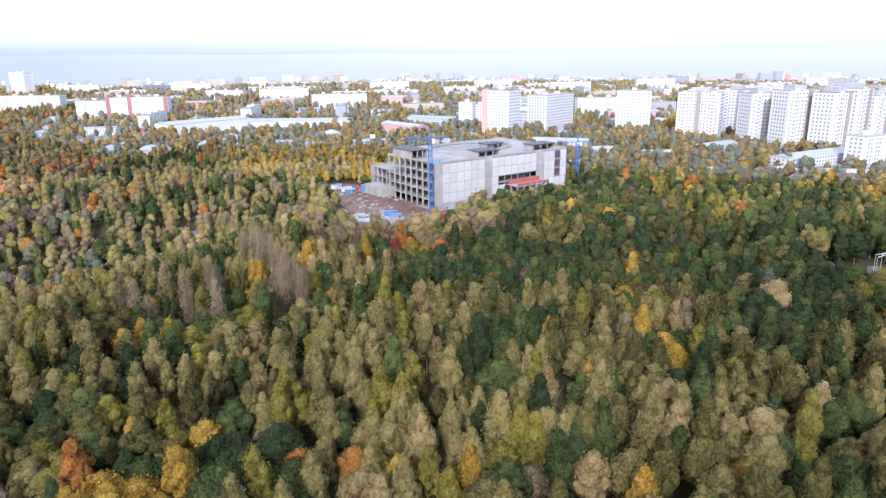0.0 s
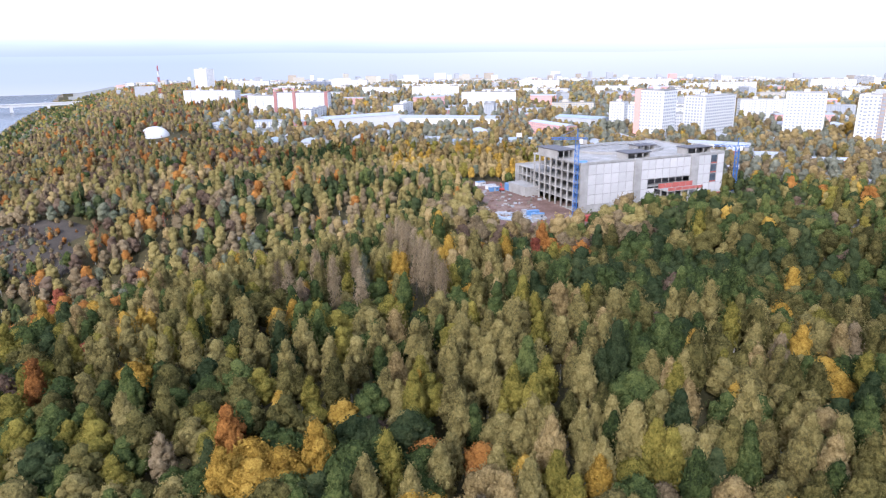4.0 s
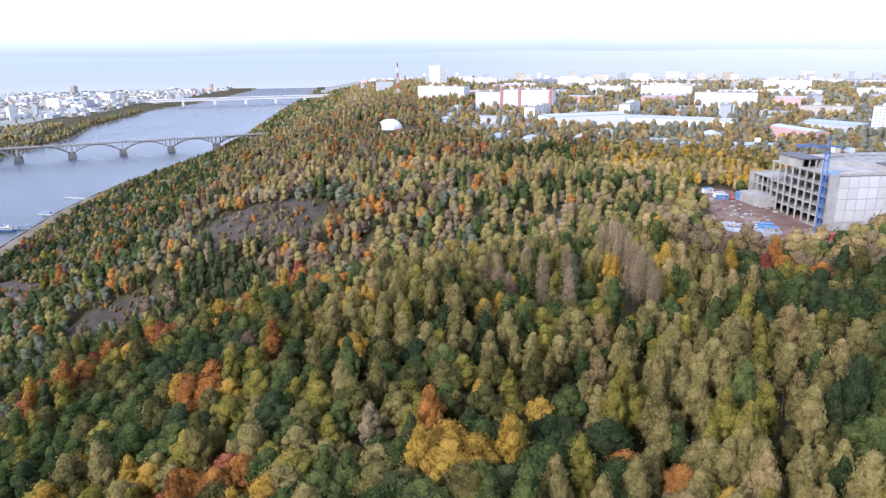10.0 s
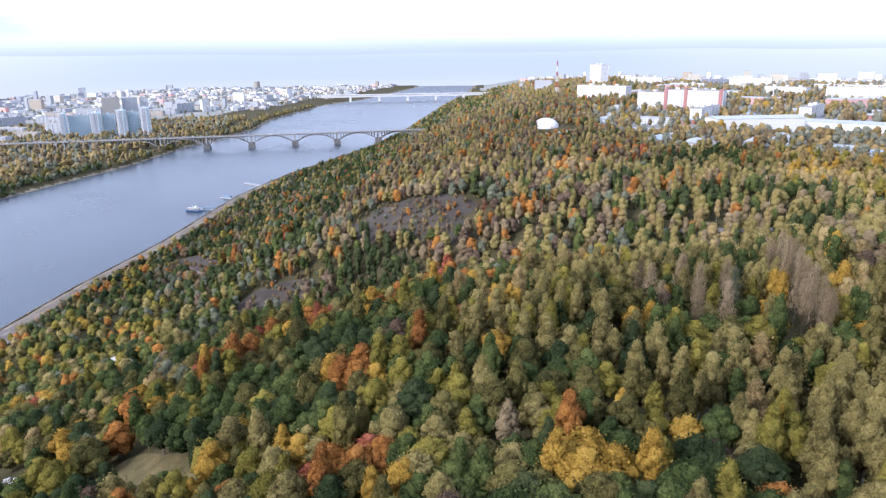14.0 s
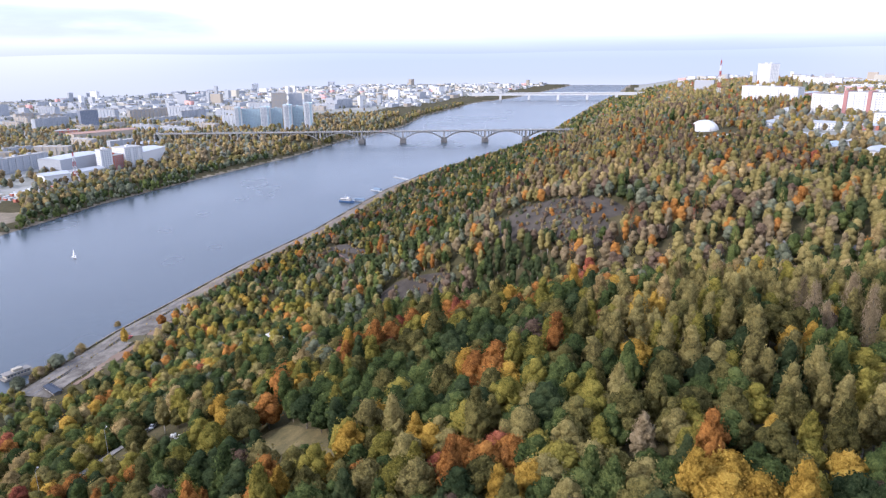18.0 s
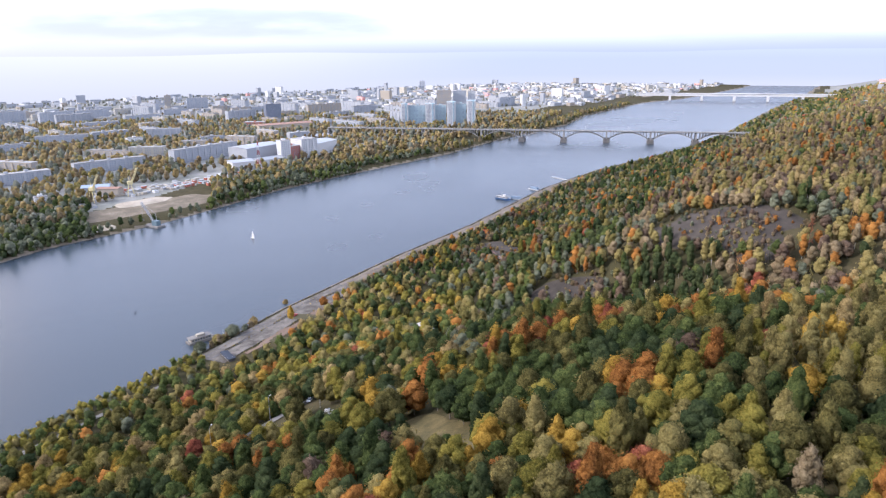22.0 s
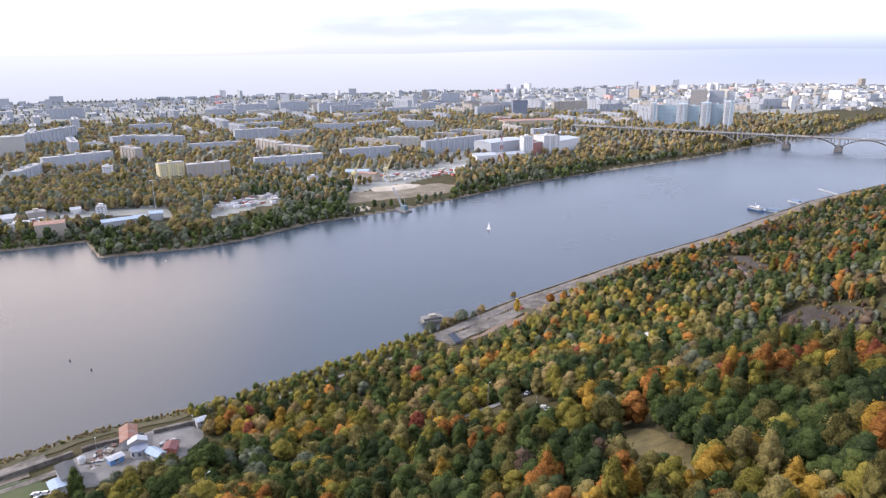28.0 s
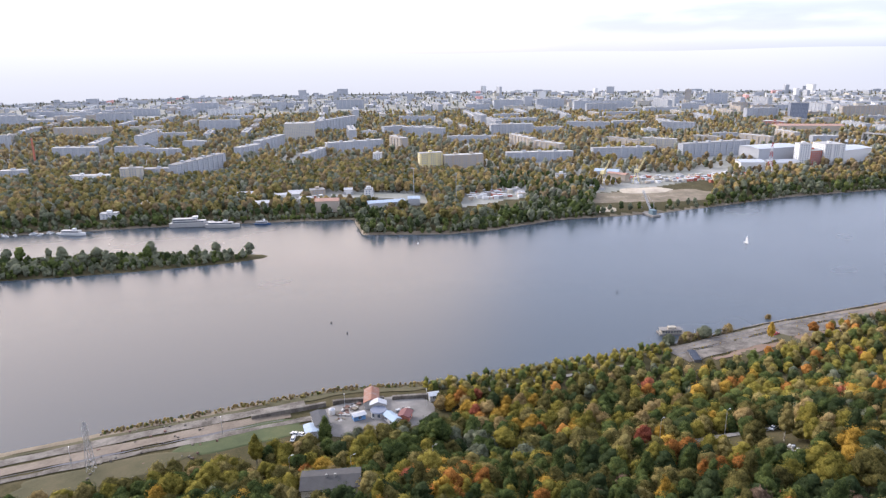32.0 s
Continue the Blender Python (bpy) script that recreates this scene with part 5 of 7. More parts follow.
patch("bare_spur", -341, 208, 24, 14, 30, HEATH, "dark bare spur of dry heath", category="slope")
patch("meadow", -478, 230, 46, 16, 168, HEATH, "dry brown meadow above the bank", category="meadow")
patch("station_yard", -252, -129, 27, 17, 128, ASPHALT, "grey tarmac yard of the boat station", category="yard", rough=0.04)
patch("lawn", -216, -176, 30, 9, 133, LAWN, "green lawn beside the shore road", category="lawn")
patch("lawn_south", -172, -212, 32, 9, 131, GRASS, "mown grass beside the shore road", category="lawn")
patch("sand_heap", -838, -55, 34, 16, 128, SAND, "pale heap of dredged sand on the far bank", category="sand", heap=2.5)
patch("sand_yard", -790, -78, 62, 26, 128, SHORE, "bare brown ground of the sand works", category="yard", seed=3)
patch("works_ground", -822, -20, 52, 30, 128, SHORE, "bare grey-brown ground beside the sand works", category="yard", seed=8, lift=0.22)
patch("sand_spit", -716, -96, 24, 8, 126, SAND, "pale sand spit at the water", category="sand", seed=6)
patch("playground", 150, 226, 19, 12, 20, ASPHALT, "paved playground among the trees", category="pavement", rough=0.06)
patch("house_yard", 122, 326, 18, 12, 25, EARTH, "earth yard beside the low brick house", category="yard", rough=0.08)
patch("field", -285, 560, 50, 12, 20, GRASS, "brown field at the edge of the town", category="meadow")


WORN_CONCRETE = surface("worn_concrete_road", [(0.25, (0.22, 0.215, 0.205)), (0.55, (0.32, 0.315, 0.30)), (0.8, (0.40, 0.39, 0.375))], 0.08, 1.5, 0.9, 0.2)


def ribbon(name, pts, half, mat, label, category="road", lift=0.45):
    """A lane along a line of places."""
    p = np.array(pts, float)
    s = np.concatenate([[0], np.cumsum(np.hypot(*np.diff(p, axis=0).T))])
    k = np.arange(0, s[-1] + 0.1, 4.0)
    x, y = np.interp(k, s, p[:, 0]), np.interp(k, s, p[:, 1])
    tx, ty = np.gradient(x), np.gradient(y)
    n = np.hypot(tx, ty)
    V = np.concatenate([np.stack([x + o * ty / n, y - o * tx / n, land(x + o * ty / n, y - o * tx / n) + lift], -1) for o in (-half, 0, half)])
    m, i = len(k), np.arange(len(k) - 1)
    Q = np.concatenate([np.stack([c * m + i, (c + 1) * m + i, (c + 1) * m + i + 1, c * m + i + 1], -1) for c in (0, 1)])
    return tagged(new(name, mesh_np(name, V, quads=Q, mats=[mat])), label, category, kind="structure")


ribbon("lane", ((-246, -22), (-251, 0), (-254, 12), (-262, 24), (-270, 38), (-276, 52)), 2.6, ASPHALT, "narrow grey lane through the wood")
ribbon("ravine_road", ((-178, 312), (-151, 326), (-130, 338), (-105, 348), (-70, 360)), 2.6, ASPHALT, "narrow road across the head of the ravine")
ribbon("meadow_path", ((-511, 225), (-496, 227), (-471, 222), (-450, 216), (-427, 209)), 0.7, EARTH, "worn footpath over the dry meadow", "path")
ribbon("town_road", ((-436, 560), (-396, 609), (-360, 655), (-313, 703), (-227, 758), (-191, 774), (-115, 829)), 4.5, WORN_CONCRETE, "pale concrete road at the edge of the town")
ribbon("house_road", ((150, 250), (163, 262), (170, 290), (168, 330)), 3.0, ASPHALT, "park road beside the playground")

# ---- the unfinished shopping centre ----
MALL = Matrix(((0.81, -0.586, 0, -4), (0.586, 0.81, 0, 350), (0, 0, 1, 85.0), (0, 0, 0, 1)))
mall = thing("shopping_centre", MALL, "unfinished shopping centre, bare concrete frame with white facade panels", "building")
ML, MW, MH, FLOOR = 97.0, 70.0, 25.0, 5.0


BITUMEN = paint("dark_bitumen", (0.10, 0.10, 0.115), 0.9, 0.25)


def mall_parts():
    # floor slabs, columns and beams of the open side
    for k in range(6):
        z = k * FLOOR
        part("floor_slab", boxes((0.6, 0.2, z - 0.25, ML - 1, MW - 22, z + 0.2), bevel=0.04), mall, material=CONCRETE)
    for k in range(4):
        part("floor_slab", boxes((4, MW - 21.8, k * FLOOR - 0.25, ML - 8, MW, k * FLOOR + 0.2), bevel=0.04), mall, material=CONCRETE)
    for i in range(9):
        y = 0.6 + i * 5.6
        part("column", boxes((0.1, y - 0.35, -1, 0.8, y + 0.35, MH), bevel=0.03), mall, material=CONCRETE)
        part("column", boxes((8.0, y - 0.35, -1, 8.7, y + 0.35, MH), bevel=0.03), mall, material=CONCRETE)
    for i in range(5):
        y = MW - 20 + i * 4.8
        part("column", boxes((3.6, y - 0.3, -1, 4.2, y + 0.3, 15), bevel=0.03), mall, material=CONCRETE)
    part("inner_wall", boxes((14, 0.8, 0, 14.4, MW - 22.5, MH - 1)), mall, "dark inner wall seen between the columns", CONCRETE)
    part("back_wall", boxes((2, MW - 0.4, -1, ML - 6, MW, 16)), mall, material=CONCRETE)
    part("end_wall", boxes((ML - 0.5, 0.6, -1, ML, MW - 3, MH)), mall, material=CONCRETE)
    part("low_wing", boxes((-6, MW - 26, -1, 3.4, MW - 6, 6.5)), mall, "low grey wing at the foot of the frame", CONCRETE)
    part("low_wing_sheet", boxes((-6.3, MW - 6.5, 0, 3, MW - 2, 5.2)), mall, "bright blue sheeting", BLUE)
    # closed facade: plinth, posts, panels in four rows
    part("plinth", boxes((0, -0.5, -2, ML, 0, 3.4)), mall, "stained concrete plinth", CONCRETE)
    bays, rows, bay = 20, 4, ML / 20
    top, row_h = MH - 0.4, (MH - 0.4 - 3.6) / 4
    panel_me = None
    for b in range(bays):
        for r in range(rows):
            if b in (0, 7, 15):
                continue
            if (9 <= b <= 14 and r == 1) or (b == 18 and r >= 1) or (10 <= b <= 14 and r == 0):
                continue
            if panel_me is None:
                panel_me = bm_mesh("facade_panel", boxes((0.14, -0.30, 0.14, bay - 0.14, 0.0, row_h - 0.14), bevel=0.05), PANEL)
            part("facade_panel", panel_me, mall, at=Matrix.Translation((b * bay, 0, 3.6 + r * row_h)))
    for b in range(bays + 1):
        part("facade_post", boxes((b * bay - 0.12, -0.20, 3.5, b * bay + 0.12, 0.1, MH)), mall, material=CONCRETE)
    for r in range(rows + 1):
        part("facade_rail", boxes((0, -0.14, 3.5 + r * row_h - 0.16, ML, 0.14, 3.5 + r * row_h + 0.16)), mall, material=CONCRETE)
    for b in (0, 7, 15):
        part("stair_wall", boxes((b * bay + 0.1, -0.9 if b else -0.45, 0, (b + 1) * bay + (0.6 if b == 15 else -0.1), 0.12, MH + 0.6)), mall, "plain grey concrete stair wall", CONCRETE)
    # back wall whose dark colour stands in for shade inside the opening
    part("gallery_back", boxes((9 * bay, 5.5, 3.6, 15 * bay, 5.9, 3.6 + 2 * row_h)), mall, "wall coloured dark as shade of the recess behind the gallery", DEEP)
    for r in (1, 2, 3):
        part("window_opening", boxes((18 * bay + 0.5, -0.10, 3.9 + r * row_h, 19 * bay - 0.4, 0.05, 3.2 + (r + 1) * row_h)), mall, "dark window opening with a red guard", GLASS)
        part("guard", boxes((18 * bay + 0.4, -0.30, 3.9 + r * row_h, 19 * bay - 0.3, -0.16, 4.5 + r * row_h)), mall, material=NET)
    # porch with red nets
    for z in (4.2, 8.6):
        part("porch_slab", boxes((10 * bay, -11, z, 15 * bay, -0.6, z + 0.4), bevel=0.04), mall, material=CONCRETE)
    for i in range(6):
        for y in (-10.6, -5.4):
            part("porch_column", boxes((10 * bay + 0.2 + i * 4.7, y, -1.5, 10 * bay + 0.8 + i * 4.7, y + 0.6, 8.6)), mall, material=CONCRETE)
    for i in range(5):
        part("safety_net", boxes((10 * bay + 0.3 + i * 4.8, -10.9, 9.0, 10 * bay + 4.7 + i * 4.8, -10.7, 10.6)), mall, "red safety netting", NET)
        part("safety_net", boxes((10 * bay + 0.3 + i * 4.8, -3.2, 9.0, 10 * bay + 4.7 + i * 4.8, -3.0, 11.6)), mall, "red safety netting", NET)
    part("ramp", boxes((15 * bay, -9, 3.6, 19.4 * bay, -1, 4.2)), mall, material=CONCRETE)
    for i in range(5):
        part("safety_net", boxes((15 * bay + i * 4.0, -9.1, 4.2, 15 * bay + 3.4 + i * 4.0, -8.9, 5.2)), mall, "red safety netting", NET)
    # roof: parapet, stair boxes, skylight drum, trusses
    part("parapet", boxes((0, -0.1, MH, ML, 0.3, MH + 1.0), (ML - 0.4, 0.3, MH, ML, MW - 3, MH + 1.0), (0, 0.3, MH, 0.4, 20, MH + 1.0)), mall, material=CONCRETE)
    part("roof_deck", boxes((14.6, 10, MH - 0.3, ML - 0.6, MW - 6, MH + 0.3)), mall, "grey roof deck with pools of dust", CONCRETE)
    for x0, x1, y0, y1, h in ((6.2 * bay, 9.2 * bay, 0.6, 10, 3.6), (14.6 * bay, 18 * bay, 0.6, 9, 3.8), (0.6, 11, 22, 42, 4.4), (11.5 * bay, 14 * bay, 24, 32, 3.2)):
        part("roof_house", boxes((x0, y0, MH + 0.2, x0 + 0.4, y1, MH + h), (x0, y1 - 0.4, MH + 0.2, x1, y1, MH + h), (x1 - 0.4, y0, MH + 0.2, x1, y1, MH + h),
                                 *[(x0 + k * (x1 - x0) / 3, y0, MH + 0.2, x0 + 0.5 + k * (x1 - x0) / 3, y0 + 0.4, MH + h) for k in range(3)]), mall, "open concrete roof house", CONCRETE)
        part("roof_house_top", boxes((x0 - 0.6, y0 - 0.6, MH + h, x1 + 0.6, y1 + 0.6, MH + h + 0.5), bevel=0.06), mall, "dark bitumen top", BITUMEN)
    bm = bmesh.new()
    for k in range(28):
        a0, a1 = radians(k * 360 / 28), radians((k + 1) * 360 / 28)
        for r0, r1, z0, z1 in ((19, 19, 0, 1.4), (19, 17.8, 1.4, 1.4), (17.8, 17.8, 1.4, 0.4)):
            v = [bm.verts.new((52 + r * 1.5 * math.cos(a), 36 + r * math.sin(a), MH + 0.2 + z)) for r, a, z in ((r0, a0, z0), (r0, a1, z0), (r1, a1, z1), (r1, a0, z1))]
            bm.faces.new(v)
    part("skylight_ring", bm, mall, "grey oval kerb of the atrium", CONCRETE)
    for k in range(9):
        x = 30 + k * 5.4
        w = 15 * math.sqrt(max(0.1, 1 - ((x - 52) / 28) ** 2))
        bm = bmesh.new()
        n = 8
        for i in range(n):
            y0, y1 = 36 - w + 2 * w * i / n, 36 - w + 2 * w * (i + 1) / n
            z0, z1 = MH + 2.4 + 1.8 * math.sin(math.pi * i / n), MH + 2.4 + 1.8 * math.sin(math.pi * (i + 1) / n)
            tube(bm, (x, y0, z0), (x, y1, z1), 0.14, n=4)
            tube(bm, (x, y0, z0), (x, y1, MH + 1.6), 0.08, n=4)
            tube(bm, (x, y0, MH + 1.6), (x, y1, MH + 1.6), 0.12, n=4)
        part("roof_truss", bm, mall, material=STEEL)
    for k in range(3):
        part("tarpaulin", boxes((0.4 + k * 2.2, 2 + k * 2.5, MH + 0.1, 5.4 + k * 2, 4.0 + k * 2.5, MH + 0.5)), mall, "bright blue tarpaulin on the roof", TARP)


mall_parts()


def lattice(bm, a, b, half, step, r=0.09, cross=True):
    """A square lattice mast from a to b."""
    a, b = Vector(a), Vector(b)
    q = (b - a).to_track_quat("Z", "Y")
    length = (b - a).length
    n = max(2, int(length / step))
    sides = [q @ Vector((sx_ * half, sy_ * half, 0)) for sx_, sy_ in ((-1, -1), (1, -1), (1, 1), (-1, 1))]
    for s in sides:
        tube(bm, a + s, b + s, r * 1.5, n=4)
    for k in range(n):
        p0, p1 = a.lerp(b, k / n), a.lerp(b, (k + 1) / n)
        for i in range(4):
            tube(bm, p0 + sides[i], p1 + sides[(i + 1) % 4], r, n=3, caps=False)
            if cross:
                tube(bm, p0 + sides[i], p0 + sides[(i + 1) % 4], r, n=3, caps=False)


def tower_crane(x, y, z, height, jib_az, jib, counter, label):
    e = thing("tower_crane", pose(x, y, z), label, "crane", "tower cranes")
    bm = boxes((-2.6, -2.6, -0.5, 2.6, 2.6, 0.8), bevel=0.1)
    part("base", bm, e, "concrete ballast base", CONCRETE)
    bm = bmesh.new()
    lattice(bm, (0, 0, 0.8), (0, 0, height), 0.95, 2.4, 0.115)
    part("mast", bm, e, material=STEEL_BLUE)
    d = Vector((-math.sin(radians(jib_az)), math.cos(radians(jib_az)), 0))
    bm = bmesh.new()
    lattice(bm, Vector((0, 0, height + 1)) - d * counter, Vector((0, 0, height + 1)), 0.45, 2.0, 0.07)
    part("counter_jib", bm, e, material=STEEL_BLUE)
    bm = bmesh.new()
    lattice(bm, (0, 0, height + 1), Vector((0, 0, height + 1)) + d * jib, 0.45, 2.2, 0.07)
    part("jib", bm, e, material=STEEL_BLUE)
    p = -d * (counter - 1.5)
    part("counterweight", boxes((p.x - 1.2, p.y - 1.2, height - 1.6, p.x + 1.2, p.y + 1.2, height + 0.6), bevel=0.05), e, "grey concrete counterweight", CONCRETE)
    bm = bmesh.new()
    tube(bm, (0, 0, height + 1), (0, 0, height + 6), 0.35, 0.15, 6)
    tube(bm, (0, 0, height + 6), Vector((0, 0, height + 1.6)) + d * jib * 0.7, 0.06, n=4)
    tube(bm, (0, 0, height + 6), Vector((0, 0, height + 1.6)) - d * counter * 0.9, 0.06, n=4)
    part("tie_mast", bm, e, material=STEEL_BLUE)
    part("cab", boxes((1.0, -1.0, height - 1.4, 2.6, 1.0, height + 0.8), bevel=0.1), e, "white driver's cab", WHITE)
    return e


tower_crane(-6, 344, 84, 39, 96, 13, 5, "blue lattice tower crane at the corner of the site")
tower_crane(84, 420, 85, 26, 80, 13, 6, "blue lattice tower crane beyond the white facade")


def cabin(x, y, turn, w, d, h, mat, roof, label, name="site_cabin"):
    e = thing(name, pose(x, y, z_at(x, y) + 0.25, 0, 0, turn), label, "cabin")
    part("body", boxes((-w / 2, -d / 2, 0, w / 2, d / 2, h), bevel=0.05), e, material=mat)
    part("roof", boxes((-w / 2 - 0.2, -d / 2 - 0.2, h, w / 2 + 0.2, d / 2 + 0.2, h + 0.2)), e, material=roof)
    part("door", boxes((-0.5, -d / 2 - 0.05, 0.1, 0.5, -d / 2 + 0.02, 2.0)), e, material=STEEL)
    part("window", boxes((w * 0.2, -d / 2 - 0.04, 1.0, w * 0.38, -d / 2 + 0.02, 1.9)), e, material=GLASS)
    return e


for i, (x, y, turn, mat, roof, words) in enumerate(((-24, 338, 20, STEEL, BLUE, "grey site cabin with a bright blue roof"), (-27, 343, 25, BLUE, BLUE, "blue site cabin on the earth yard"),
                                                     (-58, 405, 40, WHITE, SHEET, "white site cabin beside the track"), (-55, 398, 35, BLUE, SHEET, "blue site cabin beside the track"),
                                                     (2, 338, 36, RED, RED, "small red container by the facade"), (-9, 326, 60, RED, RED, "small red container at the wood's edge"),
                                                     (-66, 416, 45, WHITE, BLUE, "white site cabin with a blue roof"))):
    cabin(x, y, turn, 6.0, 2.6, 2.6, mat, roof, words)


def excavator(x, y, turn):
    e = thing("excavator", pose(x, y, z_at(x, y) + 0.3, 0, 0, turn), "red crawler excavator on the rutted track", "excavator")
    for s in (-1.1, 1.1):
        part("track", boxes((-1.9, s - 0.3, 0, 1.9, s + 0.3, 0.8), bevel=0.2), e, material=BLACK)
    part("body", boxes((-1.7, -1.3, 0.9, 1.3, 1.3, 2.0), bevel=0.15), e, material=RED)
    part("cab", boxes((0.1, 0.3, 2.0, 1.4, 1.3, 3.0), bevel=0.1), e, material=GLASS)
    bm = bmesh.new()
    tube(bm, (1.2, -0.3, 1.6), (4.2, -0.3, 4.4), 0.3, 0.22, 6)
    tube(bm, (4.2, -0.3, 4.4), (6.2, -0.3, 1.8), 0.22, 0.16, 6)
    part("boom", bm, e, material=RED)
    part("bucket", boxes((5.7, -0.8, 0.9, 6.6, 0.2, 1.8), bevel=0.15), e, material=STEEL)


excavator(-50, 397, 110)


def rubble(name, cx, cy, a, b, n, mats, label, seed, size=(0.4, 1.6)):
    """A litter of boards, blocks and sheets on the ground."""
    g = np.random.default_rng(seed)
    V, Q, M = [], [], []
    corner = np.array([(-1, -1, 0), (1, -1, 0), (1, 1, 0), (-1, 1, 0), (-1, -1, 1), (1, -1, 1), (1, 1, 1), (-1, 1, 1)], float)
    f = np.array([(0, 1, 5, 4), (1, 2, 6, 5), (2, 3, 7, 6), (3, 0, 4, 7), (4, 5, 6, 7)])
    for k in range(n):
        t, r = g.uniform(0, 6.28), math.sqrt(g.random())
        x, y = cx + a * r * math.cos(t), cy + b * r * math.sin(t)
        w, d, h = g.uniform(*size), g.uniform(*size), g.uniform(0.15, 0.9)
        tr = g.uniform(0, 3.14)
        v = corner * (w, d, h)
        V.append(np.stack([v[:, 0] * math.cos(tr) - v[:, 1] * math.sin(tr) + x, v[:, 0] * math.sin(tr) + v[:, 1] * math.cos(tr) + y, v[:, 2] + z_at(x, y) + 0.2], -1))
        Q.append(f + 8 * k)
        M.append(np.full(5, g.integers(len(mats))))
    return tagged(new(name, mesh_np(name, np.concatenate(V), quads=np.concatenate(Q), mats=mats, quad_mat=np.concatenate(M))), label, "rubble", kind="stuff")


rubble("building_debris", -34, 338, 14, 9, 150, [CONCRETE, STEEL, PANEL, SLATE, SHEET], "grey heap of boards, sheets and scrap on the site", 3)
rubble("site_litter", -44, 372, 22, 36, 160, [CONCRETE, EARTH, EARTH, SHEET, BARK], "scattered blocks and boards on the earth track", 4, (0.3, 1.1))
rubble("facade_litter", 40, 358, 44, 9, 90, [CONCRETE, EARTH, BARK, SHEET], "scattered blocks below the facade", 5, (0.3, 1.2))


def billboard(x, y):
    e = thing("billboard", pose(x, y, z_at(x, y), 0, 0, 10), "blank white billboard on a single steel post", "billboard")
    bm = bmesh.new()
    tube(bm, (0, 0, -0.5), (0, 0, 13.0), 0.35, 0.28, 8)
    part("post", bm, e, material=STEEL)
    part("panel", boxes((-2.1, -0.3, 12.6, 2.1, 0.3, 15.6), bevel=0.06), e, "white board", WHITE)
    part("frame", boxes((-2.2, -0.2, 12.3, 2.2, 0.2, 12.6), (-2.2, -0.2, 15.6, 2.2, 0.2, 15.8)), e, material=STEEL)


billboard(-57, 560)


# ---- dome, mast, bridges ----
def dome(x, y, radius, height):
    e = thing("dome", pose(x, y, z_at(x, y)), "white air-supported dome hall among trees", "dome")
    bm = bmesh.new()
    rings, n = 9, 32
    prev = None
    for k in range(rings + 1):
        f = k / rings * math.pi / 2
        r, z = radius * math.cos(f), height * math.sin(f)
        ring = [bm.verts.new((r * math.cos(2 * math.pi * i / n), r * math.sin(2 * math.pi * i / n), z)) for i in range(n)] if k < rings else [bm.verts.new((0, 0, height))]
        if prev:
            for i in range(n):
                bm.faces.new((prev[i], prev[(i + 1) % n], ring[(i + 1) % n], ring[i]) if k < rings else (prev[i], prev[(i + 1) % n], ring[0]))
        prev = ring
    part("shell", bm, e, material=WHITE)
    for k in range(6):
        a = k * math.pi / 6
        bm = bmesh.new()
        pts = [(radius * 1.005 * math.cos(f) * math.cos(a), radius * 1.005 * math.cos(f) * math.sin(a), height * 1.006 * math.sin(f)) for f in np.linspace(0, math.pi, 17)]
        for p, q in zip(pts[:-1], pts[1:]):
            tube(bm, p, q, 0.18, n=4, caps=False)
        part("rib", bm, e, material=SHEET)


dome(-445, 634, 14.5, 11)


def radio_mast(x, y, height, label, mats):
    e = thing("radio_mast", pose(x, y, z_at(x, y)), label, "mast", "lattice masts")
    n = 7
    for k in range(n):
        bm = bmesh.new()
        z0, z1 = height * k / n, height * (k + 1) / n
        w0, w1 = 3.4 * (1 - 0.85 * k / n), 3.4 * (1 - 0.85 * (k + 1) / n)
        c0, c1 = [(-w0, -w0), (w0, -w0), (w0, w0), (-w0, w0)], [(-w1, -w1), (w1, -w1), (w1, w1), (-w1, w1)]
        for i in range(4):
            j = (i + 1) % 4
            tube(bm, (*c0[i], z0), (*c1[i], z1), 0.28, n=4)
            tube(bm, (*c0[i], z0), (*c1[j], z1), 0.16, n=3)
            tube(bm, (*c0[j], z0), (*c1[i], z1), 0.16, n=3)
            tube(bm, (*c1[i], z1), (*c1[j], z1), 0.16, n=3)
        part("mast_section", bm, e, material=mats[k % len(mats)])
    bm = bmesh.new()
    tube(bm, (0, 0, height), (0, 0, height + 9), 0.22, 0.08, 5)
    part("aerial", bm, e, material=STEEL)


radio_mast(-825, 1209, 74, "red and white lattice radio mast on the plateau", (RED, WHITE))
radio_mast(-990, 92, 44, "red and white lattice pylon by the works", (RED, WHITE))

BR0, BRD = Vector((-1101, 745, 0)), Vector((0.55, 0.835, 0)).normalized()
BRIDGE = Matrix.Translation(BR0) @ Matrix.Rotation(math.atan2(BRD.y, BRD.x), 4, "Z")


MASONRY = surface("weathered_masonry", [(0.25, (0.075, 0.073, 0.072)), (0.55, (0.125, 0.12, 0.116)), (0.8, (0.18, 0.172, 0.165))], 0.12, 1.2, 0.9, 0.4)


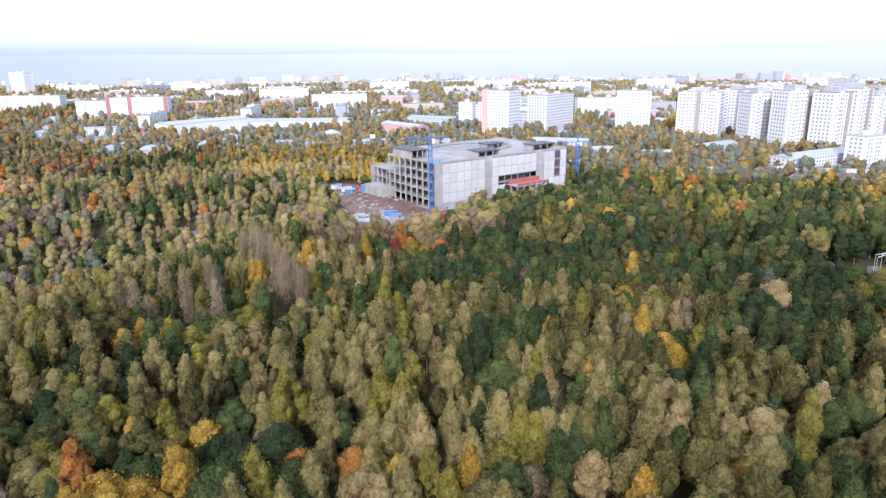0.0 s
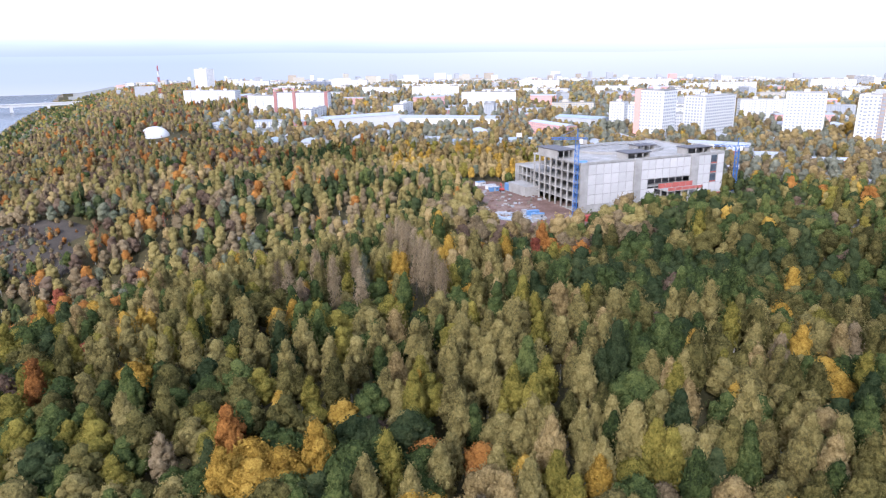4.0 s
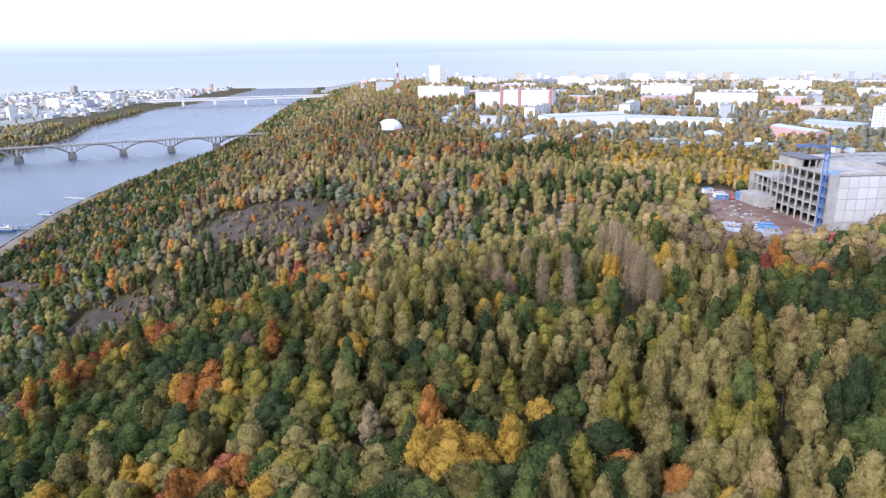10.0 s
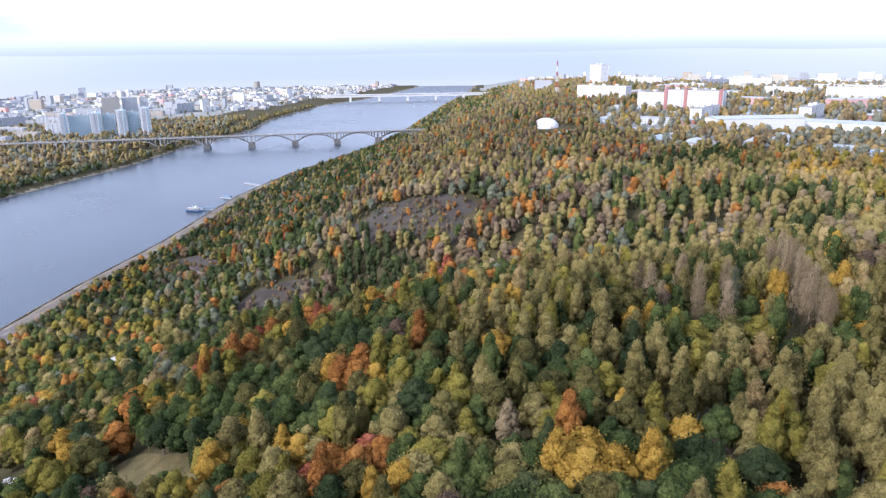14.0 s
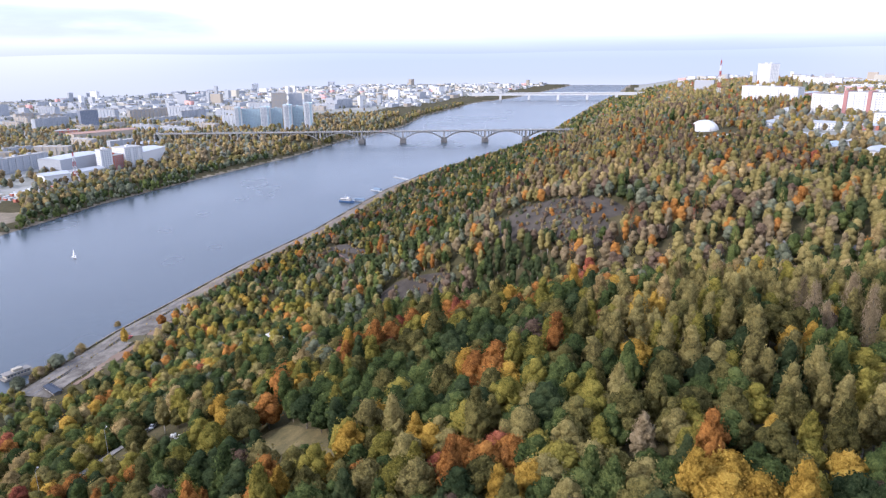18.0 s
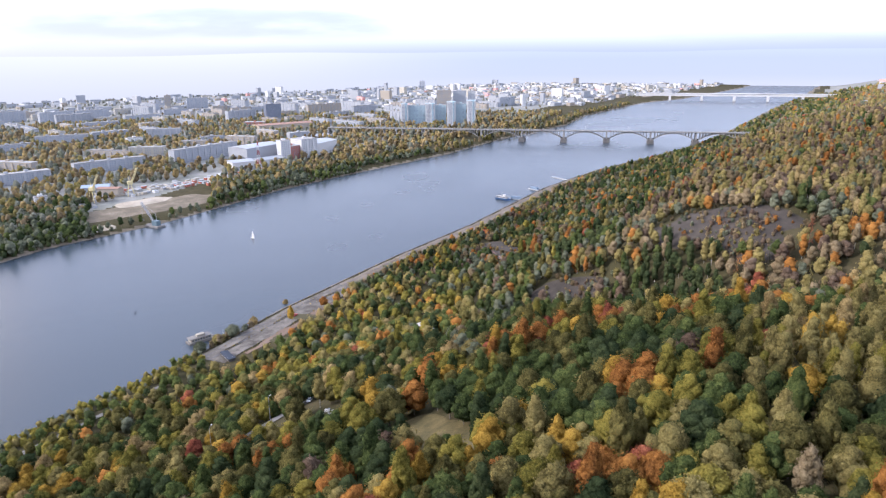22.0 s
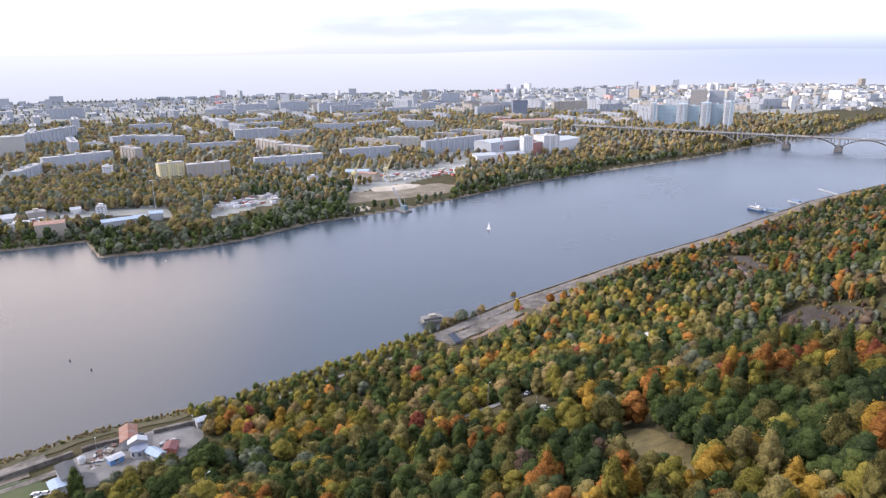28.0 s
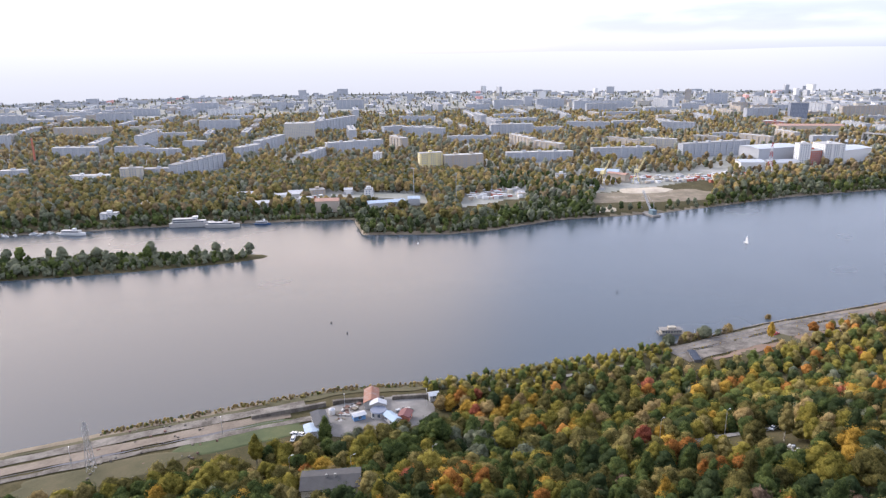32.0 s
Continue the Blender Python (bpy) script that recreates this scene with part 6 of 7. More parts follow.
def arch_bridge():
    e = thing("arch_bridge", BRIDGE, "long concrete arch bridge with slender spandrel posts over the river", "bridge")
    z, s0, s1 = 22.0, -560, 290
    part("deck", boxes((s0, -7.5, z - 1.3, s1, 7.5, z), bevel=0.1), e, material=CONCRETE)
    for y in (-8.2, 7.6):
        part("footway", boxes((s0, y, z - 0.5, s1, y + 0.6, z + 0.3)), e, material=CONCRETE)
        bm = bmesh.new()
        tube(bm, (s0, y + 0.3, z + 1.3), (s1, y + 0.3, z + 1.3), 0.09, n=4)
        for k in range(int((s1 - s0) / 4)):
            tube(bm, (s0 + k * 4, y + 0.3, z + 0.3), (s0 + k * 4, y + 0.3, z + 1.3), 0.06, n=3)
        part("railing", bm, e, material=STEEL)
    part("roadway", boxes((s0, -6.6, z + 0.005, s1, 6.6, z + 0.06)), e, material=ASPHALT)
    span = 80.0
    for k in range(-3, 4):
        s = k * span
        foot = 8.0
        bm = boxes((s - 6.0, -11.5, -6, s + 6.0, 11.5, foot - 2.0), (s - 4.6, -10, foot - 2.0, s + 4.6, 10, foot + 0.6), bevel=0.4)
        part("pier", bm, e, "dark weathered masonry pier", MASONRY)
        part("pier_shaft", boxes((s - 1.3, -7.4, foot, s + 1.3, 7.4, z - 1.3)), e, material=CONCRETE)
    for k in range(-4, 3):
        a, b = k * span + 2.6, (k + 1) * span - 2.6
        n = 16
        for y in (-6.6, -2.2, 2.2, 6.6):
            bm = bmesh.new()
            prev = None
            for i in range(n + 1):
                f = i / n
                x, h = a + (b - a) * f, 7.2 + 12.8 * (1 - (2 * f - 1) ** 2)
                t = 1.15 - 0.35 * (1 - abs(2 * f - 1))
                ring = [bm.verts.new((x, y + dy, h + dz)) for dy, dz in ((-0.6, -t), (0.6, -t), (0.6, 0), (-0.6, 0))]
                if prev:
                    for j in range(4):
                        bm.faces.new((prev[j], prev[(j + 1) % 4], ring[(j + 1) % 4], ring[j]))
                prev = ring
            part("arch_rib", bm, e, material=CONCRETE)
        for i in range(1, 15):
            f = i / 15
            x, h = a + (b - a) * f, 7.2 + 12.8 * (1 - (2 * f - 1) ** 2)
            if z - 1.3 - h > 1.0:
                part("spandrel_post", boxes((x - 0.35, -7.0, h - 0.3, x + 0.35, 7.0, z - 1.25)), e, material=CONCRETE)
    for k in range(-14, -8):
        part("viaduct_pier", boxes((k * 40 - 1, -6, 0, k * 40 + 1, 6, z - 1.3)), e, material=CONCRETE)
    for k in range(20):
        x = -520 + k * 40
        for y in (-7.2, 7.2):
            bm = bmesh.new()
            tube(bm, (x, y, z), (x, y, z + 9), 0.14, 0.09, 5)
            tube(bm, (x, y, z + 9), (x, y * 0.72, z + 9.4), 0.08, n=4)
            part("lamp_post", bm, e, material=STEEL)


arch_bridge()


def girder_bridge():
    e = thing("girder_bridge", Matrix.Translation((-1800, 1850, 0)) @ Matrix.Rotation(math.atan2(0.78, 0.63), 4, "Z"), "far white girder bridge on tall piers across the river", "bridge")
    part("girder", boxes((-420, -9, 16, 420, 9, 24)), e, material=WHITE)
    part("deck", boxes((-420, -11, 24, 420, 11, 25.4)), e, material=WHITE)
    for k in range(-3, 4):
        part("pier", boxes((k * 105 - 4, -9, -6, k * 105 + 4, 9, 16), bevel=0.5), e, material=WHITE)


girder_bridge()

# ---- near shore: embankment, shore road, boat station ----
PALE = surface("weathered_paving", [(0.34, (0.050, 0.043, 0.036)), (0.5, (0.105, 0.095, 0.083)), (0.66, (0.165, 0.151, 0.134))], 0.11, 0.9, 0.9, 0.35)
SANDY = surface("sandy_track", [(0.25, (0.085, 0.07, 0.054)), (0.55, (0.15, 0.125, 0.10)), (0.8, (0.21, 0.18, 0.148))], 0.06, 0.9, 0.95, 0.3)
TRODDEN = surface("trodden_path", [(0.25, (0.10, 0.066, 0.048)), (0.55, (0.16, 0.115, 0.088)), (0.8, (0.21, 0.16, 0.13))], 0.06, 0.9, 0.95, 0.3)
bank_strip("shingle", -170, 150, 3, 8.5, SHORE, "stony water's edge of the embankment", 0.25, 0.8, "shore")
bank_strip("quay_slope", -170, 128, 12, 18.5, PALE, "weathered concrete slope of the old quay", 0.35, 0.5)
bank_strip("quay_verge", -170, 126, 8.5, 12, GRASS, "thin grass strip along the quay", 0.3, 0.4, "verge")
bank_strip("quay_terrace", -170, 122, 20, 27, SANDY, "sandy upper terrace of the old quay", 0.4, 0.4)
bank_strip("quay_gutter", -170, 118, 27.4, 28.6, DEEP, "broken dark gutter along the quay", 0.32, 0.5, "gutter")
bank_strip("shore_path", -170, 150, 29.5, 33.5, PALE, "pale paved path along the lawn", 0.4, 0.5, "path")
bank_strip("shore_grass", 112, 335, 0.5, 12, GRASS, "overgrown grassy bank above the water", 0.3, 1.0, "verge")
bank_strip("shore_lane", 195, 300, 18.5, 21.5, ASPHALT, "overgrown lane behind the bank", 0.35, 0.3, "road")
bank_strip("quay_north", 332, 470, 7, 17, PALE, "wide weathered quay paving", 0.35, 0.6)
bank_strip("quay_drain", 332, 900, 17.2, 18.2, DEEP, "dark drain line in the quay", 0.3, 0.2, "gutter")
bank_strip("quay_inner", 332, 470, 18.4, 29, PALE, "wide weathered quay paving with tufts", 0.35, 0.6)
bank_strip("quay_edge", 332, 1000, 2, 4.5, PALE, "concrete kerb at the water", 0.5, 0.2, "kerb", 0.5)
bank_strip("quay_kerb", 332, 900, 12.0, 12.7, DEEP, "dark kerb line along the quay", 0.42, 0.2, "kerb")
bank_strip("shore_road", 470, 980, 7, 22, SANDY, "sandy shore road narrowing along the slope", 0.35, 1.0, "road")
bank_strip("worn_path", 345, 455, 30, 35, TRODDEN, "worn sandy path behind the quay", 0.35, 1.2, "path")
patch("round_bed", float(on_bank(368, 38)[0]), float(on_bank(368, 38)[1]), 6, 4.5, 45, GRASS, "oval grass bed between worn paths", 0.4, 0.1, "verge")
patch("quay_verge_wide", float(on_bank(405, 38)[0]), float(on_bank(405, 38)[1]), 16, 6, 45, GRASS, "dry grass verge beside the quay", 0.4, 0.15, "verge")


def frame_at(s, d, turn=0.0):
    """A pose on the near bank: x runs along the bank, y towards the land."""
    x, y = on_bank(s, d)
    x2, y2 = on_bank(s + 5, d)
    return pose(float(x), float(y), z_at(float(x), float(y)) + 0.2, 0, 0, math.degrees(math.atan2(float(y2 - y), float(x2 - x))) + turn)


def retaining_wall():
    e = thing("retaining_wall", Matrix.Identity(4), "long low concrete wall behind the grassy bank", "wall", kind="structure")
    for k in range(24):
        s = 104 + k * 4.0
        if k in (9, 17):
            continue
        p = [on_bank(s + o, 20.5) for o in (0.05, 3.95)]
        q = [on_bank(s + o, 22.2) for o in (0.05, 3.95)]
        z = z_at(float(p[0][0]), float(p[0][1]))
        bm = bmesh.new()
        lo = [bm.verts.new((float(a), float(b), z - 0.5)) for a, b in (p[0], p[1], q[1], q[0])]
        hi = [bm.verts.new((float(a), float(b), z + 2.2)) for a, b in (p[0], p[1], q[1], q[0])]
        bm.faces.new(hi)
        for i in range(4):
            bm.faces.new((lo[i], lo[(i + 1) % 4], hi[(i + 1) % 4], hi[i]))
        bmesh.ops.recalc_face_normals(bm, faces=bm.faces)
        part("wall_block", bm, e, material=PALE)


retaining_wall()


def gable(name, m, w, d, h, rise, wall, roof, label, chimneys=0, windows=3, roof2=None):
    """A small house with a pitched roof; the ridge runs along x."""
    e = thing(name, m, label, "building", "houses on the shore")
    bm = bmesh.new()
    box(bm, -w / 2, -d / 2, -0.8, w / 2, d / 2, h)
    for s in (-1, 1):
        v = [bm.verts.new(p) for p in ((s * w / 2, -d / 2, h), (s * w / 2, d / 2, h), (s * w / 2, 0, h + rise))]
        bm.faces.new(v)
    part("wall", bm, e, material=wall)
    for s in (-1, 1):
        bm = bmesh.new()
        o, t = 0.5, 0.18
        y0, z0 = s * (d / 2 + o), h - o * rise / (d / 2)
        v = [bm.verts.new(p) for p in ((-w / 2 - o, y0, z0), (w / 2 + o, y0, z0), (w / 2 + o, 0, h + rise), (-w / 2 - o, 0, h + rise),
                                       (-w / 2 - o, y0, z0 + t), (w / 2 + o, y0, z0 + t), (w / 2 + o, 0, h + rise + t), (-w / 2 - o, 0, h + rise + t))]
        for f in ((0, 1, 2, 3), (4, 7, 6, 5), (0, 4, 5, 1), (1, 5, 6, 2), (2, 6, 7, 3), (3, 7, 4, 0)):
            bm.faces.new([v[i] for i in f])
        bmesh.ops.recalc_face_normals(bm, faces=bm.faces)
        part("roof_slope", bm, e, material=roof if s < 0 else (roof2 or roof))
    for k in range(windows):
        c = (k - (windows - 1) / 2) * (w / windows)
        for y in (-d / 2, d / 2):
            win = part("window", boxes((c - 0.7, y - 0.06, h * 0.35, c + 0.7, y + 0.06, h * 0.35 + 1.4)), e, material=GLASS)
            part("frame", boxes((c - 0.85, y - 0.09, h * 0.35 - 0.15, c + 0.85, y + 0.09, h * 0.35 - 0.01), (c - 0.04, y - 0.09, h * 0.35, c + 0.04, y + 0.09, h * 0.35 + 1.4)), win, material=WHITE)
    for k in range(chimneys):
        c = (k - (chimneys - 1) / 2) * 3
        part("chimney", boxes((c - 0.4, -0.9, h + rise * 0.5, c + 0.4, -0.2, h + rise + 1.0)), e, material=CONCRETE)
    return e


# boat station: long red-roofed house on the wall, round end, sheds
RUST2 = surface("worn_red_roof", [(0.3, (0.20, 0.16, 0.14)), (0.48, (0.175, 0.078, 0.052)), (0.7, (0.215, 0.11, 0.075))], 0.25, 1.5, 0.7, 0.2)
gable("boat_house", frame_at(166, 24, 88), 13, 6.5, 4.2, 1.5, DIRTY, RUST2, "white boat house with a worn red roof", 0, 4)
gable("boat_house_porch", frame_at(169, 33, 88), 3.4, 7.0, 4.6, 1.4, DIRTY, SHEET, "white porch with a pale blue gable", 0, 1)


def rotunda(m):
    e = thing("rotunda", m, "round white pavilion with a dark flat roof", "pavilion")
    bm = bmesh.new()
    tube(bm, (0, 0, -0.8), (0, 0, 3.4), 3.5, n=24)
    part("wall", bm, e, material=DIRTY)
    bm = bmesh.new()
    tube(bm, (0, 0, 3.4), (0, 0, 3.8), 3.9, 3.6, n=24)
    part("roof", bm, e, material=DARKW)
    for k in range(8):
        a = k * math.pi / 4
        x, y = 3.5 * math.cos(a), 3.5 * math.sin(a)
        part("window", boxes((-0.6, -0.05, 1.4, 0.6, 0.05, 3.0)), e, material=GLASS, at=Matrix.Translation((x, y, 0)) @ Matrix.Rotation(a + math.pi / 2, 4, "Z"))


rotunda(frame_at(169, 38))
gable("blue_shed", frame_at(175, 44, 120), 8, 4.2, 2.8, 1.1, DIRTY, paint("pale_blue_roof", (0.22, 0.29, 0.36), 0.6, 0.12), "white shed with a pale blue roof", 0, 2)
gable("red_shed", frame_at(181, 42, 70), 6, 5.0, 2.8, 0.9, BRICK, paint("maroon_roof", (0.13, 0.055, 0.055), 0.7, 0.2), "small shed with a maroon roof", 0, 1)
gable("kiosk", frame_at(158, 39, 20), 5.5, 3.4, 2.6, 0.4, BLUE, SHEET, "blue kiosk with a white flat roof", 0, 1)
gable("gate_house", frame_at(196, 24, 10), 4.6, 3.6, 3.0, 0.8, DIRTY, SHEET, "small white gate house at the wall", 0, 1)
gable("white_shed", frame_at(133, 42, 90), 12, 6.0, 5.0, 0.6, DIRTY, paint("dark_felt_roof", (0.07, 0.072, 0.078), 0.95, 0.2), "tall white shed with a grey felt roof", 0, 3)
gable("lean_to", frame_at(128, 47, 90), 7, 5.0, 3.4, 0.4, GREYW, SLATE, "low pale grey lean-to beside the shed", 0, 1)
gable("grey_house", pose(-178, -110, z_at(-178, -110) + 0.2, 0, 0, 117), 20, 11, 6.4, 1.4, CREAM, paint("grey_slate_roof", (0.05, 0.05, 0.052), 0.9, 0.2), "two-storey pale brick house with a grey roof", 2, 5)
gable("long_shed", pose(-314, 113, z_at(-314, 113) + 0.5, 0, 0, 10), 34, 4, 2.6, 0.4, CONCRETE, DIRTY, "long low shed with a white roof in the wood", 0, 6)
gable("blue_hall", frame_at(338, 26, 62), 12, 3.4, 1.6, 0.3, MASONRY, paint("slate_blue_roof", (0.03, 0.04, 0.06), 0.9, 0.2), "low hall with a slate blue roof beside the quay", 0, 3)
gable("brick_house", pose(126, 318, z_at(126, 318) + 0.3, 0, 0, 20), 20, 9, 3.6, 1.2, BRICK, SHEET, "low red brick house with a grey roof", 1, 4)
gable("brick_annexe", pose(112, 310, z_at(112, 310) + 0.3, 0, 0, 20), 6, 5, 3.0, 0.6, GREYW, SLATE, "small annexe with a light blue roof", 0, 1)
gable("grey_canopy", pose(122, 343, z_at(122, 343) + 0.3, 0, 0, 10), 13, 4, 3.0, 0.5, CONCRETE, SHEET, "grey shelter with a thin metal roof", 0, 2)


def tank(m):
    e = thing("storage_tank", m, "white cylindrical tank beside the wall", "tank")
    bm = bmesh.new()
    tube(bm, (0, 0, 0), (0, 0, 2.6), 1.5, n=18)
    part("shell", bm, e, material=WHITE)
    bm = bmesh.new()
    tube(bm, (0, 0, 2.6), (0, 0, 3.1), 1.5, 0.3, n=18)
    part("lid", bm, e, material=SHEET)


tank(frame_at(142, 31))
x0, y0 = on_bank(180, 36)
rubble("yard_boats", float(x0), float(y0), 5, 3.5, 26, [DIRTY, SHEET, BLACK, STEEL], "upturned boats and scrap on the yard", 8, (0.4, 1.5))
x0, y0 = on_bank(152, 30)
rubble("shore_scrap", float(x0), float(y0), 12, 3, 60, [CONCRETE, DEEP, BARK, EARTH], "piles of timber and scrap along the wall", 9, (0.3, 1.2))
x0, y0 = on_bank(60, 24)
rubble("quay_blocks", float(x0), float(y0), 34, 30, 70, [PALE, PALE, EARTH], "broken concrete blocks along the old quay", 10, (0.2, 0.55))


def street_lamp(m, h, label="slim grey street lamp"):
    e = thing("street_lamp", m, label, "lamp", "street lamps")
    bm = bmesh.new()
    tube(bm, (0, 0, -0.3), (0, 0, h), 0.11, 0.07, 6)
    part("pole", bm, e, material=STEEL)
    bm = bmesh.new()
    tube(bm, (0, 0, h), (1.3, 0, h + 0.35), 0.05, n=5)
    part("arm", bm, e, material=STEEL)
    part("lantern", boxes((1.1, -0.16, h + 0.24, 1.9, 0.16, h + 0.42), bevel=0.05), e, material=WHITE)


for x, y, h in ((-188, -134, 9), (-196, -112, 8), (-262, 20, 9), (-250, -4, 9), (-214, -86, 8)):
    street_lamp(pose(x, y, z_at(x, y), 0, 0, 140), h + 2, "slim grey street lamp beside the wood")
for s in (30, 90, 150, 192):
    street_lamp(frame_at(s, 31, 90), 8, "slim grey street lamp beside the shore path")


def pylon(m, h):
    e = thing("power_pylon", m, "lattice power pylon on the shore", "pylon")
    bm = bmesh.new()
    n = 9
    for k in range(n):
        z0, z1 = h * k / n, h * (k + 1) / n
        w0, w1 = 1.5 * (1 - 0.8 * k / n), 1.5 * (1 - 0.8 * (k + 1) / n)
        c0, c1 = [(-w0, -w0), (w0, -w0), (w0, w0), (-w0, w0)], [(-w1, -w1), (w1, -w1), (w1, w1), (-w1, w1)]
        for i in range(4):
            j = (i + 1) % 4
            tube(bm, (*c0[i], z0), (*c1[i], z1), 0.09, n=4)
            tube(bm, (*c0[i], z0), (*c1[j], z1), 0.05, n=3)
            tube(bm, (*c0[j], z0), (*c1[i], z1), 0.05, n=3)
    part("tower", bm, e, material=STEEL)
    for z, w in ((h * 0.78, 2.6), (h * 0.92, 2.0)):
        bm = bmesh.new()
        tube(bm, (-w, 0, z), (w, 0, z), 0.08, n=4)
        tube(bm, (-w, 0, z), (0, 0, z + 0.9), 0.05, n=3)
        tube(bm, (w, 0, z), (0, 0, z + 0.9), 0.05, n=3)
        arm = part("cross_arm", bm, e, material=STEEL)
        for s in (-w, w):
            bm = bmesh.new()
            tube(bm, (s, 0, z - 0.9), (s, 0, z), 0.10, n=6)
            part("insulator", bm, arm, "white insulator", WHITE)


pylon(frame_at(38, 38, 70), 22)


# ---- river craft ----
def hull_bm(length, beam, depth, draft=0.4, bow=0.35):
    """A hull with a pointed bow along +x."""
    bm = bmesh.new()
    n = 10
    prev = None
    for k in range(n + 1):
        f = k / n
        x = -length / 2 + length * f
        w = beam / 2 * (1 if f < 1 - bow else max(0.04, math.cos((f - 1 + bow) / bow * math.pi / 2) ** 0.7))
        if f == 0:
            w *= 0.85
        rise = 0.25 * depth * max(0, (f - 0.6) / 0.4) ** 2
        ring = [bm.verts.new(p) for p in ((x, -w * 0.7, -draft), (x, w * 0.7, -draft), (x, w, depth + rise), (x, -w, depth + rise))]
        if prev:
            for j in range(4):
                bm.faces.new((prev[j], prev[(j + 1) % 4], ring[(j + 1) % 4], ring[j]))
        else:
            bm.faces.new(ring)
        prev = ring
    bm.faces.new(prev[::-1])
    bmesh.ops.recalc_face_normals(bm, faces=bm.faces)
    return bm


HULL_BLUE = paint("blue_hull", (0.04, 0.09, 0.20), 0.4, 0.2)
HULL_GREY = paint("rusty_grey_hull", (0.17, 0.16, 0.15), 0.7, 0.3)


BARGE = paint("faded_cream_paint", (0.30, 0.275, 0.23), 0.8, 0.2)


def barge():
    e = thing("landing_stage", pose(-406, -5, 0, 0, 0, 112) @ Matrix.Scale(0.7, 4), "moored landing stage with a long pale deckhouse", "barge")
    part("pontoon", boxes((-12, -4.5, -0.6, 12, 4.5, 1.3), bevel=0.15), e, material=HULL_GREY)
    part("deckhouse", boxes((-10, -3.2, 1.3, 7.5, 3.2, 4.3), bevel=0.08), e, material=BARGE)
    part("roof", boxes((-11, -4.0, 4.3, 8.5, 4.0, 4.7), bevel=0.05), e, material=HULL_GREY)
    part("upper_cabin", boxes((-4, -2.0, 4.7, 3, 2.0, 6.6), bevel=0.06), e, material=BARGE)
    for k in range(7):
        part("window", boxes((-9 + k * 2.4, -3.26, 2.2, -7.6 + k * 2.4, -3.18, 3.5)), e, material=GLASS)
    bm = bmesh.new()
    for y in (-4.2, 4.2):
        tube(bm, (-11.6, y, 2.4), (11.6, y, 2.4), 0.06, n=4)
        for k in range(13):
            tube(bm, (-11.6 + k * 1.93, y, 1.3), (-11.6 + k * 1.93, y, 2.4), 0.05, n=3)
    part("railing", bm, e, material=STEEL)


def motor_ship(x, y, turn, length, beam, hull, decks, label, name="motor_ship"):
    e = thing(name, pose(x, y, 0, 0, 0, turn), label, "ship", "ships on the river")
    d = 0.09 * length
    part("hull", hull_bm(length, beam, d), e, material=hull)
    z = d
    for k in range(decks):
        f = 0.72 - 0.18 * k
        part("deckhouse", boxes((-length * 0.42, -beam * 0.40, z, length * (f - 0.42), beam * 0.40, z + 2.3), bevel=0.1), e, material=DIRTY)
        part("window_band", boxes((-length * 0.40, -beam * 0.41, z + 0.9, length * (f - 0.45), beam * 0.41, z + 1.7)), e, material=GLASS)
        z += 2.3
    part("wheelhouse", boxes((length * 0.02, -beam * 0.25, z, length * 0.14, beam * 0.25, z + 2.0), bevel=0.1), e, material=WHITE)
    bm = bmesh.new()
    tube(bm, (-length * 0.1, 0, z), (-length * 0.1, 0, z + 5), 0.12, 0.05, 5)
    part("mast", bm, e, material=WHITE)


def sailing_boat(x, y, turn):
    e = thing("sailing_boat", pose(x, y, 0, 0, 0, turn) @ Matrix.Scale(0.66, 4), "small white sailing boat with raised sails", "boat")
    part("hull", hull_bm(8.5, 2.6, 1.0, bow=0.5), e, material=WHITE)
    bm = bmesh.new()
    tube(bm, (0.6, 0, 0.8), (0.6, 0, 12), 0.09, 0.05, 6)
    part("mast", bm, e, material=STEEL)
    for name, pts in (("mainsail", ((0.45, 0.02, 2.0), (-3.4, 0.5, 2.1), (0.5, 0.02, 11.6))), ("jib_sail", ((0.8, 0.0, 10.0), (4.0, 0.0, 1.3), (1.0, 0.6, 1.8)))):
        bm = bmesh.new()
        a, b, c = (Vector(p) for p in pts)
        n = 5
        side = (b - a).cross(c - a).normalized()
        grid = {}
        for i in range(n + 1):
            for j in range(n + 1 - i):
                u, v = i / n, j / n
                grid[i, j] = bm.verts.new(a + (b - a) * u + (c - a) * v + side * 0.9 * u * v * (1 - u - v + 0.3))
        for i in range(n):
            for j in range(n - i):
                bm.faces.new((grid[i, j], grid[i + 1, j], grid[i, j + 1]))
                if i + j < n - 1:
                    bm.faces.new((grid[i + 1, j], grid[i + 1, j + 1], grid[i, j + 1]))
        part(name, bm, e, material=WHITE)
    bm = bmesh.new()
    tube(bm, (0.5, 0, 1.9), (-3.5, 0.5, 2.0), 0.06, n=5)
    part("boom", bm, e, material=STEEL)


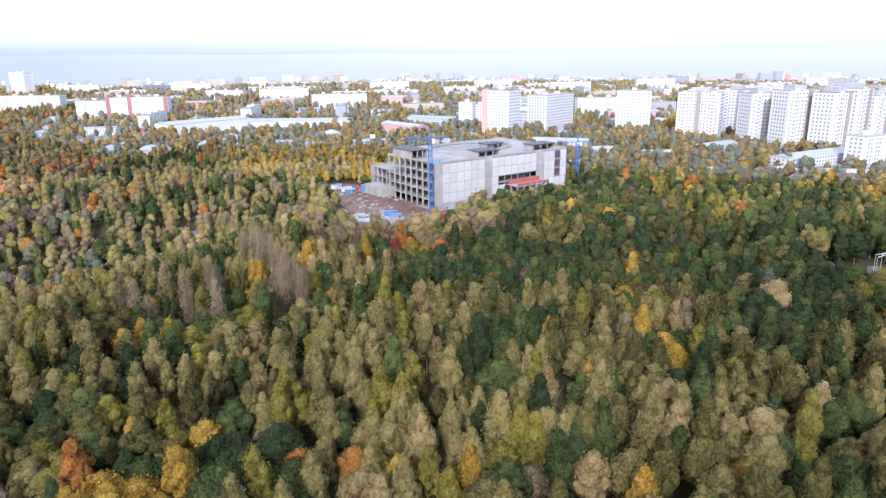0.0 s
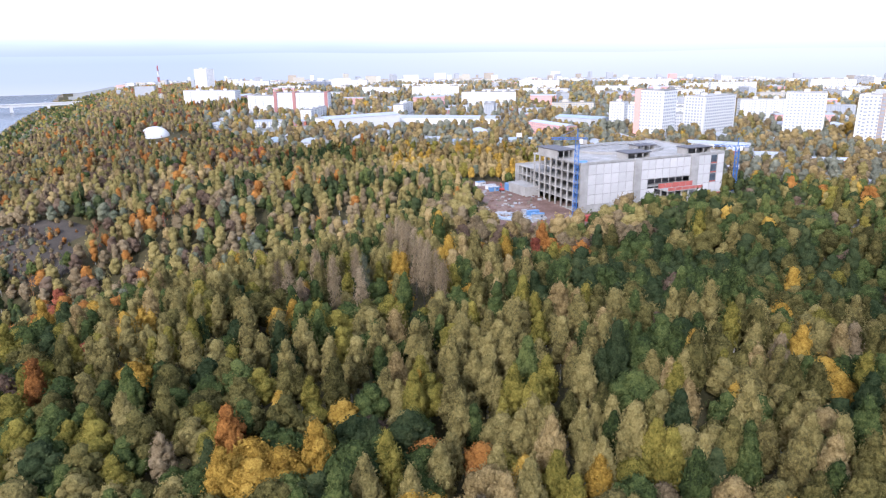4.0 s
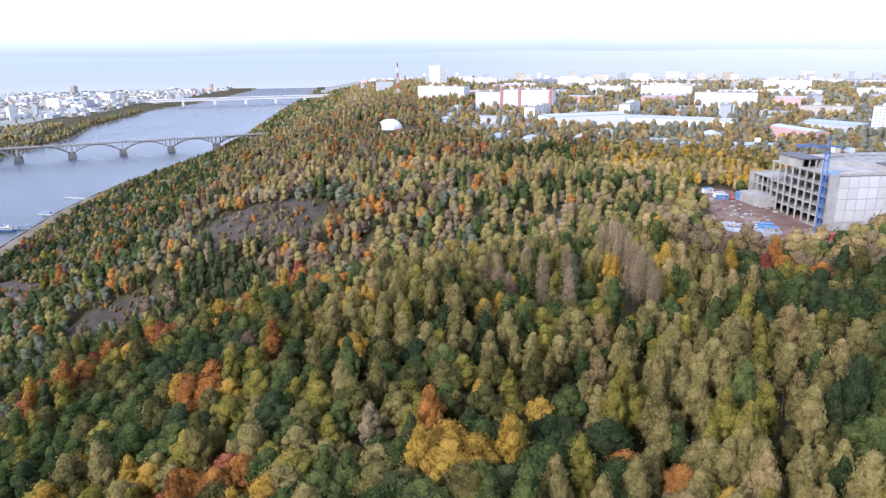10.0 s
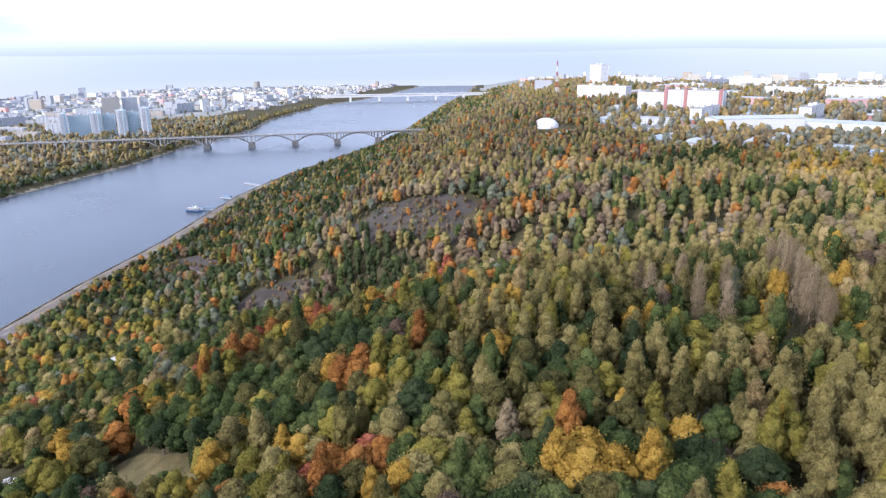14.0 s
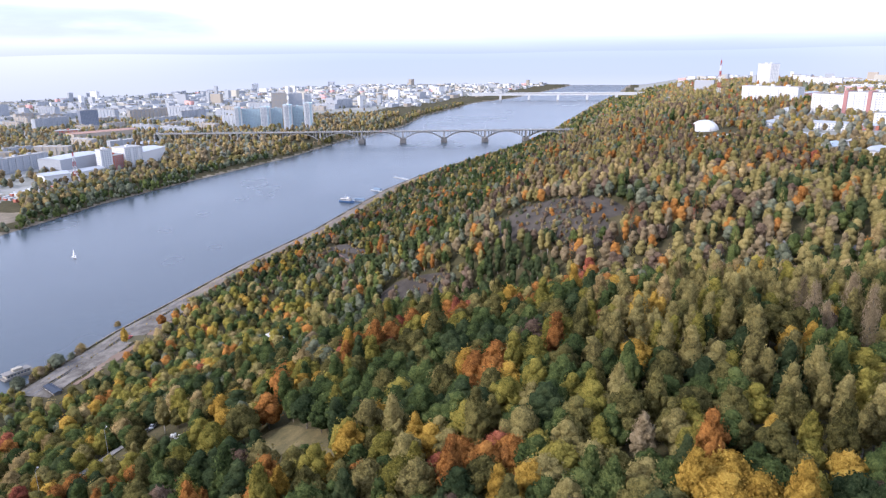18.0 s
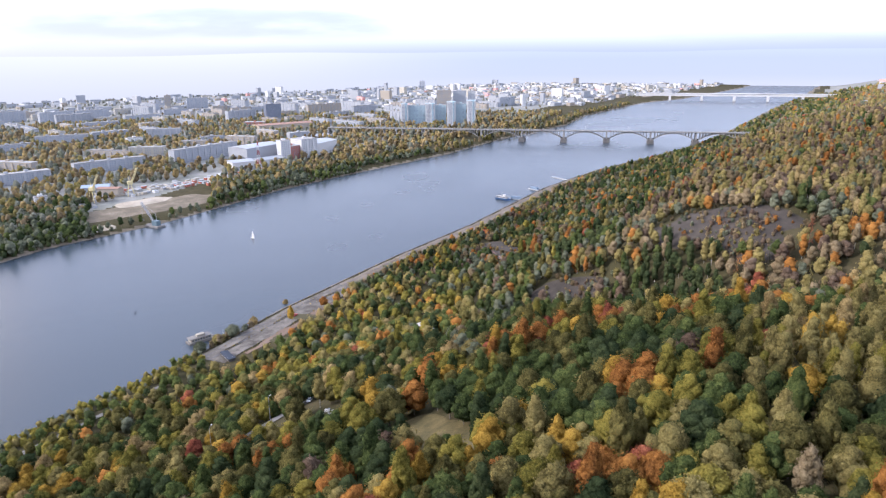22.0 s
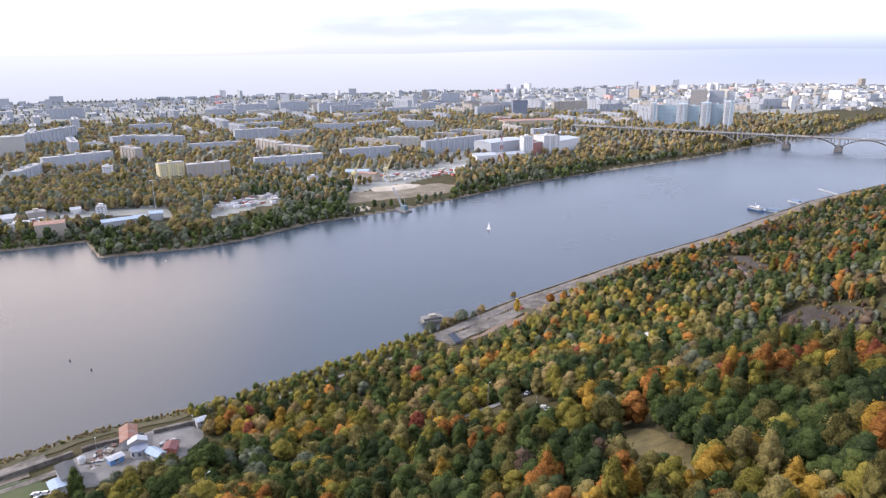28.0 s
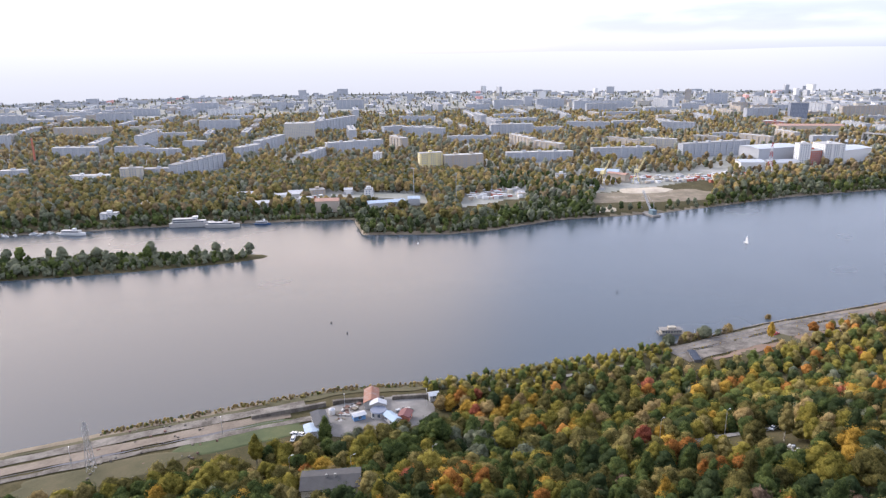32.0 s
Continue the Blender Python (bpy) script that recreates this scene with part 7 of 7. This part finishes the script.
def dredger(x, y, turn):
    e = thing("floating_crane", pose(x, y, 0, 0, 0, turn), "floating crane on a dark pontoon by the sand works", "crane")
    part("pontoon", boxes((-13, -5, -0.6, 13, 5, 1.6), bevel=0.2), e, material=HULL_GREY)
    part("house", boxes((2, -2.6, 1.6, 9, 2.6, 6.4), bevel=0.1), e, "dull blue-grey machinery house", paint("sea_green_paint", (0.11, 0.16, 0.19), 0.6, 0.2))
    bm = bmesh.new()
    lattice(bm, (3, 0, 4), (-13, 0, 24), 0.8, 2.2, 0.13)
    part("jib", bm, e, material=STEEL)
    bm = bmesh.new()
    tube(bm, (7, 0, 6), (6, 0, 14), 0.25, n=5)
    tube(bm, (6, 0, 14), (-13, 0, 24), 0.08, n=4)
    tube(bm, (-13, 0, 24), (-13, 0, 6), 0.06, n=4)
    part("stay", bm, e, material=STEEL)
    part("grab", boxes((-13.8, -0.8, 4.4, -12.2, 0.8, 6.2), bevel=0.2), e, material=HULL_GREY)


def portal_crane(x, y, turn, label):
    e = thing("portal_crane", pose(x, y, z_at(x, y), 0, 0, turn), label, "crane", "portal cranes")
    yellow = YELLOW
    for sx_, sy_ in ((-4, -4), (4, -4), (4, 4), (-4, 4)):
        bm = bmesh.new()
        tube(bm, (sx_, sy_, 0), (sx_ * 0.3, sy_ * 0.3, 14), 0.5, 0.3, 5)
        part("leg", bm, e, material=yellow)
    part("cab", boxes((-2.4, -2.2, 14, 3.4, 2.2, 18), bevel=0.15), e, material=yellow)
    bm = bmesh.new()
    lattice(bm, (2, 0, 16), (10, 0, 33), 0.7, 2.5, 0.18)
    part("jib", bm, e, material=yellow)
    bm = bmesh.new()
    tube(bm, (0, 0, 18), (-1, 0, 27), 0.35, 0.2, 5)
    tube(bm, (-1, 0, 27), (10, 0, 33), 0.12, n=4)
    part("tie", bm, e, material=yellow)


FADED_BLUE = paint("faded_blue_paint", (0.16, 0.22, 0.30), 0.7, 0.2)


def pier(x, y, turn, length, label, boats):
    e = thing("floating_jetty", pose(x, y, 0, 0, 0, turn), label, "jetty", "jetties")
    part("pontoon", boxes((-length / 2, -1.8, -0.4, length / 2, 1.8, 0.8), bevel=0.1), e, material=STEEL)
    part("gangway", boxes((length / 2, -0.7, 0.5, length / 2 + 12, 0.7, 0.9)), e, material=STEEL)
    if boats:
        part("deckhouse", boxes((-length * 0.3, -1.6, 0.8, length * 0.15, 1.6, 3.4), bevel=0.05), e, material=FADED_BLUE)


barge()
motor_ship(-404, 9, 118, 13, 3.6, HULL_BLUE, 0, "small dark blue launch beside the landing stage", "launch")
sailing_boat(-640, 48, 30)
dredger(-728, -42, 42)
portal_crane(-852, -108, 60, "yellow portal crane at the sand works")
portal_crane(-880, -70, 100, "yellow portal crane beyond the sand heap")
motor_ship(-533, -472, 118, 44, 8, DIRTY, 2, "long white river passenger ship at the far bank")
motor_ship(-540, -440, 112, 34, 6, DIRTY, 1, "white river ship moored beside the larger one")
motor_ship(-562, -408, 112, 16, 4, HULL_BLUE, 1, "small blue work boat at the far bank", "work_boat")
motor_ship(-468, -560, 105, 26, 6, WHITE, 1, "white motor yacht at the far marina")
pier(-700, 356, 48, 26, "blue landing stage below the wooded slope", True)
motor_ship(-706, 340, 30, 20, 5, HULL_BLUE, 1, "blue and white river boat at the landing stage")
pier(-742, 402, 20, 24, "grey floating jetty below the slope", True)
pier(-800, 470, 10, 34, "long thin jetty below the slope", False)


def small_boats():
    g = np.random.default_rng(33)
    first = thing("rowing_boat", pose(-470, -575, 0, 0, 0, 30), "small moored boat at the far marina", "boat", "boats of the marina")
    part("hull", hull_bm(7, 2.2, 0.9), first, material=WHITE)
    part("cuddy", boxes((-1.0, -0.7, 0.8, 1.4, 0.7, 1.8), bevel=0.1), first, material=SHEET)
    for k in range(26):
        s = k / 26
        copy_thing(first, pose(-474 + 76 * s + float(g.uniform(-5, 5)), -566 - 140 * s + float(g.uniform(-5, 5)), 0, 0, 0, float(g.uniform(0, 360))))


small_boats()


def buoy(x, y, mat, label):
    e = thing("buoy", pose(x, y, 0) @ Matrix.Scale(0.6, 4), label, "buoy", "river buoys")
    bm = bmesh.new()
    tube(bm, (0, 0, -0.4), (0, 0, 0.6), 0.9, 0.8, 10)
    part("float", bm, e, material=mat)
    bm = bmesh.new()
    tube(bm, (0, 0, 0.6), (0, 0, 2.8), 0.5, 0.1, 8)
    part("cone", bm, e, material=mat)


buoy(-352, -210, BLACK, "dark channel buoy on the river")
buoy(-340, -192, BLACK, "dark channel buoy on the river")
buoy(-470, -45, BLACK, "dark channel buoy in mid river")
buoy(-545, -230, WHITE, "white channel buoy near the far spit")


# ---- tall lamp masts and chimney across the river ----
def light_mast(x, y, h, arm):
    e = thing("light_mast", pose(x, y, z_at(x, y)), "tall pale light mast among trees", "mast", "light masts")
    bm = bmesh.new()
    tube(bm, (0, 0, -0.5), (0, 0, h), 0.5, 0.25, 8)
    part("pole", bm, e, material=SHEET)
    if arm:
        part("head", boxes((-0.4, -3.5, h - 0.3, 0.4, 1.5, h + 0.5), bevel=0.1), e, material=SHEET)


for px, py, h, arm in ((-716, -306, 34, True), (-700, -248, 34, False)):
    light_mast(px, py, h, arm)


def chimney(x, y, h):
    e = thing("chimney", pose(x, y, z_at(x, y)), "tall thin brick chimney among far trees", "chimney")
    bm = bmesh.new()
    tube(bm, (0, 0, -1), (0, 0, h), 1.8, 1.1, 14)
    part("stack", bm, e, material=BRICK)
    bm = bmesh.new()
    tube(bm, (0, 0, h - 1), (0, 0, h), 1.35, 1.3, 14)
    part("crown_band", bm, e, material=CONCRETE)


chimney(-758, -961, 42)


# ---- cars, garages, playground ----
CAR_PAINTS = [paint("car_white", (0.75, 0.75, 0.75), 0.3, 0.05), paint("car_silver", (0.45, 0.46, 0.48), 0.3, 0.05), paint("car_blue", (0.06, 0.12, 0.32), 0.3, 0.1),
              paint("car_red", (0.40, 0.05, 0.04), 0.3, 0.1), paint("car_dark", (0.04, 0.04, 0.05), 0.3, 0.1)]
CAR_WORDS = ["white", "silver", "dark blue", "red", "black"]


def car(m, k):
    e = thing("car", m, CAR_WORDS[k] + " parked saloon car", "car", "parked cars")
    bm = bmesh.new()
    prof = ((-2.2, 0.35), (2.2, 0.35), (2.25, 0.75), (1.3, 0.92), (-2.1, 0.95), (-2.25, 0.7))
    sides = [[bm.verts.new((x, y, z)) for x, z in prof] for y in (-0.88, 0.88)]
    bm.faces.new(sides[0][::-1])
    bm.faces.new(sides[1])
    for i in range(6):
        j = (i + 1) % 6
        bm.faces.new((sides[0][i], sides[0][j], sides[1][j], sides[1][i]))
    bmesh.ops.recalc_face_normals(bm, faces=bm.faces)
    part("body", bm, e, material=CAR_PAINTS[k])
    bm = bmesh.new()
    lo = [bm.verts.new(p) for p in ((1.1, -0.8, 0.9), (1.1, 0.8, 0.9), (-1.8, 0.8, 0.9), (-1.8, -0.8, 0.9))]
    hi = [bm.verts.new(p) for p in ((0.4, -0.64, 1.42), (0.4, 0.64, 1.42), (-1.2, 0.64, 1.42), (-1.2, -0.64, 1.42))]
    for i in range(4):
        bm.faces.new((lo[i], lo[(i + 1) % 4], hi[(i + 1) % 4], hi[i]))
    part("glasshouse", bm, e, material=GLASS)
    part("roof", boxes((-1.2, -0.64, 1.42, 0.4, 0.64, 1.46)), e, material=CAR_PAINTS[k])
    for x in (-1.35, 1.35):
        for y in (-0.86, 0.86):
            bm = bmesh.new()
            tube(bm, (x, y - 0.1, 0.32), (x, y + 0.1, 0.32), 0.32, n=10)
            part("wheel", bm, e, material=BLACK)
    return e


CARS = [car(pose(-276, 30, z_at(-276, 30) + 0.5, 0, 0, 60), 2), car(pose(-269, 38, z_at(-269, 38) + 0.5, 0, 0, 150), 0), car(frame_at(405, 22, 5), 3), car(frame_at(560, 15, 0), 4), car(frame_at(120, 48, 70), 1)]


def park_cars():
    g = np.random.default_rng(14)
    for k in range(46):
        c = CARS[int(g.integers(5))]
        row, col = divmod(k, 12)
        x, y = 86 + col * 3.1 + row * 5, 440 + col * 1.2 + row * 8
        copy_thing(c, pose(x, y, z_at(x, y) + 0.2, 0, 0, 110 + float(g.uniform(-6, 6))))
    for k in range(10):
        s = -480 + 72 * k + float(g.uniform(-20, 20))
        y = -3.2 if k % 2 else 3.2
        copy_thing(CARS[int(g.integers(5))], BRIDGE @ pose(s, y, 22.06, 0, 0, 0 if k % 2 else 180))
    for k in range(2):
        copy_thing(CARS[(4, 1)[k]], frame_at(122 + float(g.uniform(-3, 3)), 44 + k * 1.5, float(g.uniform(0, 180))))


park_cars()


def garages():
    """Rows of lock-up garages and yards on the far bank."""
    g = np.random.default_rng(27)
    rows = []
    for cx, cy, a, b, turn, n in ((-748, -232, 46, 20, 118, 90), (-820, -150, 40, 22, 120, 60), (-905, -60, 60, 18, 125, 80), (-960, 40, 40, 22, 125, 60), (-640, -420, 60, 24, 122, 70)):
        for k in range(n):
            u, v = (g.integers(-8, 9) / 8) * a, (g.integers(-3, 4) / 3) * b
            c, s = math.cos(radians(turn)), math.sin(radians(turn))
            rows.append((cx + u * c - v * s, cy + u * s + v * c, g.uniform(3, 6.5), g.uniform(3, 5), g.uniform(2.2, 4.2), radians(turn), int(g.integers(6))))
    corner = np.array([(-1, -1, 0), (1, -1, 0), (1, 1, 0), (-1, 1, 0), (-1, -1, 1), (1, -1, 1), (1, 1, 1), (-1, 1, 1)], float)
    f = np.array([(0, 1, 5, 4), (1, 2, 6, 5), (2, 3, 7, 6), (3, 0, 4, 7), (4, 5, 6, 7)])
    V, Q, M = [], [], []
    for k, (x, y, w, d, h, t, m) in enumerate(rows):
        v = corner * (w / 2 * 1.2, d / 2 * 1.2, h)
        V.append(np.stack([v[:, 0] * math.cos(t) - v[:, 1] * math.sin(t) + x, v[:, 0] * math.sin(t) + v[:, 1] * math.cos(t) + y, v[:, 2] + z_at(x, y) - 0.2], -1))
        Q.append(f + 8 * k)
        M.append([m, m, m, m, 6 if m % 2 else 7])
    tagged(new("garages", mesh_np("garages", np.concatenate(V), quads=np.concatenate(Q), mats=[GREYW, WHITE, TAN, BRICK, CREAM, CONCRETE, SHEET, ROOF_GREY], quad_mat=np.array(M).ravel())),
           "rows of small lock-up garages and sheds", "garages", kind="stuff")


garages()


def carousel(x, y):
    e = thing("carousel", pose(x, y, z_at(x, y) + 0.3), "white and red fairground carousel with a striped canopy", "carousel")
    bm = bmesh.new()
    tube(bm, (0, 0, 0), (0, 0, 0.5), 5.2, n=20)
    part("platform", bm, e, material=RED)
    bm = bmesh.new()
    tube(bm, (0, 0, 0.5), (0, 0, 12), 0.5, 0.3, 8)
    part("column", bm, e, material=WHITE)
    for k in range(8):
        a = k * math.pi / 4
        bm = bmesh.new()
        tube(bm, (0, 0, 11), (4.4 * math.cos(a), 4.4 * math.sin(a), 9.4), 0.12, n=4)
        tube(bm, (4.4 * math.cos(a), 4.4 * math.sin(a), 9.4), (4.4 * math.cos(a), 4.4 * math.sin(a), 2.2), 0.05, n=3)
        arm = part("arm", bm, e, material=WHITE)
        c = Vector((4.4 * math.cos(a), 4.4 * math.sin(a), 1.7))
        part("seat", boxes((c.x - 0.4, c.y - 0.4, 1.4, c.x + 0.4, c.y + 0.4, 2.2), bevel=0.08), arm, material=RED if k % 2 else BLUE)


carousel(153, 221)
gable("ticket_booth", pose(143, 240, z_at(143, 240) + 0.3, 0, 0, 30), 3, 3, 2.6, 0.8, BLUE, BLUE, "small blue ticket booth beside the playground", 0, 1)


rubble("headstones", -226, 40, 17, 5, 70, [WHITE, DIRTY, DIRTY, DARKW], "pale headstones of a small cemetery in the wood", 12, (0.25, 0.5))


# ---- shrubs on banks and bare slopes ----
def shrubs():
    g = np.random.default_rng(71)
    rows = []
    for s in np.arange(195, 335, 2.6):
        for d in (5, 9, 13):
            x, y = on_bank(s + g.uniform(-1.5, 1.5), d + g.uniform(-2, 2))
            rows.append((float(x), float(y), "bush", choose(g, (("lime", 4), ("olive", 4), ("green", 2), ("grey", 2))), float(g.uniform(0.35, 0.8)), float(g.uniform(0, 6.28))))
    for s in np.arange(40, 196, 1.5):
        for d in (1.2, 3.6, 6.0):
            if g.random() < 0.75:
                x, y = on_bank(s + g.uniform(-1, 1), d + g.uniform(-1.2, 1.2))
                rows.append((float(x), float(y), "bush", choose(g, (("straw", 3), ("brown", 4), ("olive", 4), ("green", 2))), float(g.uniform(0.14, 0.36)), float(g.uniform(0, 6.28))))
    for k in range(260):
        d = (12.4, 17.7, 5.2, 29.5)[k % 4] + g.uniform(-0.7, 0.7)
        x, y = on_bank(g.uniform(334, 560), d)
        rows.append((float(x), float(y), "bush", choose(g, (("straw", 4), ("brown", 4), ("olive", 3))), float(g.uniform(0.08, 0.2)), float(g.uniform(0, 6.28))))
    for s in np.arange(348, 384, 3.0):
        x, y = on_bank(s, 4.0 + g.uniform(-1.5, 2))
        rows.append((float(x), float(y), "bush", choose(g, (("grey", 3), ("brown", 3), ("olive", 2))), float(g.uniform(0.5, 0.95)), float(g.uniform(0, 6.28))))
    for s in np.arange(460, 1000, 5.5):
        x, y = on_bank(s, 25 + g.uniform(-2, 3))
        rows.append((float(x), float(y), "bush", choose(g, (("olive", 4), ("brown", 3), ("orange", 2), ("grey", 3))), float(g.uniform(0.5, 1.1)), float(g.uniform(0, 6.28))))
    for cx, cy, a, b, n in ((-292, 282, 30, 20, 150), (-326, 220, 30, 14, 100), (-430, 205, 40, 26, 150), (-460, 150, 40, 26, 110)):
        for k in range(n):
            t, r = g.uniform(0, 6.28), math.sqrt(g.random())
            rows.append((cx + a * r * math.cos(t), cy + b * r * math.sin(t), "bush", choose(g, (("brown", 5), ("purple", 4), ("grey", 3), ("olive", 2), ("orange", 1))), float(g.uniform(0.2, 0.6)), float(g.uniform(0, 6.28))))
    woods("shrubbery", rows, 24, 0.7, 3, "low shrubs and brambles on the banks and slopes")


shrubs()
